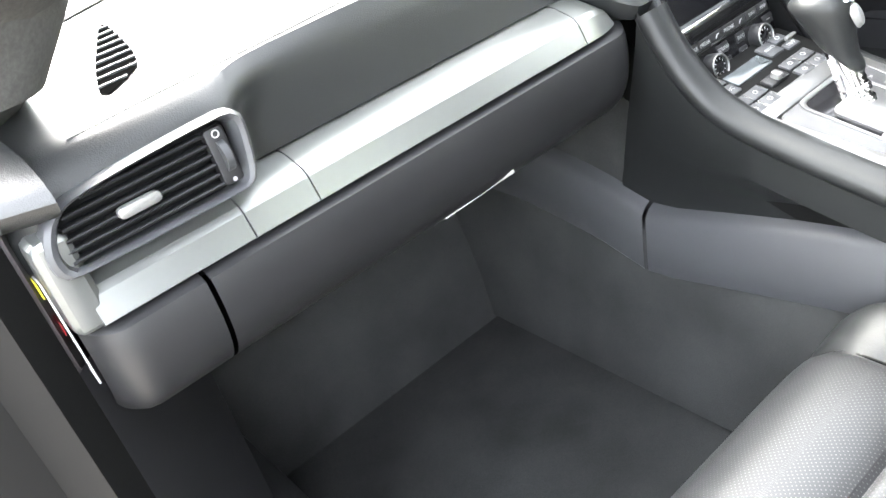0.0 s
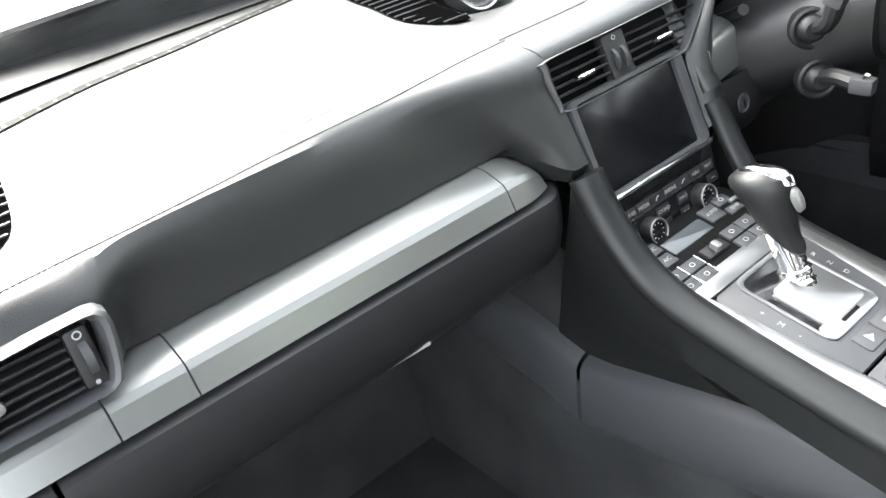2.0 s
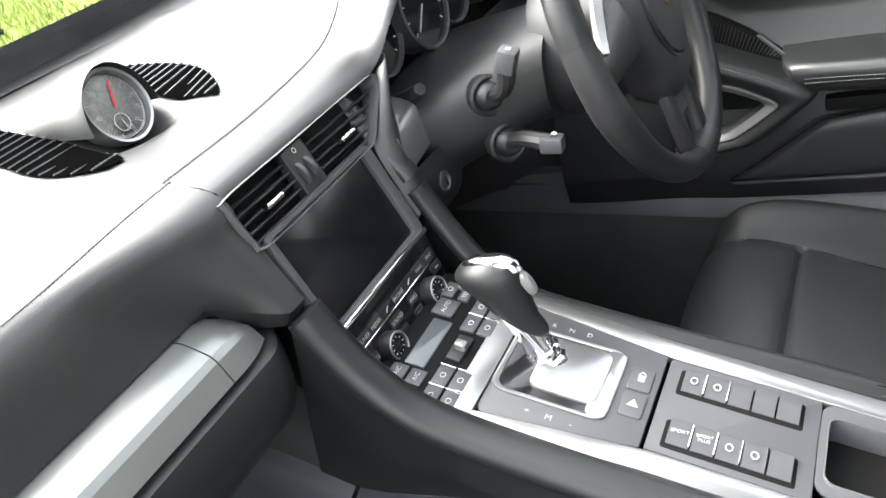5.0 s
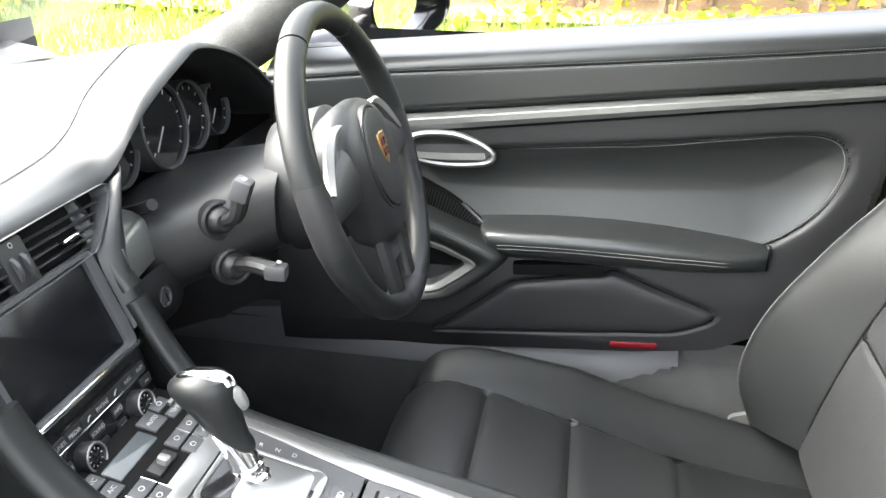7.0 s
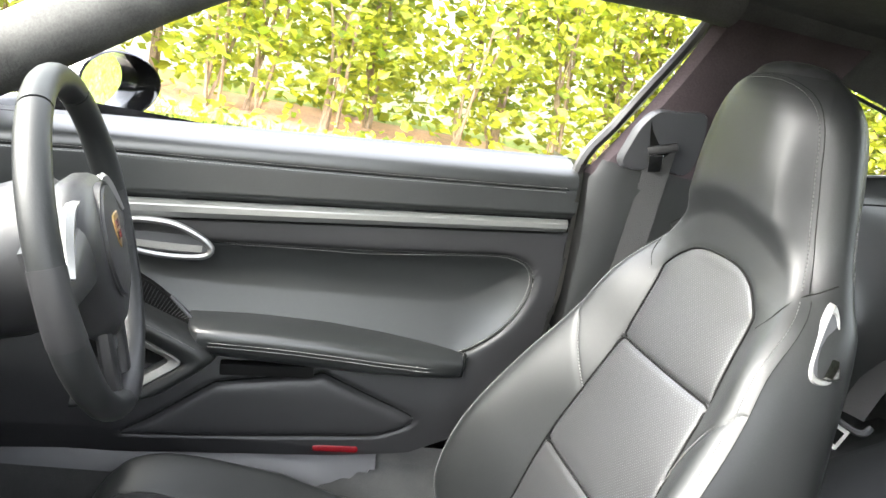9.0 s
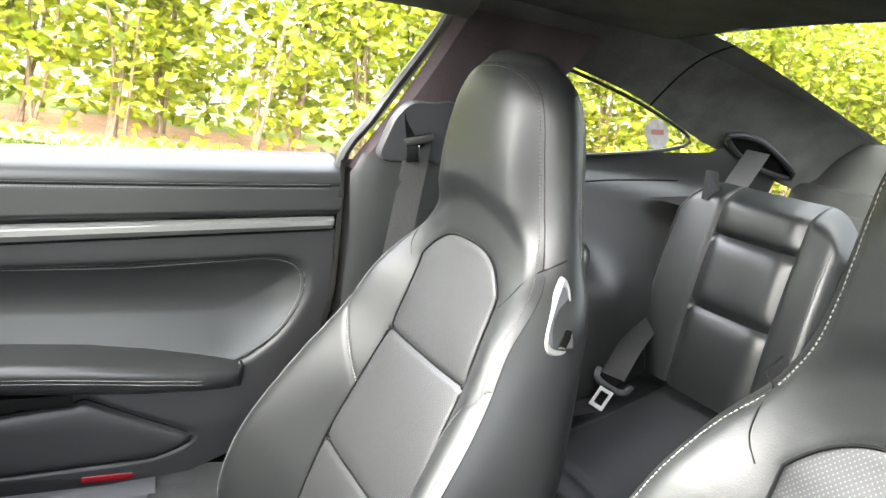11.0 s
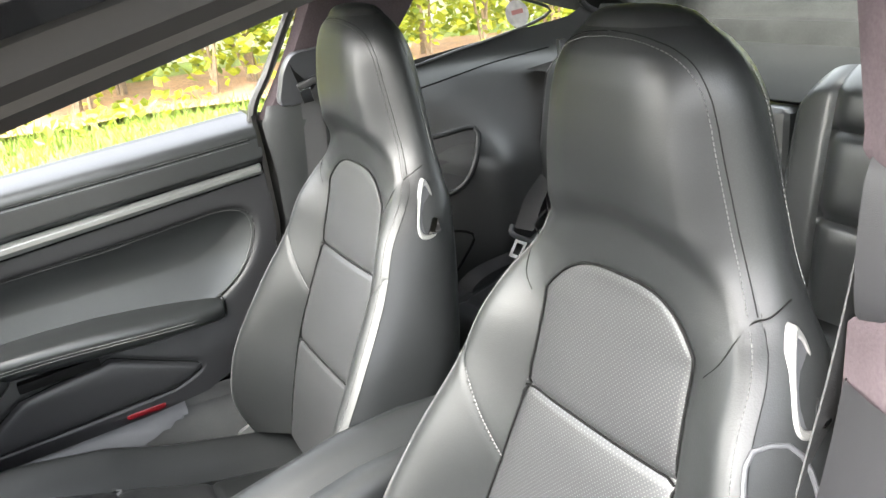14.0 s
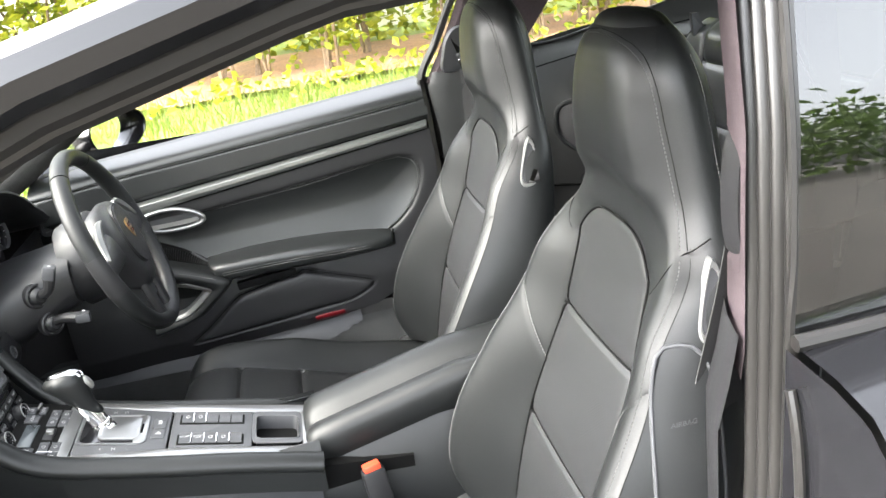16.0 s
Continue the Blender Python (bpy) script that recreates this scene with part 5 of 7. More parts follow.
        part("hinge_bracket", slab(rounded(0.07, 0.06, 0.012), basis((sx * 0.262, 0.20, 0.325), (0, -1, 0.35), (0, 0.3, 1)) if sx < 0 else basis((sx * 0.262, 0.20, 0.325), (0, 1, -0.35), (0, 0.3, 1)), 0.012), SATIN, seat, "pale grey metal hinge bracket")
    part("seat_pan", box((0.44, 0.55, 0.05), pose(0, 0.42, 0.215), 0.01), DARK, seat)
    # dark seams round the pads
    for sx in (-1, 1):
        zs = np.linspace(0.40, 0.868, 60)
        line = [(sx * wif(z), z) for z in zs] + [(sx * a, 0.925 - 0.05 * (a / 0.114) ** 3) for a in np.linspace(0.113, 0.0, 16)]
        part("pad_seam", tube([Vector(back_front(x / wcf(z), z)) + Vector((0, 0.0018, 0)) for x, z in line], 0.0017, 5, (0, 1, 0)), DARK, seat)
        line = [cush(sx * (0.172 + 0.012 * step(CZ[int(v * 119)][0], 0.6, 0.4)) / (0.262 - 0.012 * step(CZ[int(v * 119)][0], 0.62, 0.76)), v) for v in np.linspace(0.15, 0.86, 50)]
        part("pad_seam", tube([(x, y, z + 0.0014) for x, y, z in line], 0.0016, 5), DARK, seat)
    for z in (0.757, 0.567):
        part("pad_seam", tube([Vector(back_front(x / wcf(z), z)) + Vector((0, 0.0016, 0)) for x in np.linspace(-wif(z), wif(z), 20)], 0.0015, 5), DARK, seat)
    # welts and stitching
    edge = [back_front(1.0, z) for z in np.linspace(0.37, 1.16, 80)]
    for sx in (-1, 1):
        line = [(sx * x, y - 0.001, z) for x, y, z in edge]
        part("welt", tube([p for p in line if p[2] < 1.085], 0.0007, 6, (0, 1, 0)), DARK, seat)
        inner = [back_front(sx * 0.955, z) for z in np.linspace(0.38, 0.915, 50)]
        stitches(inner, seat, (sx * 0.5, 0.85, 0))
        arch = [(0.955, z) for z in np.linspace(0.925, 1.085, 22)] + [(0.94, 1.110), (0.89, 1.129), (0.78, 1.143), (0.61, 1.151), (0.40, 1.1555), (0.20, 1.157), (0.0, 1.158)]
        over = spline([back_front(sx * f, z) for f, z in arch], 70)
        stitches(over, seat, (sx * 0.3, 0.9, 0.3))
        ridge = [back_front(sx * min(1.0, f + 0.035), z + (0.004 if f < 0.9 else 0.0)) for f, z in arch]
        part("welt", tube(spline(ridge, 70), 0.0006, 6, (0, 1, 0)), DARK, seat)
        rear = []
        for z in np.linspace(0.945, 1.135, 40):
            ex, ey, _ = back_front(1.0, z)
            wo = ex + near(z, [(0.92, 0.020), (1.0, 0.020), (1.1, 0.017), (1.14, 0.012)])
            rear.append((sx * (wo - 0.003), ey - 0.80 * (ey - ybf(z)), z))
        stitches(rear, seat, (sx, -0.2, 0), r=0.0004, lift=0.0001)
        seam = [back_front(sx * bolster_seam(z) / wcf(z), z) for z in np.linspace(0.660, 0.772, 20)]
        stitches([(x + 0.004, y, z) for x, y, z in seam], seat, (0, 1, 0))
        stitches([(x - 0.004, y, z) for x, y, z in seam], seat, (0, 1, 0))
        # the seam from the pad over the wing to the back of the shell
        ear = [back_front(sx * f, z) for f, z in ((0.68, 0.868), (0.78, 0.885), (0.88, 0.905), (0.97, 0.921))]
        ear = [(x, y - 0.0002, z) for x, y, z in ear] + [(sx * 0.172, -0.008, 0.930), (sx * 0.1755, -0.028, 0.942)]
        part("welt", tube(spline(ear, 24), 0.0009, 6, (0, 1, 0)), DARK, seat)
        stitches(spline([(x, y + 0.001, z - 0.005) for x, y, z in ear[:4]], 20), seat, (0, 1, 0))
        line = [cush(sx * 0.985, v) for v in np.linspace(0.05, 0.80, 60)]
        stitches(line, seat, (sx * 0.5, 0, 0.85))
        stitches([(x - sx * 0.007, y, z + 0.002) for x, y, z in line], seat, (sx * 0.3, 0, 0.95))
    # tilt lever in its silver frame, let into the left flank
    def flank_x(z):
        return -(0.183 + (0.92 - z) / 0.09 * 0.040)
    loop = spline([(-0.024, 0.922), (-0.014, 0.908), (0.002, 0.872), (0.008, 0.850), (0.002, 0.840), (-0.018, 0.842), (-0.027, 0.862), (-0.030, 0.905)], 44, True)
    mid = loop.mean(0)
    part("lever_well", loft([[(flank_x(z) - d, y, z) for y, z in mid + (loop - mid) * 0.8] for d in (-0.004, 0.0030)]), PLASTIC_GREY, seat)
    frame_ = part("lever_frame", loft([[(flank_x(z) - d, y, z) for y, z in mid + (loop - mid) * k] for k, d in ((1.02, -0.006), (1.02, 0.002), (0.97, 0.0045), (0.86, 0.0045), (0.80, 0.0015), (0.80, -0.006))], True, False), SATIN, seat, "matt silver lever surround")
    part("lever", loft([[(flank_x(z) - 0.003 - 0.003 * k - d, y, z) for d, y, z in ((0, -0.026, 0.874 - 0.004 * k), (0.003, -0.021, 0.871 - 0.006 * k), (0.005, -0.012, 0.858 - 0.004 * k), (0.005, -0.005, 0.848 + 0.002 * k), (0, -0.026, 0.845 + 0.002 * k))] for k in (0, 1, 2)]), CHROME, frame_, "bright chrome tilt lever")
    return seat


passenger_seat = front_seat(-0.368, "black leather passenger sports seat with perforated centre pads")
driver_seat = copy_thing(passenger_seat, pose(0.307, 0, 0))
tagged(driver_seat, "black leather driver sports seat beside the console, worn bolsters")
# side airbag cover with its grey rim, on the passenger seat's outer flank
def flank_at(y, z):
    """Half width of the seat's flank at a place on it."""
    ex, ey, _ = back_front(1.0, z)
    yb = ybf(z)
    wo = ex + near(z, [(0.3, 0.008), (0.6, 0.012), (0.8, 0.018), (0.92, 0.020)])
    c = spline([(ex, ey), (ex + 0.55 * (wo - ex), ey - 0.20 * (ey - yb)), (wo, ey - 0.56 * (ey - yb)), (wo - 0.006, ey - 0.85 * (ey - yb))], 30)[::-1]
    return float(np.interp(y, c[:, 1], c[:, 0]))


rim = [(-flank_at(y, z) - 0.0008, y, z) for y, z in spline([(0.046, 0.838), (0.010, 0.832), (0.000, 0.76), (0.010, 0.60), (0.034, 0.47), (0.06, 0.45), (0.098, 0.48), (0.092, 0.60), (0.080, 0.72), (0.064, 0.81)], 60, True)]
cover = part("airbag_cover", ring_tube(rim, 0.0026, 8, (1, 0, 0)), PLASTIC_GREY, passenger_seat, "grey rim of the side airbag cover")
lettering("AIRBAG", basis((-0.2475, 0.044, 0.765), (0, -1, 0), (0, 0, 1)), 0.009, cover, PLASTIC_GREY)

# ---- driver's door ----
door = thing("driver_door", "black leather driver door trim with silver strip and handle", "car door")


def belt(y):
    return 0.903 + 0.101 * (0.79 - y)


def strip_top(y):
    return 0.797 + 0.118 * (0.78 - y)


def strip_low(y):
    return 0.766 + 0.129 * (0.78 - y)


INSERT = spline([(0.80, 0.735), (0.652, 0.744), (0.55, 0.754), (0.40, 0.770), (0.26, 0.787), (0.19, 0.796), (0.15, 0.795), (0.124, 0.783), (0.113, 0.757), (0.118, 0.720), (0.138, 0.678), (0.165, 0.646), (0.205, 0.617), (0.25, 0.606), (0.45, 0.604), (0.66, 0.606), (0.80, 0.62)], 160)


def inside(o, y, z):
    a, b = o, np.roll(o, -1, 0)
    hit = ((a[:, 1] > z) != (b[:, 1] > z)) & (y < (b[:, 0] - a[:, 0]) * (z - a[:, 1]) / (b[:, 1] - a[:, 1] + 1e-12) + a[:, 0])
    return bool(hit.sum() % 2)


def gap_to(o, y, z):
    a, b = o, np.roll(o, -1, 0)
    d = b - a
    t = np.clip(((np.array((y, z)) - a) * d).sum(1) / ((d * d).sum(1) + 1e-12), 0, 1)
    return float(np.hypot(*(a + d * t[:, None] - (y, z)).T).min())


POCKET = spline([(0.748, 0.413), (0.70, 0.448), (0.62, 0.512), (0.60, 0.520), (0.50, 0.540), (0.462, 0.545), (0.445, 0.552), (0.43, 0.548), (0.36, 0.523), (0.292, 0.499), (0.276, 0.488), (0.281, 0.474), (0.32, 0.455), (0.36, 0.447), (0.55, 0.428), (0.72, 0.412)], 120, True)


def door_bottom(y):
    return near(y, [(0.06, 0.62), (0.12, 0.53), (0.19, 0.465), (0.27, 0.425), (0.40, 0.405), (0.75, 0.375), (1.02, 0.37)])


def door_rear(z):
    return near(z, [(0.40, 0.16), (0.60, 0.085), (0.75, 0.068), (0.90, 0.077), (0.98, 0.085)])


def door_x(y, v):
    """The door trim's face: v runs from the bottom edge to the window line."""
    lo, hi = door_bottom(y), belt(y)
    z = lo + v * (hi - lo)
    x = 0.655
    top = step(z, strip_top(y), strip_top(y) + 0.012)
    x -= 0.012 * top * (1 - step(z, hi - 0.02, hi))
    x += 0.050 * (max(0.0, z - hi + 0.036) / 0.036) ** 2
    st = hi - 0.041 - 0.004 * math.sin((0.8 - y) * 3)
    x += 0.0025 * bumpf(z - st, 0.0025)
    if z < strip_low(y):
        ins, d = inside(INSERT, y, z), gap_to(INSERT, y, z)
        s = 1 - math.exp(-d / 0.03)
        if ins:
            x += 0.024 * s * (0.6 + 0.4 * step(z, 0.62, 0.72)) + 0.003 * bumpf(d, 0.003)
        else:
            x -= 0.004 * (1 - math.exp(-d / 0.006)) - 0.003 * bumpf(d, 0.003)
        x -= 0.010 * (1 - step(z, 0.50, 0.60))
        pin, pd = inside(POCKET, y, z), gap_to(POCKET, y, z)
        x += 0.005 * bumpf(pd, 0.0028)
        if pin:
            x -= 0.008 * (1 - math.exp(-pd / 0.006))
    x += 0.03 * max(0.0, (0.42 - z) / 0.05) * step(y, 0.2, 0.4) * 0.4
    x -= 0.02 * step(y, 0.80, 1.0)
    return (x, y, z)


def door_region(y, v):
    z = door_bottom(y) + v * (belt(y) - door_bottom(y))
    if y < door_rear(z):
        return None
    if z > strip_top(y):
        return "top"
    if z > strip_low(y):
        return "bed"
    if inside(INSERT, y, z):
        return "insert"
    if inside(POCKET, y, z):
        return "pocket"
    return "frame"


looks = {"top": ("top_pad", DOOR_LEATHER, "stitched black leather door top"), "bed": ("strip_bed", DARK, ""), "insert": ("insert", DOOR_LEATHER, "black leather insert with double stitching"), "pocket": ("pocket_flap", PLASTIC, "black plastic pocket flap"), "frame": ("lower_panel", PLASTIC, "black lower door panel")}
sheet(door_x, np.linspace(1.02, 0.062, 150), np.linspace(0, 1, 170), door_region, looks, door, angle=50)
part("window_ledge", loft([[(x, y, belt(y) + dz) for x, dz in ((0.703, -0.001), (0.715, 0.004), (0.73, 0.0), (0.735, -0.03))] for y in np.linspace(1.02, 0.084, 20)], False, False), DASH, door, "smooth black window ledge")
part("door_edge", loft([[(x, door_rear(z) - dy, z) for x, dy in ((0.650, 0.0), (0.66, 0.012), (0.74, 0.014))] for z in np.linspace(0.42, 0.975, 30)], False, False), RUBBER, door, "black rubber door edge seal")
part("outer_skin", loft([[(0.80 + 0.05 * math.sin((z - 0.3) * 3), y, z) for z in np.linspace(0.28, 0.90, 10)] for y in (1.05, 0.5, 0.03)], False, False), PAINT, door, "black painted door skin")
# silver strip
rows = []
for y in np.r_[np.linspace(0.84, 0.10, 24), 0.084, 0.081]:
    a, b = strip_low(y) + 0.002, strip_top(y) - 0.002
    e = 0.6 if y < 0.083 else 1.0
    rows.append([(0.655 - dx * e - 0.02 * step(y, 0.80, 1.0), y, a + (b - a) * f) for f, dx in ((0, -0.002), (0.0, 0.010), (0.35, 0.015), (0.72, 0.015), (0.78, 0.014), (1.0, 0.004), (1.0, -0.002))])
part("trim_strip", loft(rows, True, True), ALU, door, "silver grey door trim strip", angle=18)
for off in (0.0035, -0.0035):
    line = []
    for y in np.linspace(0.98, 0.10, 90):
        z = belt(y) - 0.041 - 0.004 * math.sin((0.8 - y) * 3) + off
        line.append(Vector(door_x(y, (z - door_bottom(y)) / (belt(y) - door_bottom(y)))) - Vector((0.0006, 0, 0)))
    stitches(line, door, (-1, 0, 0.2), lift=0.0014)
    line = []
    for y, z in INSERT[18:122]:
        k = off * 0.9
        c = np.array((0.40, 0.70)) - (y, z)
        c /= np.linalg.norm(c)
        yy, zz = y + c[0] * (k + 0.003), z + c[1] * (k + 0.003)
        line.append(Vector(door_x(yy, (zz - door_bottom(yy)) / (belt(yy) - door_bottom(yy)))) - Vector((0.0006, 0, 0)))
    stitches(line, door, (-1, 0, 0.2), lift=0.0014)
# dark seams round the insert, the pocket and under the window line
def on_door(y, z, lift=0.0004):
    return Vector(door_x(y, (z - door_bottom(y)) / (belt(y) - door_bottom(y)))) - Vector((lift, 0, 0))
part("insert_seam", tube([on_door(y, z) for y, z in INSERT[10:130]], 0.0013, 5), DARK, door)
part("pocket_seam", ring_tube([on_door(y, z, 0.0030) for y, z in POCKET], 0.0014, 5, (1, 0, 0)), DARK, door)
part("top_seam", tube([on_door(y, belt(y) - 0.041 - 0.004 * math.sin((0.8 - y) * 3)) for y in np.linspace(0.98, 0.095, 60)], 0.0009, 5), DARK, door)
part("strip_seam", tube([on_door(y, strip_low(y) - 0.0015, 0.0015) for y in np.linspace(0.84, 0.085, 40)], 0.0016, 5), DARK, door)
# armrest shelf
rows = []
for y, a in ((0.206, 0.15), (0.209, 0.35), (0.225, 0.55), (0.28, 0.80), (0.36, 0.97), (0.45, 1.0), (0.55, 0.98), (0.62, 0.95), (0.652, 0.88), (0.664, 0.62), (0.668, 0.30)):
    t = 0.612 + 0.020 * math.sin(min(1, max(0, (y - 0.2) / 0.45)) * math.pi * 0.8)
    rows.append([(x, y, z) for x, z in spline([(0.680, t + 0.006), (0.665 - 0.02 * a, t + 0.001), (0.66 - 0.052 * a, t - 0.010), (0.658 - 0.058 * a, t - 0.022), (0.66 - 0.054 * a, 0.578), (0.665 - 0.03 * a, 0.571), (0.680, 0.570)], 26)])
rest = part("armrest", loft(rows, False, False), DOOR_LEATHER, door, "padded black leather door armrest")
for off in (0.0, 0.006):
    stitches([(0.6575 - 0.058 * near(y, [(0.206, 0.2), (0.28, 0.8), (0.36, 0.97), (0.45, 1.0), (0.62, 0.95)]), y, 0.590 + 0.012 * math.sin((y - 0.2) / 0.45 * math.pi * 0.8) - off) for y in np.linspace(0.23, 0.635, 50)], rest, (-1, 0, 0.1), lift=0.0014)
part("rest_end", loft([[(x, 0.206, z) for x, z in ((0.67, 0.62), (0.64, 0.613), (0.64, 0.575), (0.67, 0.573))], [(x, 0.202, z) for x, z in ((0.67, 0.62), (0.645, 0.612), (0.645, 0.578), (0.67, 0.575))]]), LEATHER, door)
# a black box stands in for the shade between armrest and pocket
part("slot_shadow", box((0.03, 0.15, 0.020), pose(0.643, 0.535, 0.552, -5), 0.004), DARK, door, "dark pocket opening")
# pull handle: one leather-covered triangle with a silver inner loop
G_OUT = spline([(0.82, 0.668), (0.74, 0.634), (0.66, 0.603), (0.630, 0.588), (0.617, 0.573), (0.628, 0.556), (0.685, 0.506), (0.72, 0.488), (0.82, 0.462)], 60)
G_IN = spline([(0.82, 0.606), (0.738, 0.592), (0.695, 0.574), (0.678, 0.566), (0.670, 0.558), (0.677, 0.548), (0.720, 0.514), (0.745, 0.502), (0.82, 0.486)], 60)
G_CORE = spline([(0.82, 0.596), (0.742, 0.580), (0.706, 0.567), (0.694, 0.562), (0.689, 0.557), (0.694, 0.550), (0.732, 0.520), (0.755, 0.510), (0.82, 0.496)], 60)
grip = part("pull_grip", loft([[(x, o[0] + f * (i[0] - o[0]), o[1] + f * (i[1] - o[1])) for f, x in spline([(0.0, 0.660), (-0.02, 0.630), (0.12, 0.606), (0.45, 0.597), (0.82, 0.600), (1.0, 0.607), (1.0, 0.618)], 18)] for o, i in zip(G_OUT, G_IN)], False, False), LEATHER, door, "stitched black leather pull grip", angle=60)
stitches([(0.5995, o[0] + 0.30 * (i[0] - o[0]), o[1] + 0.30 * (i[1] - o[1])) for o, i in list(zip(G_OUT, G_IN))[4:26]], grip, (-1, 0, 0.2), lift=0.0012)
part("grip_loop", loft([[(x, i[0] + f * (c[0] - i[0]), i[1] + f * (c[1] - i[1])) for f, x in ((0.0, 0.620), (0.0, 0.606), (0.15, 0.604), (0.85, 0.609), (1.0, 0.612), (1.0, 0.640))] for i, c in zip(G_IN, G_CORE)], False, False), SATIN, door, "silver grip loop", angle=30)
part("grip_recess", loft([[(x, y, z) for y, z in G_CORE] for x in (0.648, 0.644)]), DARK, door)
# speaker grille with fine ribs
spk = part("speaker_grille", loft([[(x, y, z) for y, z in spline([(0.82, 0.70), (0.745, 0.672), (0.69, 0.638), (0.652, 0.606), (0.70, 0.602), (0.80, 0.63)], 30, True)] for x in (0.668, 0.652)]), DARK, door, "black ribbed speaker grille")
for k in range(30):
    y = 0.805 - 0.0050 * k
    part("grille_rib", tube([(0.6510, y, 0.640 - 0.028 * (k / 29)), (0.6510, y - 0.01, near(y, [(0.65, 0.606), (0.69, 0.634), (0.745, 0.668), (0.82, 0.695)]) - 0.004)], 0.0006, 4), PLASTIC, spk)
part("grille_trim", tube(spline([(0.648, 0.70, 0.650), (0.646, 0.668, 0.622), (0.642, 0.645, 0.602)], 12), 0.003, 6), PLASTIC_GREY, spk)
# inner door handle in its teardrop frame
tear = spline([(0.800, 0.742), (0.775, 0.764), (0.72, 0.768), (0.68, 0.757), (0.655, 0.742), (0.652, 0.731), (0.668, 0.722), (0.72, 0.717), (0.77, 0.722)], 50, True)
hand_frame = part("handle_frame", ring_tube([(0.641, y, z) for y, z in tear], 0.0055, 8, (1, 0, 0)), ALU_RAIL, door, "satin silver teardrop handle frame")
part("handle_well", loft([[(x, y, z) for y, z in tear] for x in (0.656, 0.652)]), PLASTIC_GREY, hand_frame)
part("pull", loft([[(0.636 - 0.006 * math.sin(t * math.pi), 0.80 - 0.135 * t, 0.726 + 0.004 * t + dz) for dz in (0.0, 0.006, 0.011)] + [(0.646, 0.80 - 0.135 * t, 0.730)] for t in np.linspace(0, 1, 10)]), SATIN, hand_frame, "satin silver pull lever")
part("reflector", slab(rounded(0.078, 0.011, 0.004), basis((0.643, 0.398, 0.4195), (0, -1, 0.06), (0, 0, 1)), 0.004), RED, door, "red door edge reflector")

# ---- outside mirror ----
mirror = thing("door_mirror", "black painted door mirror outside the driver window", "wing mirror")
mm = basis((0.935, 0.855, 0.926), (0.83, -0.56, 0), (0, 0, 1))
mg = basis(tuple(mm @ Vector((0, 0, -0.022))), (0.875, -0.485, 0), (0, 0, 1))
oval = [(0.100 * math.cos(a) * (1.0 + 0.06 * math.sin(a)), 0.060 * math.sin(a) * (1.0 - 0.10 * math.cos(a))) for a in np.linspace(0, 6.2832, 40, endpoint=False)]
part("housing", loft([[mm @ Vector((x * k, y * k, d)) for x, y in oval] for k, d in ((0.90, -0.035), (0.93, 0.004), (0.98, 0.012), (1.03, 0.010), (1.06, -0.01), (1.04, -0.05), (0.92, -0.09), (0.6, -0.12), (0.2, -0.13))], True, True), PAINT, mirror, "gloss black mirror housing")
mat_mirror = material("mirror_glass", (0.8, 0.8, 0.8), 0.02, metal=1.0)
part("mirror_glass", loft([[mg @ Vector((x * 0.88, y * 0.90, d)) for x, y in oval] for d in (-0.003, 0.0)]), mat_mirror, mirror, "mirror glass")
part("arm", loft([[mm @ Vector((-0.05 - 0.055 * t, -0.035 + 0.018 * s - 0.006 * t, -0.05 + 0.03 * c)) for c, s in circle(1, 12)] for t in (0, 1, 2.4, 3.4)]), PAINT, mirror, "black mirror arm")

# ---- steering wheel and column ----
WC, WT = Vector((0.336, 0.782, 0.806)), radians(18.7)
wm = basis(WC, (1, 0, 0), (0, math.sin(WT), math.cos(WT)))
wn_ = tuple(wm.to_3x3() @ Vector((0, 0, 1)))
wheel = thing("steering_wheel", "three-spoke black leather steering wheel with crest badge", "steering wheel")


def rim_arc(a0, a1, n, r=0.0155):
    rows = []
    for a in np.linspace(radians(a0), radians(a1), n):
        c, s = math.cos(a), math.sin(a)
        k = r * (1 + 0.10 * bumpf(math.degrees(a) % 180 - 20, 14))
        rows.append([wm @ Vector(((0.186 + k * u) * c, (0.186 + k * u) * s, 1.12 * k * v)) for u, v in circle(1, 16)])
    return loft(rows)


for k, (a, b) in enumerate(((8, 60), (61, 119), (120, 172), (196, 262), (278, 344))):
    part("rim_section", rim_arc(a, b, 22), LEATHER_SOFT if k in (1,) else LEATHER, wheel, "smooth black leather rim")
for a in (184, 270, -4):
    part("rim_clip", rim_arc(a - 12 + (2 if a == 270 else 0), a + 12 - (2 if a == 270 else 0), 10, 0.0160), PLASTIC, wheel, "satin black spoke clip")
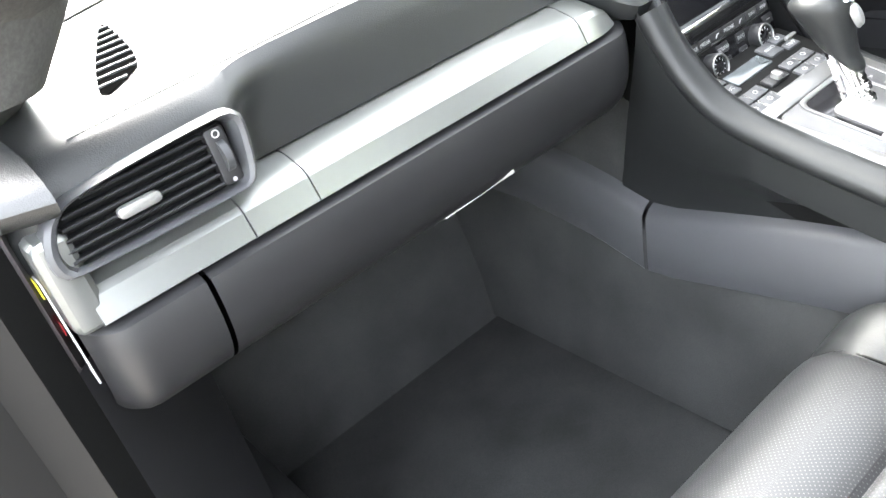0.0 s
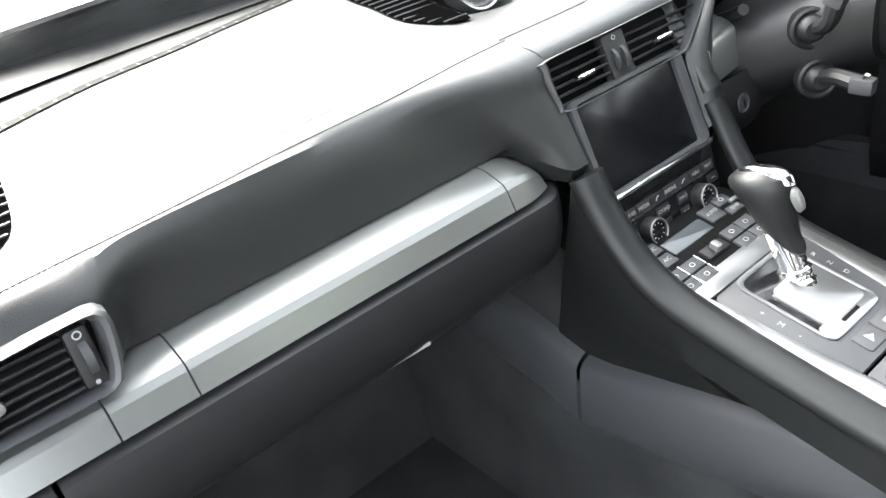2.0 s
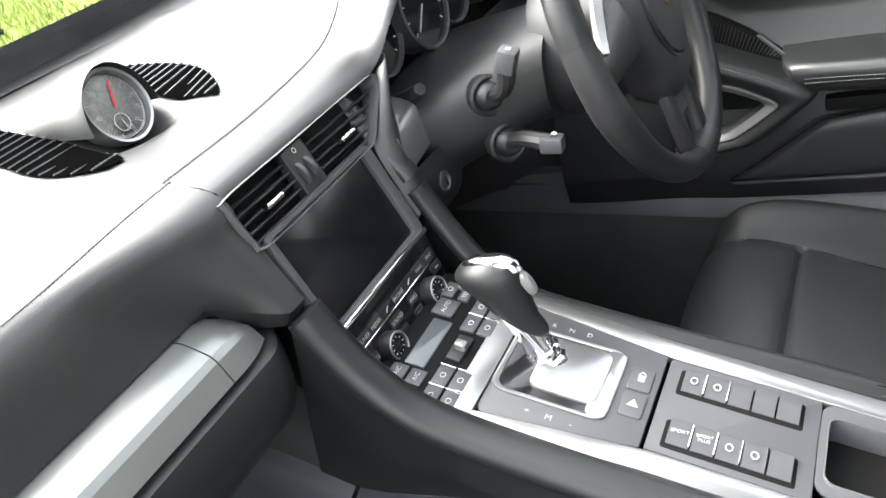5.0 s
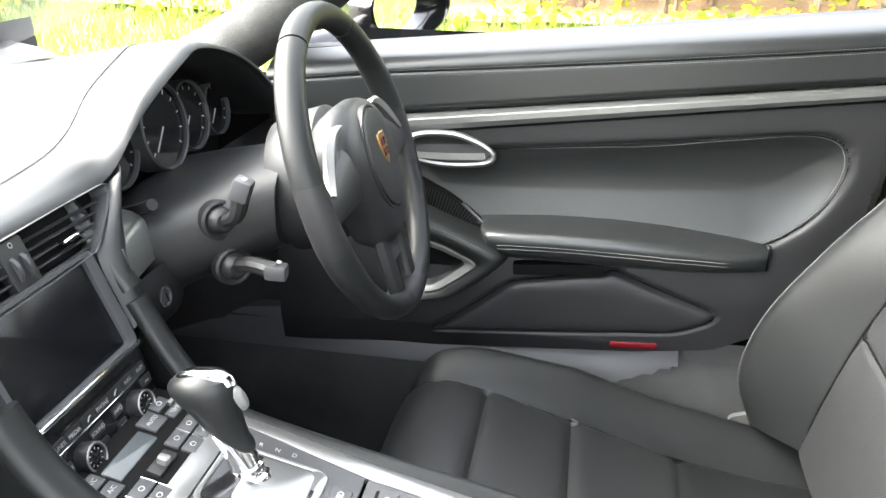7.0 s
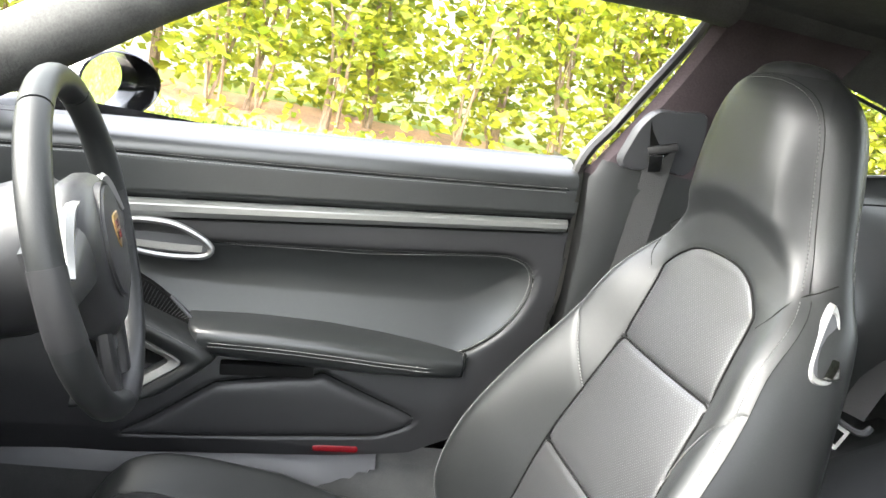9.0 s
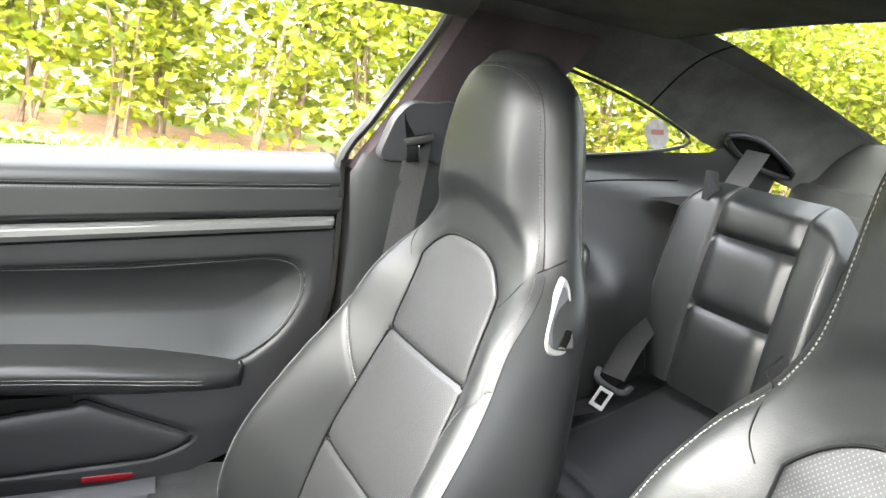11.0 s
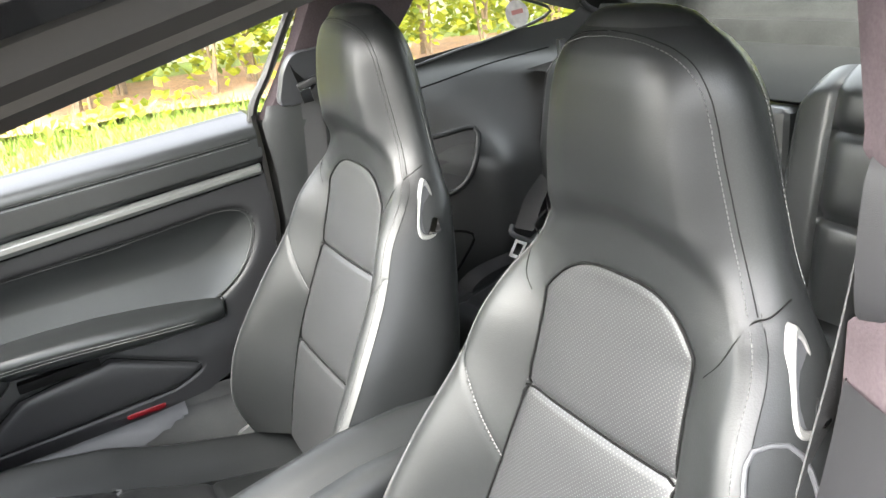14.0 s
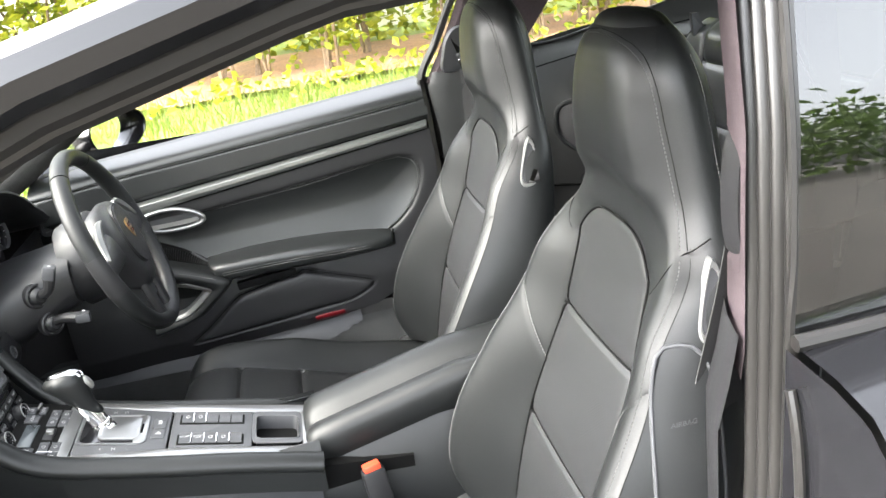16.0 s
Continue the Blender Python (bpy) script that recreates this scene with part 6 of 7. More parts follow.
# spokes with silver faces
for sx in (-1, 1):
    part("spoke", loft([[wm @ Vector((sx * x, y + dy * k, z + dz)) for dy, dz in spline([(-0.030, -0.004), (-0.026, 0.006), (0.0, 0.010), (0.024, 0.006), (0.028, -0.004), (0.0, -0.008)], 20, True)] for x, y, k, z in ((0.070, 0.010, 1.25, 0.010), (0.10, 0.004, 1.05, 0.008), (0.13, -0.003, 0.85, 0.005), (0.155, -0.008, 0.75, 0.002), (0.180, -0.010, 0.72, 0.0))]), PLASTIC, wheel, "black side spoke")
    arc = spline([(0.070, 0.062), (0.098, 0.058), (0.122, 0.044), (0.142, 0.024), (0.158, 0.004)], 20)
    part("spoke_insert", loft([[wm @ Vector((sx * (x + u), y + v, z)) for u, v, z in ((-0.007 * w, -0.007 * w, 0.014), (0.0, 0.0, 0.016), (0.004 * w, 0.005 * w, 0.010), (0.0, 0.0, 0.002), (-0.007 * w, -0.007 * w, 0.004))] for (x, y), w in zip(arc, np.sin(np.linspace(0.25, 2.95, 20)) + 0.12)]), SATIN, wheel, "silver spoke insert")
    part("paddle", loft([[wm @ Vector((sx * x, y, z)) for y, z in ((-0.02, -0.030), (0.04 - 0.2 * (x - 0.08), -0.032), (0.04 - 0.2 * (x - 0.08), -0.038), (-0.02, -0.036))] for x in (0.07, 0.10, 0.13)]), PLASTIC, wheel, "black shift paddle")
    leg = spline([(0.034, -0.080), (0.036, -0.115), (0.034, -0.150), (0.030, -0.182)], 14)
    part("lower_spoke", loft([[wm @ Vector((sx * (x + u), y, z - 0.006 * k)) for u, z in spline([(-0.013, -0.004), (-0.012, 0.008), (0.0, 0.011), (0.012, 0.008), (0.013, -0.004), (0.0, -0.008)], 16, True)] for k, (x, y) in zip(np.linspace(0, 1, 14), leg)]), PLASTIC, wheel, "black lower spoke")
part("spoke_web", slab([(-0.030, -0.085), (0.030, -0.085), (0.027, -0.135), (-0.027, -0.135)][::-1], wm @ pose(0, 0, -0.006), 0.006), PLASTIC_GREY, wheel, "grey web between the lower spokes")
half_hub = [(0.0, 0.076), (0.045, 0.073), (0.078, 0.056), (0.094, 0.030), (0.092, -0.004), (0.076, -0.036), (0.060, -0.066), (0.048, -0.094), (0.026, -0.106), (0.0, -0.108)]
hub_o = spline(half_hub + [(-x, y) for x, y in half_hub[-2:0:-1]], 60, True)
part("hub", loft([[wm @ Vector((x * k, -0.006 + (y + 0.006) * k, d)) for x, y in hub_o] for k, d in ((0.90, -0.030), (1.02, -0.008), (1.0, 0.006), (0.95, 0.014), (0.86, 0.020), (0.72, 0.0245), (0.5, 0.027), (0.2, 0.028))]), PLASTIC, wheel, "black airbag hub", angle=60)
part("airbag_pad", loft([[wm @ Vector((0.052 * k * math.cos(a), 0.0 + 0.064 * k * math.sin(a), d)) for a in np.linspace(0, 6.283, 40, endpoint=False)] for k, d in ((1.06, 0.020), (1.06, 0.0275), (1.02, 0.0275), (1.01, 0.0255), (0.99, 0.0255), (0.98, 0.030), (0.8, 0.0315), (0.3, 0.032))]), PLASTIC, wheel, "oval airbag pad")
gold = material("gold_enamel", (0.26, 0.16, 0.06), 0.35, metal=0.6)
shield = [(0, -0.022), (0.008, -0.014), (0.0135, 0.0), (0.0145, 0.014), (0.012, 0.019), (0.006, 0.0175), (0, 0.020), (-0.006, 0.0175), (-0.012, 0.019), (-0.0145, 0.014), (-0.0135, 0.0), (-0.008, -0.014)]
crest = part("crest_badge", slab(shield, wm @ pose(0, 0.012, 0.0315), 0.002, 0.001), gold, wheel, "gold and red shield badge")
for x, y, m in ((-0.0055, 0.007, RED), (0.0055, -0.006, RED), (0.0055, 0.007, GLOSS), (-0.0055, -0.006, GLOSS)):
    part("badge_field", box((0.007, 0.009, 0.0008), wm @ pose(x, 0.012 + y, 0.0337), 0), m, crest)

column = thing("steering_column", "black plastic steering column shroud with two stalks", "steering column")
ax = Vector((0, -0.95, 0.31))
part("shroud", loft([[Vector((0.336 + w * u, y, z + h * v)) for u, v in rounded(2, 2, 0.7, 6)] for y, z, w, h in ((1.06, 0.700, 0.165, 0.075), (1.0, 0.718, 0.155, 0.072), (0.95, 0.735, 0.135, 0.066), (0.90, 0.752, 0.112, 0.062), (0.865, 0.764, 0.095, 0.058))]), PLASTIC, column, "matt black column shroud")
part("collar", loft([[Vector((0.336 + r * math.cos(a), y + 0.02 * math.sin(a), z + r * math.sin(a))) for a in np.linspace(0, 6.283, 36, endpoint=False)] for y, z, r in ((0.875, 0.768, 0.082), (0.85, 0.778, 0.085), (0.815, 0.792, 0.082), (0.80, 0.798, 0.07))]), PLASTIC, column, "round black column collar")
for piv, mid, tip, sz in (((0.218, 0.925, 0.760), (0.205, 0.898, 0.772), (0.200, 0.886, 0.806), 0.018), ((0.222, 0.915, 0.700), (0.205, 0.885, 0.712), (0.196, 0.850, 0.710), 0.015)):
    m = basis(piv, (0.6, 0.8, 0), (0, 0, 1))
    st = part("stalk_boot", lathe([(0.024, -0.01), (0.024, 0.004), (0.021, 0.006), (0.017, 0.004), (0.014, 0.012), (0.010, 0.015)], basis(piv, (0.75, -0.66, 0) , (0, 0.1, 1)) @ pose(0, 0, 0, 0, 0, 0), 24), PLASTIC, column, "round stalk boot")
    part("stalk", tube(spline([piv, mid, tip], 12), 0.0085, 10, (0.3, 0.3, 0.9), scale=np.linspace(1.0, 1.25, 12)), PLASTIC, st, "black control stalk")
    d = (Vector(tip) - Vector(mid)).normalized()
    part("stalk_end", box((sz * 1.3, sz * 1.2, 0.026), basis(tip, (1, 0.1, 0), tuple(Vector((1, 0, 0)).cross(d))), 0.004, 2), PLASTIC_GREY, st, "squared grey stalk end")
    part("stalk_mark", box((0.006, 0.005, 0.001), basis(tuple(Vector(tip) + Vector((0, -0.004, 0.0125))), (1, 0, 0), (0, 1, 0.3)), 0), WHITE, st)

# sill plate and carpet under the driver's door
sill = thing("sill_trim", "grey plastic sill plate along the driver's door", "sill plate")
part("plate", loft([[(0.700, y, 0.405 + 0.04 * (0.5 - y) * 0.3), (0.672, y, 0.398 + 0.012 * (0.5 - y)), (0.655, y, 0.378), (0.640 + k, y, 0.352 + k * 0.6), (0.634 + k, y, 0.335 + k * 0.6)] for y, k in ((1.30, 0.0), (0.98, 0.0), (0.80, 0.0), (0.6, 0.0), (0.42, 0.0), (0.36, 0.006), (0.33, 0.016), (0.318, 0.030))], False, False), PLASTIC_GREY, sill, "satin grey sill plate")
part("sill_carpet", loft([[(0.71, y, 0.402), (0.668, y, 0.388), (0.640, y, 0.350), (0.60, y, 0.27), (0.57, y, 0.14)] for y in (1.42, 0.98, 0.5, 0.3, 0.1, 0.0)], False, False), CARPET, sill, "charcoal sill carpet")

# ---- rear cabin ----
LAG = {1: 0.0, -1: -0.065}
rear_trim = thing("rear_cabin_trim", "black leather rear quarter trim with window surround", "car trim")
for sx in (-1, 1):
    # quarter panel below the side window
    def qx(y, z):
        return 0.60 + 0.035 * bumpf(z - 0.98, 0.10) + 0.02 * step(z, 0.95, 1.04) - 0.05 * step(y, -0.45, -0.75) + 0.02 * (1 - step(z, 0.45, 0.65)) - 0.125 * step(y, -0.20, -0.42) * (1 - step(z, 0.80, 1.02))
    rows = []
    for y in np.linspace(-0.085 if sx > 0 else -0.13, -0.86, 36):
        top = near(y, [(-0.86, 1.13), (-0.72, 1.125), (-0.66, 1.09), (-0.46, 1.058), (-0.29, 1.038), (0.02, 0.985)])
        rows.append([(sx * (qx(y, z) + 0.004 * bumpf(z - (top - 0.055), 0.003)), y, z) for z in np.linspace(0.34, top, 46)])
    quarter = part("quarter_panel", loft(rows, False, False), VINYL, rear_trim, "charcoal leatherette quarter panel")
    line = [(sx * (qx(y, near(y, [(-0.86, 1.075), (-0.66, 1.03), (-0.46, 1.003), (0.02, 0.93)])) - 0.002), y, near(y, [(-0.86, 1.075), (-0.66, 1.03), (-0.46, 1.003), (0.02, 0.93)])) for y in np.linspace(-0.16, -0.62, 40)]
    part("seam", tube(line, 0.0016, 5), DARK, quarter)
    # oval speaker with its rim
    spk = spline([(-0.365, 0.888), (-0.30, 0.880), (-0.24, 0.862), (-0.235, 0.80), (-0.28, 0.755), (-0.32, 0.775), (-0.35, 0.84)], 36, True)
    part("speaker", loft([[(sx * (qx(y, z) - d), y, z) for y, z in spk] for d in (-0.004, 0.004)]), PLASTIC, quarter, "dark side speaker")
    part("speaker_rim", ring_tube([(sx * (qx(y, z) - 0.004), y, z) for y, z in spk], 0.006, 8, (1, 0, 0)), LEATHER, quarter)
    # lower rear corner panel with its moulded edge
    part("panel_seam", tube(spline([(sx * (qx(y, z) - 0.002), y, z) for y, z in ((-0.16, 0.672), (-0.25, 0.668), (-0.328, 0.662), (-0.31, 0.60), (-0.28, 0.53), (-0.26, 0.45))], 30), 0.003, 6), DARK, quarter)
    # B-pillar trim: leather foot, suede top, belt guide
    if sx > 0:
        part("pillar_foot", loft([[(sx * x, y + dy + LAG[sx], z) for x, dy in ((0.648, 0.0), (0.638, -0.012), (0.628, -0.05), (0.612, -0.11), (0.60, -0.16), (0.597, -0.19))] for y, z in ((0.10, 0.36), (0.066, 0.50), (0.046, 0.70), (0.05, 0.85), (0.066, 0.955), (0.058, 0.968), (0.050, 0.990))], False, False), LEATHER, rear_trim, "smooth black leather pillar foot")
        rows = []
        for t in np.linspace(0, 1, 14):
            y, z = 0.056 - 0.130 * t - 0.01 * math.sin(t * math.pi), 0.962 + 0.290 * t
            w = 0.115 + 0.045 * t
            rows.append([(sx * (x - 0.075 * t), y + LAG[sx] + dy * w / 0.13, z) for x, dy in ((0.672, 0.012), (0.650, 0.0), (0.640, -0.02), (0.634, -0.06), (0.630, -0.13), (0.615, -0.19))])
        pillar = part("pillar_trim", loft(rows, False, False), SUEDE_MAUVE, rear_trim, "mauve grey suede pillar trim")
        plate = spline([(0.030, 0.995), (0.026, 1.03), (0.018, 1.062), (-0.002, 1.088), (-0.04, 1.094), (-0.09, 1.094), (-0.10, 1.00), (-0.05, 0.993), (0.01, 0.985)], 40, True)
        pm = plate.mean(0)
        part("belt_guide", loft([[(sx * (x - 0.075 * max(0.0, (z - 0.962) / 0.29)), y + LAG[sx], z) for y, z in pm + (plate - pm) * k] for k, x in ((1.0, 0.648), (1.0, 0.632), (0.96, 0.627), (0.85, 0.626))]), PLASTIC_GREY, pillar, "dark grey plastic belt guide")
        part("belt_slot", loft([[(sx * (x - 0.075 * max(0.0, (z - 0.962) / 0.29)), y + LAG[sx], z) for y, z in spline([(0.006, 1.070), (-0.003, 1.055), (-0.030, 1.030), (-0.055, 1.02), (-0.035, 1.012), (-0.014, 1.022), (-0.002, 1.045)], 24, True)] for x in (0.627, 0.6245)]), DARK, pillar)
        part("pillar_seal", tube(spline([(sx * 0.672, 0.084 + LAG[sx], 0.40), (sx * 0.668, 0.066 + LAG[sx], 0.70), (sx * 0.672, 0.080 + LAG[sx], 0.95), (sx * 0.66, 0.03 + LAG[sx], 1.06), (sx * 0.62, -0.04 + LAG[sx], 1.21), (sx * 0.60, -0.06 + LAG[sx], 1.28)], 40), 0.010, 8), RUBBER, rear_trim, "black rubber door seal")
    # roof side and rear pillar from the side window's top edge to the rear window
    outer = spline([(0.60, -0.06, 1.228), (0.60, -0.175, 1.214), (0.60, -0.31, 1.194), (0.60, -0.467, 1.163), (0.612, -0.63, 1.113), (0.605, -0.73, 1.085), (0.585, -0.86, 1.05), (0.57, -1.0, 1.02)], 60)
    inner = spline([(0.47, -0.06, 1.300), (0.46, -0.175, 1.300), (0.45, -0.31, 1.296), (0.43, -0.44, 1.283), (0.43, -0.56, 1.262), (0.435, -0.68, 1.235), (0.45, -0.82, 1.205), (0.48, -1.02, 1.165)], 60)
    skin = [[tuple(Vector(o).lerp(Vector(i), s) * 1.0 + Vector((0.0, 0.0, 0.022 * math.sin(s * math.pi) + 0.004))) for s in np.linspace(0, 1, 12)] for o, i in zip(outer, inner)]
    skin = [[(sx * x, y, z) for x, y, z in r] for r in skin]
    cut = 27
    part("roof_side", loft(skin[:cut + 1], False, False), SUEDE, rear_trim, "dark suede roof side trim")
    part("rear_pillar", loft(skin[cut:], False, False), SUEDE, rear_trim, "dark suede rear pillar trim")
    part("roof_seam", tube(skin[cut], 0.0022, 6), DARK, rear_trim, "dark seam across the roof trim")
    part("window_seal", ring_tube([(sx * x, y, z) for x, y, z in spline([(0.628, -0.19, 1.022), (0.61, -0.10, 1.12), (0.602, -0.08, 1.222), (0.602, -0.175, 1.211), (0.602, -0.31, 1.191), (0.603, -0.467, 1.160), (0.612, -0.60, 1.122), (0.620, -0.633, 1.104), (0.626, -0.605, 1.088), (0.628, -0.543, 1.072), (0.63, -0.40, 1.047)], 70, True)], 0.004, 6), RUBBER, rear_trim, "black side window seal")
    pane = part("side_window", loft([[(sx * (0.655 - 0.04 * k), y, near(y, [(-0.70, 1.09), (-0.63, 1.085), (-0.4, 1.03), (-0.1, 0.98)]) * (1 - k) + k * near(y, [(-0.70, 1.10), (-0.63, 1.13), (-0.467, 1.19), (-0.1, 1.25)])) for k in np.linspace(0, 1, 6)] for y in np.linspace(-0.68, -0.08, 14)], False, False), GLASS, rear_trim, "clear rear side window")
    pane.visible_shadow = False
    # rear belt strap, tongue and slot
    belt_ = thing("rear_belt", "black webbing rear seat belt with steel tongue", "seat belt", "rear belts")
    path = spline([(sx * 0.545, -0.745, 1.108), (sx * 0.505, -0.655, 1.02), (sx * 0.487, -0.585, 0.90), (sx * 0.474, -0.525, 0.815), (sx * 0.457, -0.455, 0.735), (sx * 0.440, -0.410, 0.672)], 28)
    part("webbing", sweep(path, [(-0.023, -0.0008), (0.023, -0.0008), (0.023, 0.0008), (-0.023, 0.0008)], (sx * -0.45, 0.85, 0.5)), WEBBING, belt_, "black belt webbing")
    bm_at = basis((sx * 0.437, -0.406, 0.659), (sx * -0.80, -0.55, -0.25), (sx * 0.39, -0.5, 0.78))
    part("tongue_grip", tube([bm_at @ Vector((x, y, 0)) for x, y in spline([(-0.032, 0.016), (-0.030, 0.002), (-0.020, -0.005), (0.0, -0.007), (0.020, -0.005), (0.030, 0.002), (0.032, 0.016)], 20)], 0.0062, 8, tuple(bm_at.to_3x3() @ Vector((0, 0, 1)))), PLASTIC_GREY, belt_, "grey tongue grip")
    part("tongue", join([box((0.006, 0.040, 0.003), bm_at @ pose(dx, -0.032, 0), 0.001, 1) for dx in (-0.0105, 0.0105)] + [box((0.027, 0.008, 0.003), bm_at @ pose(0, dy, 0.0002), 0.001, 1) for dy in (-0.049, -0.015)]), ALU_BRIGHT, belt_, "bright steel tongue")
    lip = spline([(0.575, -0.68, 1.118), (0.555, -0.745, 1.118), (0.55, -0.84, 1.075), (0.565, -0.86, 1.055), (0.585, -0.78, 1.065), (0.585, -0.71, 1.092)], 30, True)
    if sx > 0:
      part("slot_rim", ring_tube([(sx * (x - 0.008), y, z + 0.012) for x, y, z in lip], 0.007, 8), PLASTIC, belt_, "black belt slot rim")
    if sx > 0:
      part("belt_slot", loft([[(sx * (x - d), y, z + 0.010) for x, y, z in lip] for d in (0.0, 0.006)]), DARK, belt_)
part("window_sticker", lathe([(0.030, 0), (0.030, 0.0006)], basis((0.610, -0.535, 1.108), (0, -1, 0.1), (0.25, 0.1, 1)), 32), material("faded_sticker", (0.22, 0.20, 0.19), 0.6, stain=0.3, stain_scale=60), rear_trim, "round faded window sticker")
part("sticker_band", box((0.030, 0.010, 0.0008), basis((0.609, -0.535, 1.112), (0, -1, 0.1), (0.25, 0.1, 1)), 0), material("dull_red_print", (0.20, 0.06, 0.05), 0.6), rear_trim)
# passenger's door pillar: suede strip with a moulded scoop over a smooth foot
def strip_edge(z):
    return 0.022 * step(z, 0.950, 0.972) * (1 - step(z, 1.060, 1.085))


part("pillar_trim", loft([[(x + 0.16 * max(0.0, z - 1.10) - (strip_edge(z) * (1.4 if k > 2 else 0.6) if k > 1 else 0.0), y, z - 0.035 * (k > 0) * max(0.0, 1 - (z - 0.885) / 0.05)) for k, (x, y) in enumerate(((-0.694, 0.020), (-0.684, 0.018), (-0.645, 0.004), (-0.608, -0.011), (-0.600, -0.05), (-0.598, -0.14)))] for z in np.r_[np.linspace(0.885, 1.10, 44), 1.15, 1.20, 1.27]], False, False), SUEDE_MAUVE, rear_trim, "mauve grey suede passenger pillar strip")
part("pillar_foot", loft([[(x, y + 0.022 * (1 - step(z, 0.80, 0.90)), z) for x, y in ((-0.694, 0.026), (-0.684, 0.024), (-0.648, 0.012), (-0.614, -0.004), (-0.603, -0.06), (-0.600, -0.15))] for z in np.linspace(0.25, 0.905, 14)], False, False), PLASTIC, rear_trim, "smooth black plastic passenger pillar foot")
guide = part("belt_guide", loft([[(x, y, z) for y, z in spline([(-0.004, 0.962), (-0.004, 1.075), (-0.05, 1.085), (-0.07, 1.02), (-0.05, 0.955)], 24, True)] for x in (-0.650, -0.622, -0.618)]), PLASTIC, rear_trim, "black plastic belt guide")
part("belt_slot", ring_tube([(-0.617, -0.030 + 0.010 * math.cos(a), 1.015 + 0.022 * math.sin(a)) for a in np.linspace(0, 6.283, 20, endpoint=False)], 0.004, 6, (1, 0, 0)), DARK, guide)
# front belts: strap, and the stalk buckle by the armrest
for sx in (-1, 1):
    fb = thing("front_belt", "black webbing front seat belt on the door pillar", "seat belt", "front belts")
    part("webbing", sweep(spline([(sx * 0.612, -0.035 + LAG[sx], 1.045), (sx * 0.618, -0.03 + LAG[sx], 0.85), (sx * 0.622, -0.01 + LAG[sx], 0.55), (sx * 0.624, 0.0 + LAG[sx], 0.30)] if sx > 0 else [(-0.600, -0.040, 1.01), (-0.596, -0.022, 0.90), (-0.592, 0.000, 0.80), (-0.592, 0.030, 0.66), (-0.60, 0.07, 0.36)], 24), [(-0.022, -0.0008), (0.022, -0.0008), (0.022, 0.0008), (-0.022, 0.0008)], (-sx, 0.3, 0)), WEBBING, fb, "black belt webbing")
    if sx > 0:
        part("tongue_grip", box((0.05, 0.02, 0.014), pose(sx * 0.605, -0.03 + LAG[sx], 1.03, 0, 20, 70), 0.004, 2), PLASTIC, fb)
    if sx > 0:
        part("tongue", box((0.022, 0.034, 0.003), pose(sx * 0.598, -0.02 + LAG[sx], 1.005, 60, 10, 70), 0.001, 1), CHROME, fb)
buckle = thing("belt_buckle", "black belt buckle with red release button", "buckle")
bk = basis((-0.118, 0.375, 0.44), (0.2, -1, 0.1), (0.1, 0.2, 1))
part("body", box((0.040, 0.085, 0.026), bk @ pose(0, -0.028, 0), 0.006, 2), PLASTIC, buckle)
part("release_button", box((0.030, 0.016, 0.020), bk @ pose(0, 0.016, 0), 0.003, 2), material("red_orange_button", (0.55, 0.05, 0.02), 0.4), buckle, "red release button")
part("stalk", tube([bk @ Vector((0, -0.06, 0)), Vector((-0.11, 0.36, 0.25))], 0.010, 8), PLASTIC, buckle)

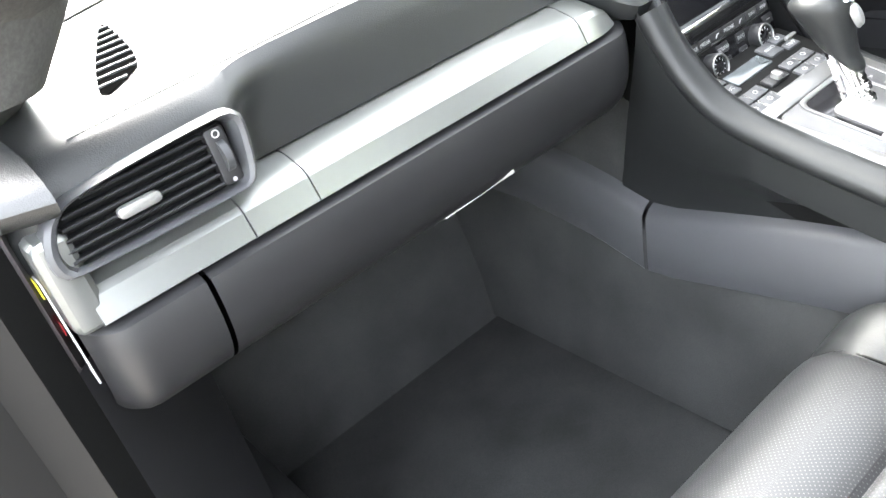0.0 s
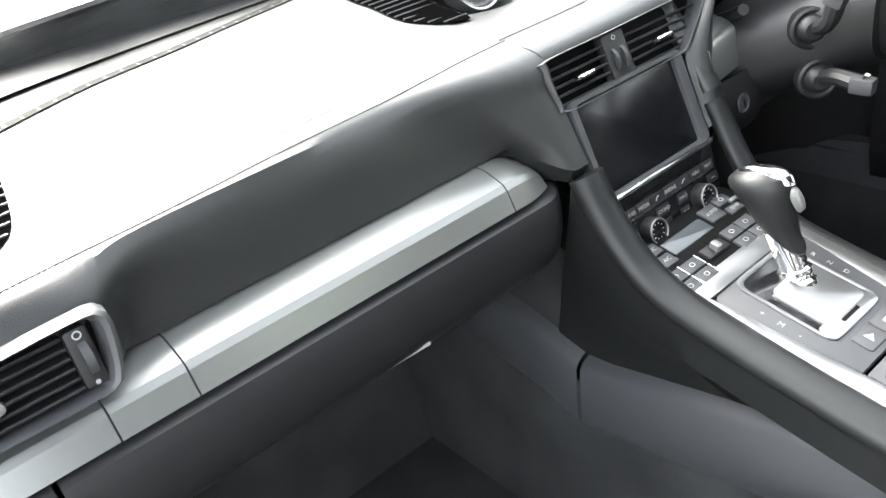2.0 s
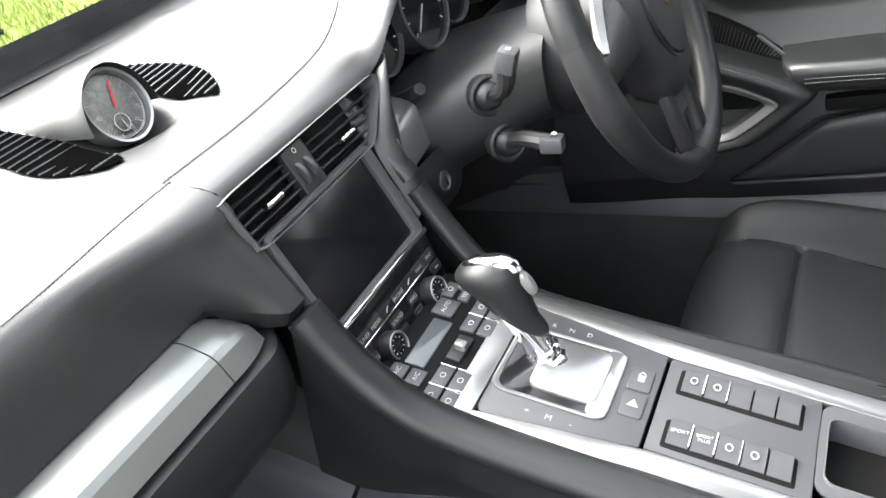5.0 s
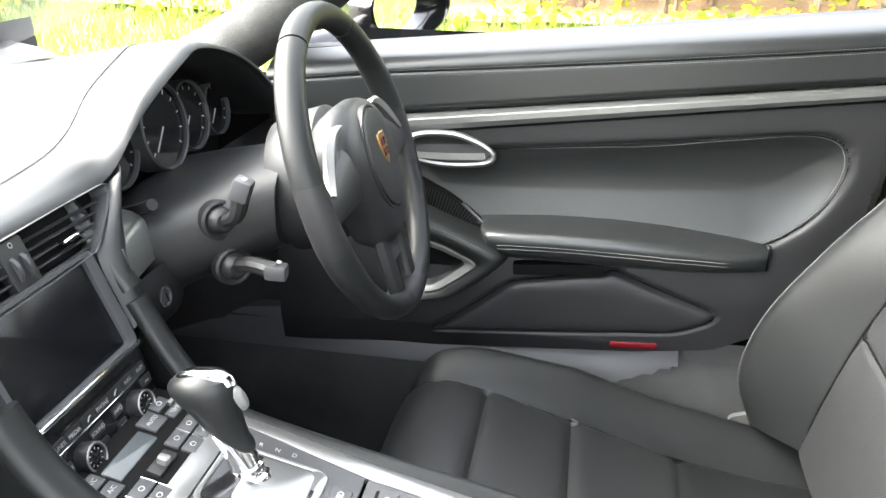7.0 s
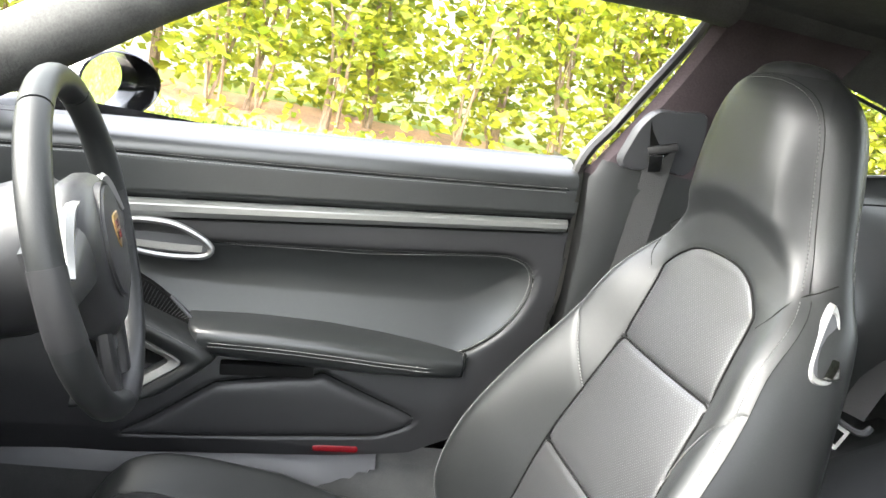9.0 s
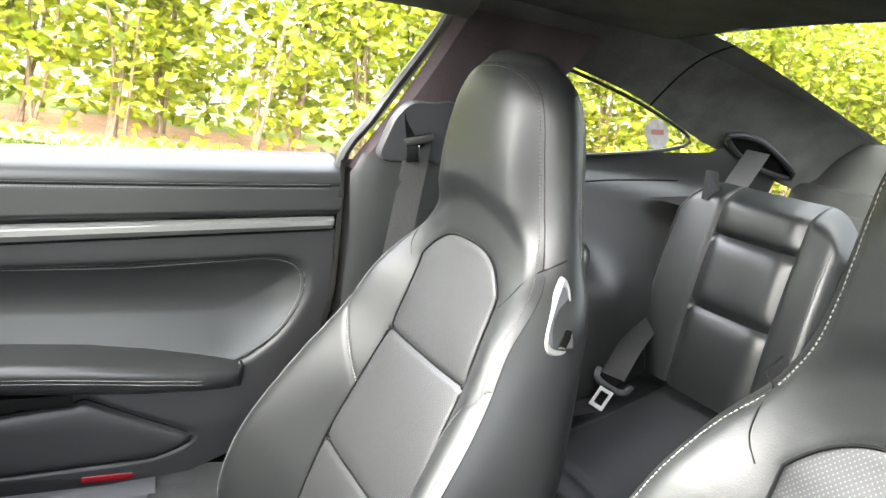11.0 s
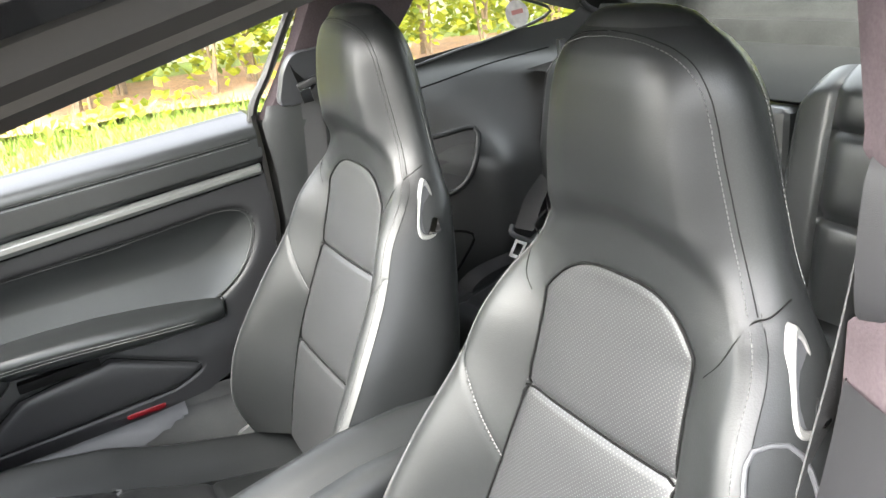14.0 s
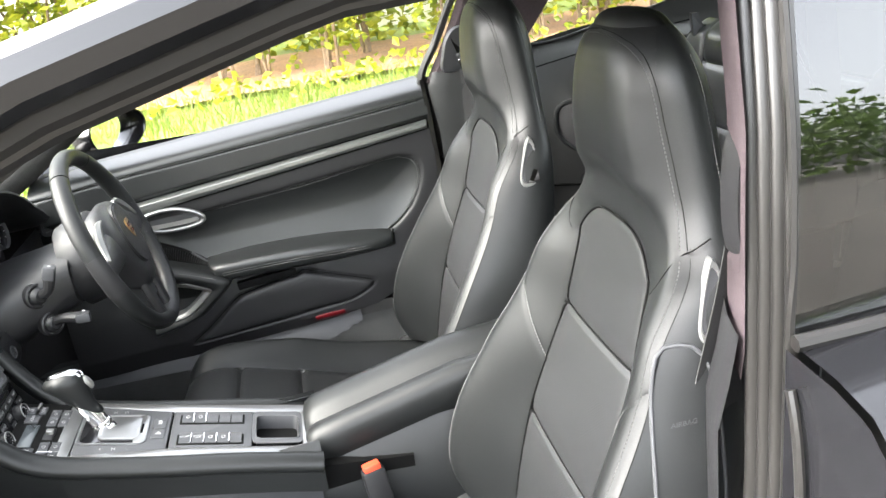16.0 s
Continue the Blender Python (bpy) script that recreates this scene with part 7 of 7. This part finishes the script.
# ---- rear seats ----
def rear_seat(sx):
    s = thing("car_seat", "small black leather rear seat with pleated back", "car seat", "rear seats")
    x0, x1 = 0.212, 0.386
    xa, xb = 0.138, 0.498
    lo, hi = 0.685, 1.045
    def back(u, v):
        x = xa + u * (xb - xa)
        z = lo + (hi - lo) * v
        y = -0.480 - 0.045 * v + 0.008 * math.sin(v * 3.1)
        inner = min(x - x0, x1 - x)
        for seam in (0.834, 0.960):
            if inner > 0:
                y -= 0.007 * bumpf(z - seam, 0.005) + 0.004 * bumpf(z - seam, 0.018)
        y -= 0.006 * bumpf(inner, 0.005)
        y += 0.006 * step(inner, 0.0, 0.03)
        edge = min(u, 1 - u)
        y -= 0.014 * (1 - min(1, edge / 0.05)) ** 2
        if x > x1:
            x -= (x - x1) / (xb - x1) * 0.05 * max(0.0, 1 - v / 0.4) ** 1.5
        z -= 0.050 * (1 - min(1, edge / 0.20)) ** 2.4 * v
        y -= 0.035 * max(0.0, (v - 0.9) / 0.1) ** 2
        return (sx * x, y, z)
    def reg(u, v):
        x = xa + u * (xb - xa)
        z = lo + (hi - lo) * v
        if x0 < x < x1:
            return "top" if z > 0.960 else "mid" if z > 0.834 else "low"
        return "inner" if x <= x0 else "outer"
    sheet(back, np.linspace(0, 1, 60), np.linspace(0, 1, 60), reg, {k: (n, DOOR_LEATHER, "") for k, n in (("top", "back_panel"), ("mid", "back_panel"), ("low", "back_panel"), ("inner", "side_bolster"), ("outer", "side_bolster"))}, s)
    part("backrest_shell", loft([[(sx * x, y, z) for x, y in ((0.142, ya), (0.494, ya), (0.488, yb), (0.148, yb))] for ya, yb, z in ((-0.512, -0.58, 0.685), (-0.53, -0.62, 0.85), (-0.545, -0.64, 0.960), (-0.556, -0.64, 0.988))]), LEATHER, s)
    piping = [back(u, v) for u, v in [(0.985, v) for v in np.linspace(0.05, 0.86, 20)] + [(0.97, 0.92), (0.93, 0.955), (0.86, 0.965), (0.76, 0.966)]]
    part("piping", tube(spline([(x, y + 0.002, z) for x, y, z in piping], 50), 0.0022, 6), LEATHER, s)
    for u in (0.045, 0.955):
        stitches([back(u, v) for v in np.linspace(0.05, 0.90, 50)], s, (0, 1, 0.2))
    def cushion(u, v):
        x = 0.10 + u * 0.385
        y = -0.14 - 0.36 * v
        z = 0.545 + 0.115 * v ** 1.5 + 0.02 * math.sin(u * math.pi) - 0.12 * max(0, 0.12 - v) ** 1.5 * 20
        z -= 0.006 * bumpf(u - 0.22, 0.012) + 0.006 * bumpf(u - 0.80, 0.012) + 0.006 * bumpf(v - 0.25, 0.015) * (0.22 < u < 0.8)
        return (sx * x, y, z)
    sheet(cushion, np.linspace(0, 1, 40), np.linspace(0, 1, 40), lambda u, v: "c", {"c": ("cushion", LEATHER, "")}, s)
    part("cushion_base", box((0.38, 0.36, 0.34), pose(sx * 0.295, -0.34, 0.32), 0.02), CARPET, s)
    hinge = part("top_catch", loft([[(sx * x, y, z) for x, y, z in ((0.424 + d, -0.515, 1.01), (0.418 + d, -0.545, 1.01), (0.414 + d, -0.520, 1.062), (0.420 + d, -0.508, 1.062))] for d in (0, 0.012)]), PLASTIC_GREY, s, "grey backrest catch")
    part("side_pod", loft([[(sx * x, y, z) for y, z in spline([(-0.26, 0.585), (-0.36, 0.615), (-0.43, 0.60), (-0.44, 0.46), (-0.32, 0.44), (-0.25, 0.50)], 24, True)] for x in (0.47, 0.425, 0.415)]), PLASTIC, s, "black plastic side pod")
    part("pod_badge", lathe([(0.009, 0), (0.009, 0.001)], basis((sx * 0.4135, -0.33, 0.565), (0, -sx, 0), (0, 0, 1)), 16), WHITE, s)
for sx in (-1, 1):
    rear_seat(sx)
part("rear_divider", box((0.10, 0.40, 0.40), pose(0, -0.42, 0.40), 0.03, 3), CARPET, car)
part("rear_bulkhead", box((1.2, 0.04, 0.55), pose(0, -0.63, 0.70), 0.01), FELT, car)
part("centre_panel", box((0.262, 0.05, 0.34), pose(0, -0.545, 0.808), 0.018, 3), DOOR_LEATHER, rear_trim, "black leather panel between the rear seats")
# parcel shelf and rear window
part("parcel_shelf", loft([[(x, y, z) for x in (-0.60, -0.3, 0.3, 0.60)] for y, z in ((-0.545, 0.985), (-0.70, 1.005), (-0.95, 1.02), (-1.0, 1.02))], False, False), FELT, rear_trim, "black felt parcel shelf")
part("shelf_riser", loft([[(x, y, z) for x in np.linspace(-0.58, 0.58, 12)] for y, z in ((-0.895, 1.008), (-0.905, 1.045), (-0.915, 1.060), (-0.935, 1.064), (-0.945, 1.075), (-0.955, 1.12), (-0.975, 1.160), (-1.0, 1.166), (-1.4, 1.06))], False, False), FELT, rear_trim, "black felt rear shelf")
part("rear_window", loft([[(x * w, y, z + 0.03 * (1 - x * x)) for x in np.linspace(-1, 1, 11)] for y, z, w in ((-0.40, 1.27, 0.46), (-0.60, 1.24, 0.47), (-1.0, 1.16, 0.52), (-1.45, 1.04, 0.56))], False, False), REAR_GLASS, car, "lightly tinted rear window")
part("rear_deck", loft([[(x * 0.80, y, z - 0.12 * abs(x) ** 3) for x in np.linspace(-1, 1, 11)] for y, z in ((-1.38, 1.03), (-1.7, 0.92), (-2.2, 0.72))], False, False), PAINT, car, "black painted rear deck")
# body sides behind and below, closing the cabin
for sx in (-1, 1):
    part("rear_wing", loft([[(sx * x, y, z + near(-y, [(0, 0), (0.5, 0.06), (1.0, 0.07), (1.5, 0.0), (1.9, -0.12)]) * (1 if z > 0.6 else 0)) for x, z in ((0.72, 0.915), (0.748, 0.912), (0.80, 0.909), (0.845, 0.899), (0.88, 0.87), (0.90, 0.81), (0.908, 0.70), (0.905, 0.50), (0.89, 0.30), (0.85, 0.12))] for y in np.r_[0.0, -0.03, -0.06, np.linspace(-0.1, -1.9, 16)]], False, False), PAINT, car, "black painted rear wing")
    part("front_wing", loft([[(sx * x, y, z - 0.24 * ((y - 1.08) / 1.72) ** 2 * (z > 0.5)) for x, z in ((0.76, 0.828), (0.785, 0.822), (0.825, 0.79), (0.85, 0.70), (0.87, 0.45), (0.86, 0.20))] for y in np.linspace(1.08, 2.8, 10)], False, False), PAINT, car, "black painted front wing")
    part("hinge_pillar", loft([[(sx * x, y, z) for x, y in ((0.775, 1.02), (0.80, 1.00), (0.83, 1.055), (0.855, 1.065), (0.872, 1.075))] for z in (0.12, 0.5, 0.80)], False, False), DARK, car, "dull black hinge pillar")
    part("kick_panel", loft([[(sx * x, y, z) for y, x in ((1.45, 0.60), (1.15, 0.66), (1.02, 0.775))] for z in (0.12, 0.40, 0.66)], False, False), PLASTIC, car, "black plastic kick panel")
# left door opening: ribbed seals round the pillar
ribs = []
for t in np.linspace(0, 1, 60):
    x, y = -0.684 - 0.052 * t, 0.022 - 0.020 * t
    n = 0.007 * abs(math.sin(t * math.pi * 4.0)) ** 0.6
    ribs.append((x - 0.2 * n, y - 0.010 + n))
part("opening_seal", loft([[(x + dx, y + dy, z) for x, y in ribs] for z, dx, dy in ((0.12, -0.02, 0.05), (0.45, -0.01, 0.015), (0.75, 0.0, 0.0), (0.95, 0.0, 0.0), (1.10, 0.012, -0.004), (1.20, 0.035, -0.010), (1.29, 0.07, -0.02))], False, False), RUBBER, car, "ribbed black door opening seal")
part("glass_edge", tube(spline([(-0.738, 0.002, 0.915), (-0.736, 0.0, 1.0), (-0.724, -0.004, 1.10), (-0.700, -0.010, 1.20), (-0.67, -0.02, 1.28)], 20), 0.004, 6), BLACK_TRIM, car, "black glass edge strip")
part("left_jamb", loft([[(x, 0.004, near(-x, [(0.735, 0.906), (0.80, 0.903), (0.845, 0.893), (0.88, 0.862), (0.90, 0.80), (0.905, 0.72)]) * k + 0.12 * (1 - k)) for k in np.linspace(0, 1, 8)] for x in np.linspace(-0.735, -0.905, 16)], False, False), GLOSS, car, "gloss black painted door jamb")
part("jamb_seal", tube(spline([(-0.752, 0.010, 0.875), (-0.768, 0.012, 0.83), (-0.776, 0.012, 0.74), (-0.776, 0.012, 0.60), (-0.772, 0.012, 0.40)], 24), 0.005, 8), RUBBER, car, "black jamb seal")
for sx in (1,):
    part("door_jamb", loft([[(sx * x, y, z) for x, y in ((0.665, 0.02), (0.69, 0.06), (0.76, 0.075), (0.84, 0.06))] for z in (0.30, 0.6, 0.975)], False, False), RUBBER, car, "black door jamb")
# left rear side glass seen from outside, over the wing
glass_low = spline([(-0.742, 0.0, 0.925), (-0.745, -0.25, 0.945), (-0.735, -0.5, 0.985), (-0.70, -0.9, 1.06)], 24)
glass_mid = spline([(-0.722, 0.0, 1.09), (-0.724, -0.25, 1.10), (-0.714, -0.5, 1.105), (-0.69, -0.87, 1.10)], 24)
glass_top = spline([(-0.675, -0.02, 1.28), (-0.675, -0.25, 1.265), (-0.668, -0.5, 1.22), (-0.66, -0.84, 1.13)], 24)
part("outer_glass", loft([spline([tuple(p) for p in tri_], 16) for tri_ in zip(glass_low, glass_mid, glass_top)], False, False), TINTED, car, "dark tinted rear side glass", angle=80).visible_shadow = False
part("glass_trim", tube(spline([(-0.748, 0.004, 0.918), (-0.752, -0.12, 0.925), (-0.750, -0.25, 0.940), (-0.742, -0.5, 0.978), (-0.70, -1.0, 1.06)], 20), 0.008, 8), BLACK_TRIM, car, "black window trim")
# driver's door glass
part("door_glass", loft([[(0.70, 1.0, 0.88), (0.705, 0.5, 0.93), (0.705, 0.07, 0.97)], [(0.66, 0.86, 0.97), (0.66, 0.5, 1.06), (0.66, 0.02, 1.08)], [(0.60, 0.58, 1.16), (0.60, 0.35, 1.215), (0.60, -0.04, 1.23)]], False, False), GLASS, car, "clear driver window").visible_shadow = False

# ---- outside: bank, hedge, grass, wall and far trees ----
def leaf_material(name, dark, light):
    m = bpy.data.materials.new(name)
    m.use_nodes = True
    n, l = m.node_tree.nodes, m.node_tree.links
    b = n["Principled BSDF"]
    geo, mix, tr, add = n.new("ShaderNodeNewGeometry"), n.new("ShaderNodeMix"), n.new("ShaderNodeBsdfTranslucent"), n.new("ShaderNodeMixShader")
    mix.data_type = "RGBA"
    mix.inputs[6].default_value, mix.inputs[7].default_value = (*dark, 1), (*light, 1)
    l.new(geo.outputs["Random Per Island"], mix.inputs[0])
    l.new(mix.outputs[2], b.inputs["Base Color"])
    l.new(mix.outputs[2], tr.inputs[0])
    b.inputs["Roughness"].default_value = 0.5
    add.inputs[0].default_value = 0.45
    l.new(b.outputs[0], add.inputs[1])
    l.new(tr.outputs[0], add.inputs[2])
    l.new(add.outputs[0], n["Material Output"].inputs[0])
    return m


LEAF = leaf_material("spring_leaf", (0.10, 0.14, 0.008), (0.34, 0.35, 0.022))
BLADE = leaf_material("grass_blade", (0.08, 0.13, 0.015), (0.20, 0.24, 0.04))
BARK = material("brown_bark", (0.17, 0.12, 0.075), 0.9, grain=(0.6, 1.4), bump=0.6, scale=60, stain=0.3, stain_scale=20)
MULCH = material("brown_mulch", (0.26, 0.15, 0.085), 0.95, grain=(0.4, 1.6), bump=1.0, scale=40, stain=0.3, stain_scale=3)
TURF = material("rough_turf", (0.12, 0.16, 0.03), 0.95, grain=(0.6, 1.5), bump=0.8, scale=50, stain=0.35, stain_scale=2)
rng = np.random.default_rng(7)


def bank_z(x):
    return near(x, [(1.9, -0.06), (2.4, 0.12), (3.1, 0.34), (4.2, 0.44), (5.2, 0.50), (7.6, 0.52)])


def strip_mesh(name, x0, x1, mat, lift, label, cat):
    xs, ys = np.linspace(x0, x1, 14), np.linspace(-14, 14, 90)
    bm = loft([[(x, y, bank_z(x) + lift + 0.03 * noise.noise((x * 2, y * 2, 0))) for x in xs] for y in ys], False, False)
    return tagged(part(name, bm, mat, None), label, cat, kind="structure")


strip_mesh("lawn", 1.9, 7.6, TURF, 0.0, "sloping rough green verge beside the drive", "ground")
strip_mesh("planting_bed", 4.35, 5.9, MULCH, 0.035, "brown mulch bed under the hedge", "ground")


def leaves(name, centres, size, mat, label, cat, flat=0.35):
    """Many small folded leaves, each an island of four corners and a midrib."""
    c = np.asarray(centres)
    k = len(c)
    d = rng.normal(size=(k, 3))
    d[:, 2] *= flat
    d /= np.linalg.norm(d, axis=1, keepdims=True)
    s = np.cross(d, rng.normal(size=(k, 3)))
    s /= np.linalg.norm(s, axis=1, keepdims=True)
    up = np.cross(s, d)
    L = size * rng.uniform(0.6, 1.25, (k, 1))
    co = np.stack([c - d * L / 2, c + s * L * 0.33 + up * L * 0.10, c + d * L / 2, c - s * L * 0.33 + up * L * 0.10], 1).reshape(-1, 3)
    f = np.arange(k)[:, None] * 4
    faces = np.concatenate([f + [0, 1, 2], f + [0, 2, 3]])
    data = bpy.data.meshes.new(name)
    data.from_pydata(co.tolist(), [], faces.tolist())
    data.materials.append(mat)
    return tagged(new(name, data), label, cat, kind="stuff")


stems, cents = [], []
for y in np.arange(-11.5, 11.5, 0.40):
    y += rng.uniform(-0.12, 0.12)
    x = 4.95 + rng.uniform(-0.15, 0.25)
    z0 = bank_z(x)
    for k in range(rng.integers(4, 7)):
        a, lean = rng.uniform(0, 6.28), rng.uniform(0.08, 0.42)
        top = rng.uniform(1.5, 2.5)
        p = [(x + rng.uniform(-.06, .06), y + rng.uniform(-.06, .06), z0)]
        for h in (0.3, 0.6, 1.0):
            p.append((x + math.cos(a) * lean * h + rng.normal() * 0.03, y + math.sin(a) * lean * h * 1.3 + rng.normal() * 0.03, z0 + top * h))
        path = spline(p, 10)
        stems.append(tube(path, 0.012, 5, (0.3, 0.2, 0.9), scale=np.linspace(1.2, 0.25, 10)))
        for _ in range(int(150 if abs(y) < 7 else 60)):
            q = rng.uniform(0.05, 1.0) ** 0.8
            at = path[min(9, int(q * 10))]
            clump = at + rng.normal(size=3) * (0.22, 0.20, 0.16)
            for _ in range(rng.integers(1, 4)):
                cents.append(clump + rng.normal(size=3) * 0.045)
tagged(part("hedge_stems", join(stems), BARK, None), "brown multi-stemmed hedge branches in the mulch bed", "hedge stems", kind="stuff")
cents = np.array(cents)
cents = cents[cents[:, 2] > bank_z(4.9) + 0.10 + 0.35 * rng.random(len(cents)) ** 2]
leaves("hedge_leaves", cents, 0.085, LEAF, "bright yellow-green spring hedge leaves", "hedge")
low = np.c_[rng.uniform(3.9, 4.8, 2600), rng.uniform(-9, 9, 2600), np.zeros(2600)]
low[:, 2] = [bank_z(x) + 0.05 + abs(rng.normal()) * 0.07 for x in low[:, 0]]
keep_ = np.array([noise.noise((x * 1.3, y * 1.3, 3.0)) > 0.02 for x, y, z in low])
leaves("ground_cover", low[keep_], 0.075, LEAF, "low yellow-green ground cover along the bed", "plants", 0.6)
back = np.c_[rng.uniform(5.6, 6.9, 42000), rng.uniform(-13, 13, 42000), rng.uniform(0.55, 3.0, 42000)]
keep_ = np.array([noise.noise((x * 0.9, y * 0.9, z * 0.9)) > 0.05 - 0.12 * (z > 1.4) for x, y, z in back])
leaves("back_hedge", back[keep_], 0.12, LEAF, "yellow-green shrubs filling the space behind the hedge", "shrubs", 0.6)
# the hedge turns the corner behind the car
turn = np.c_[rng.uniform(-0.5, 8.0, 26000), rng.uniform(-8.6, -7.4, 26000), rng.uniform(0.3, 4.2, 26000)]
keep_ = np.array([noise.noise((x * 0.9, y * 0.9, z * 0.9)) > -0.16 + 0.5 * max(0.0, z - 3.6) for x, y, z in turn])
leaves("corner_hedge", turn[keep_], 0.12, LEAF, "yellow-green hedge turning the corner behind the car", "hedge", 0.6)
# grass blades
n_ = 30000
gx, gy = rng.uniform(2.4, 4.5, n_), rng.uniform(-8, 8, n_)
h, a, b_ = rng.uniform(0.04, 0.12, n_), rng.uniform(0, 6.28, n_), rng.normal(size=(n_, 2)) * 0.03
co, faces = [], []
for i in range(n_):
    z = bank_z(gx[i])
    dx, dy = 0.006 * math.cos(a[i]), 0.006 * math.sin(a[i])
    co += [(gx[i] - dx, gy[i] - dy, z), (gx[i] + dx, gy[i] + dy, z), (gx[i] + b_[i, 0], gy[i] + b_[i, 1], z + h[i])]
    faces.append((3 * i, 3 * i + 1, 3 * i + 2))
data = bpy.data.meshes.new("grass")
data.from_pydata(co, [], faces)
data.materials.append(BLADE)
tagged(new("grass", data), "bright green uneven grass on the verge", "grass", kind="stuff")
# pale rendered wall behind the hedge
tagged(part("garden_wall", box((0.2, 30, 2.4), pose(7.4, 0, 1.3), 0.02), material("pale_render", (0.72, 0.71, 0.68), 0.9, stain=0.08, stain_scale=1.5, bump=0.3, scale=80)), "pale rendered garden wall behind the hedge", "wall", kind="structure")
# far trees round the drive
far = []
for side, lo, hi in ((-20, -26, 26), (24, 12, 30)):
    for y in np.arange(lo, hi, 1.6):
        x = side + rng.uniform(-3, 3)
        top = rng.uniform(2.6, 5.0)
        for _ in range(420):
            far.append((x + rng.normal() * 1.3, y + rng.normal() * 1.2, top * rng.random() ** 0.7))
for x in np.arange(-24, 26, 1.6):
    for yy in (-24, 26):
        top = rng.uniform(3.5, 6.5) if yy < 0 else rng.uniform(1.2, 2.2)
        for _ in range(150):
            far.append((x + rng.normal() * 1.2, yy + rng.normal() * 1.3, top * rng.random() ** 0.7))
leaves("far_trees", far, 0.42, leaf_material("far_leaf", (0.05, 0.09, 0.015), (0.10, 0.16, 0.03)), "far green trees round the drive", "trees", 0.8)
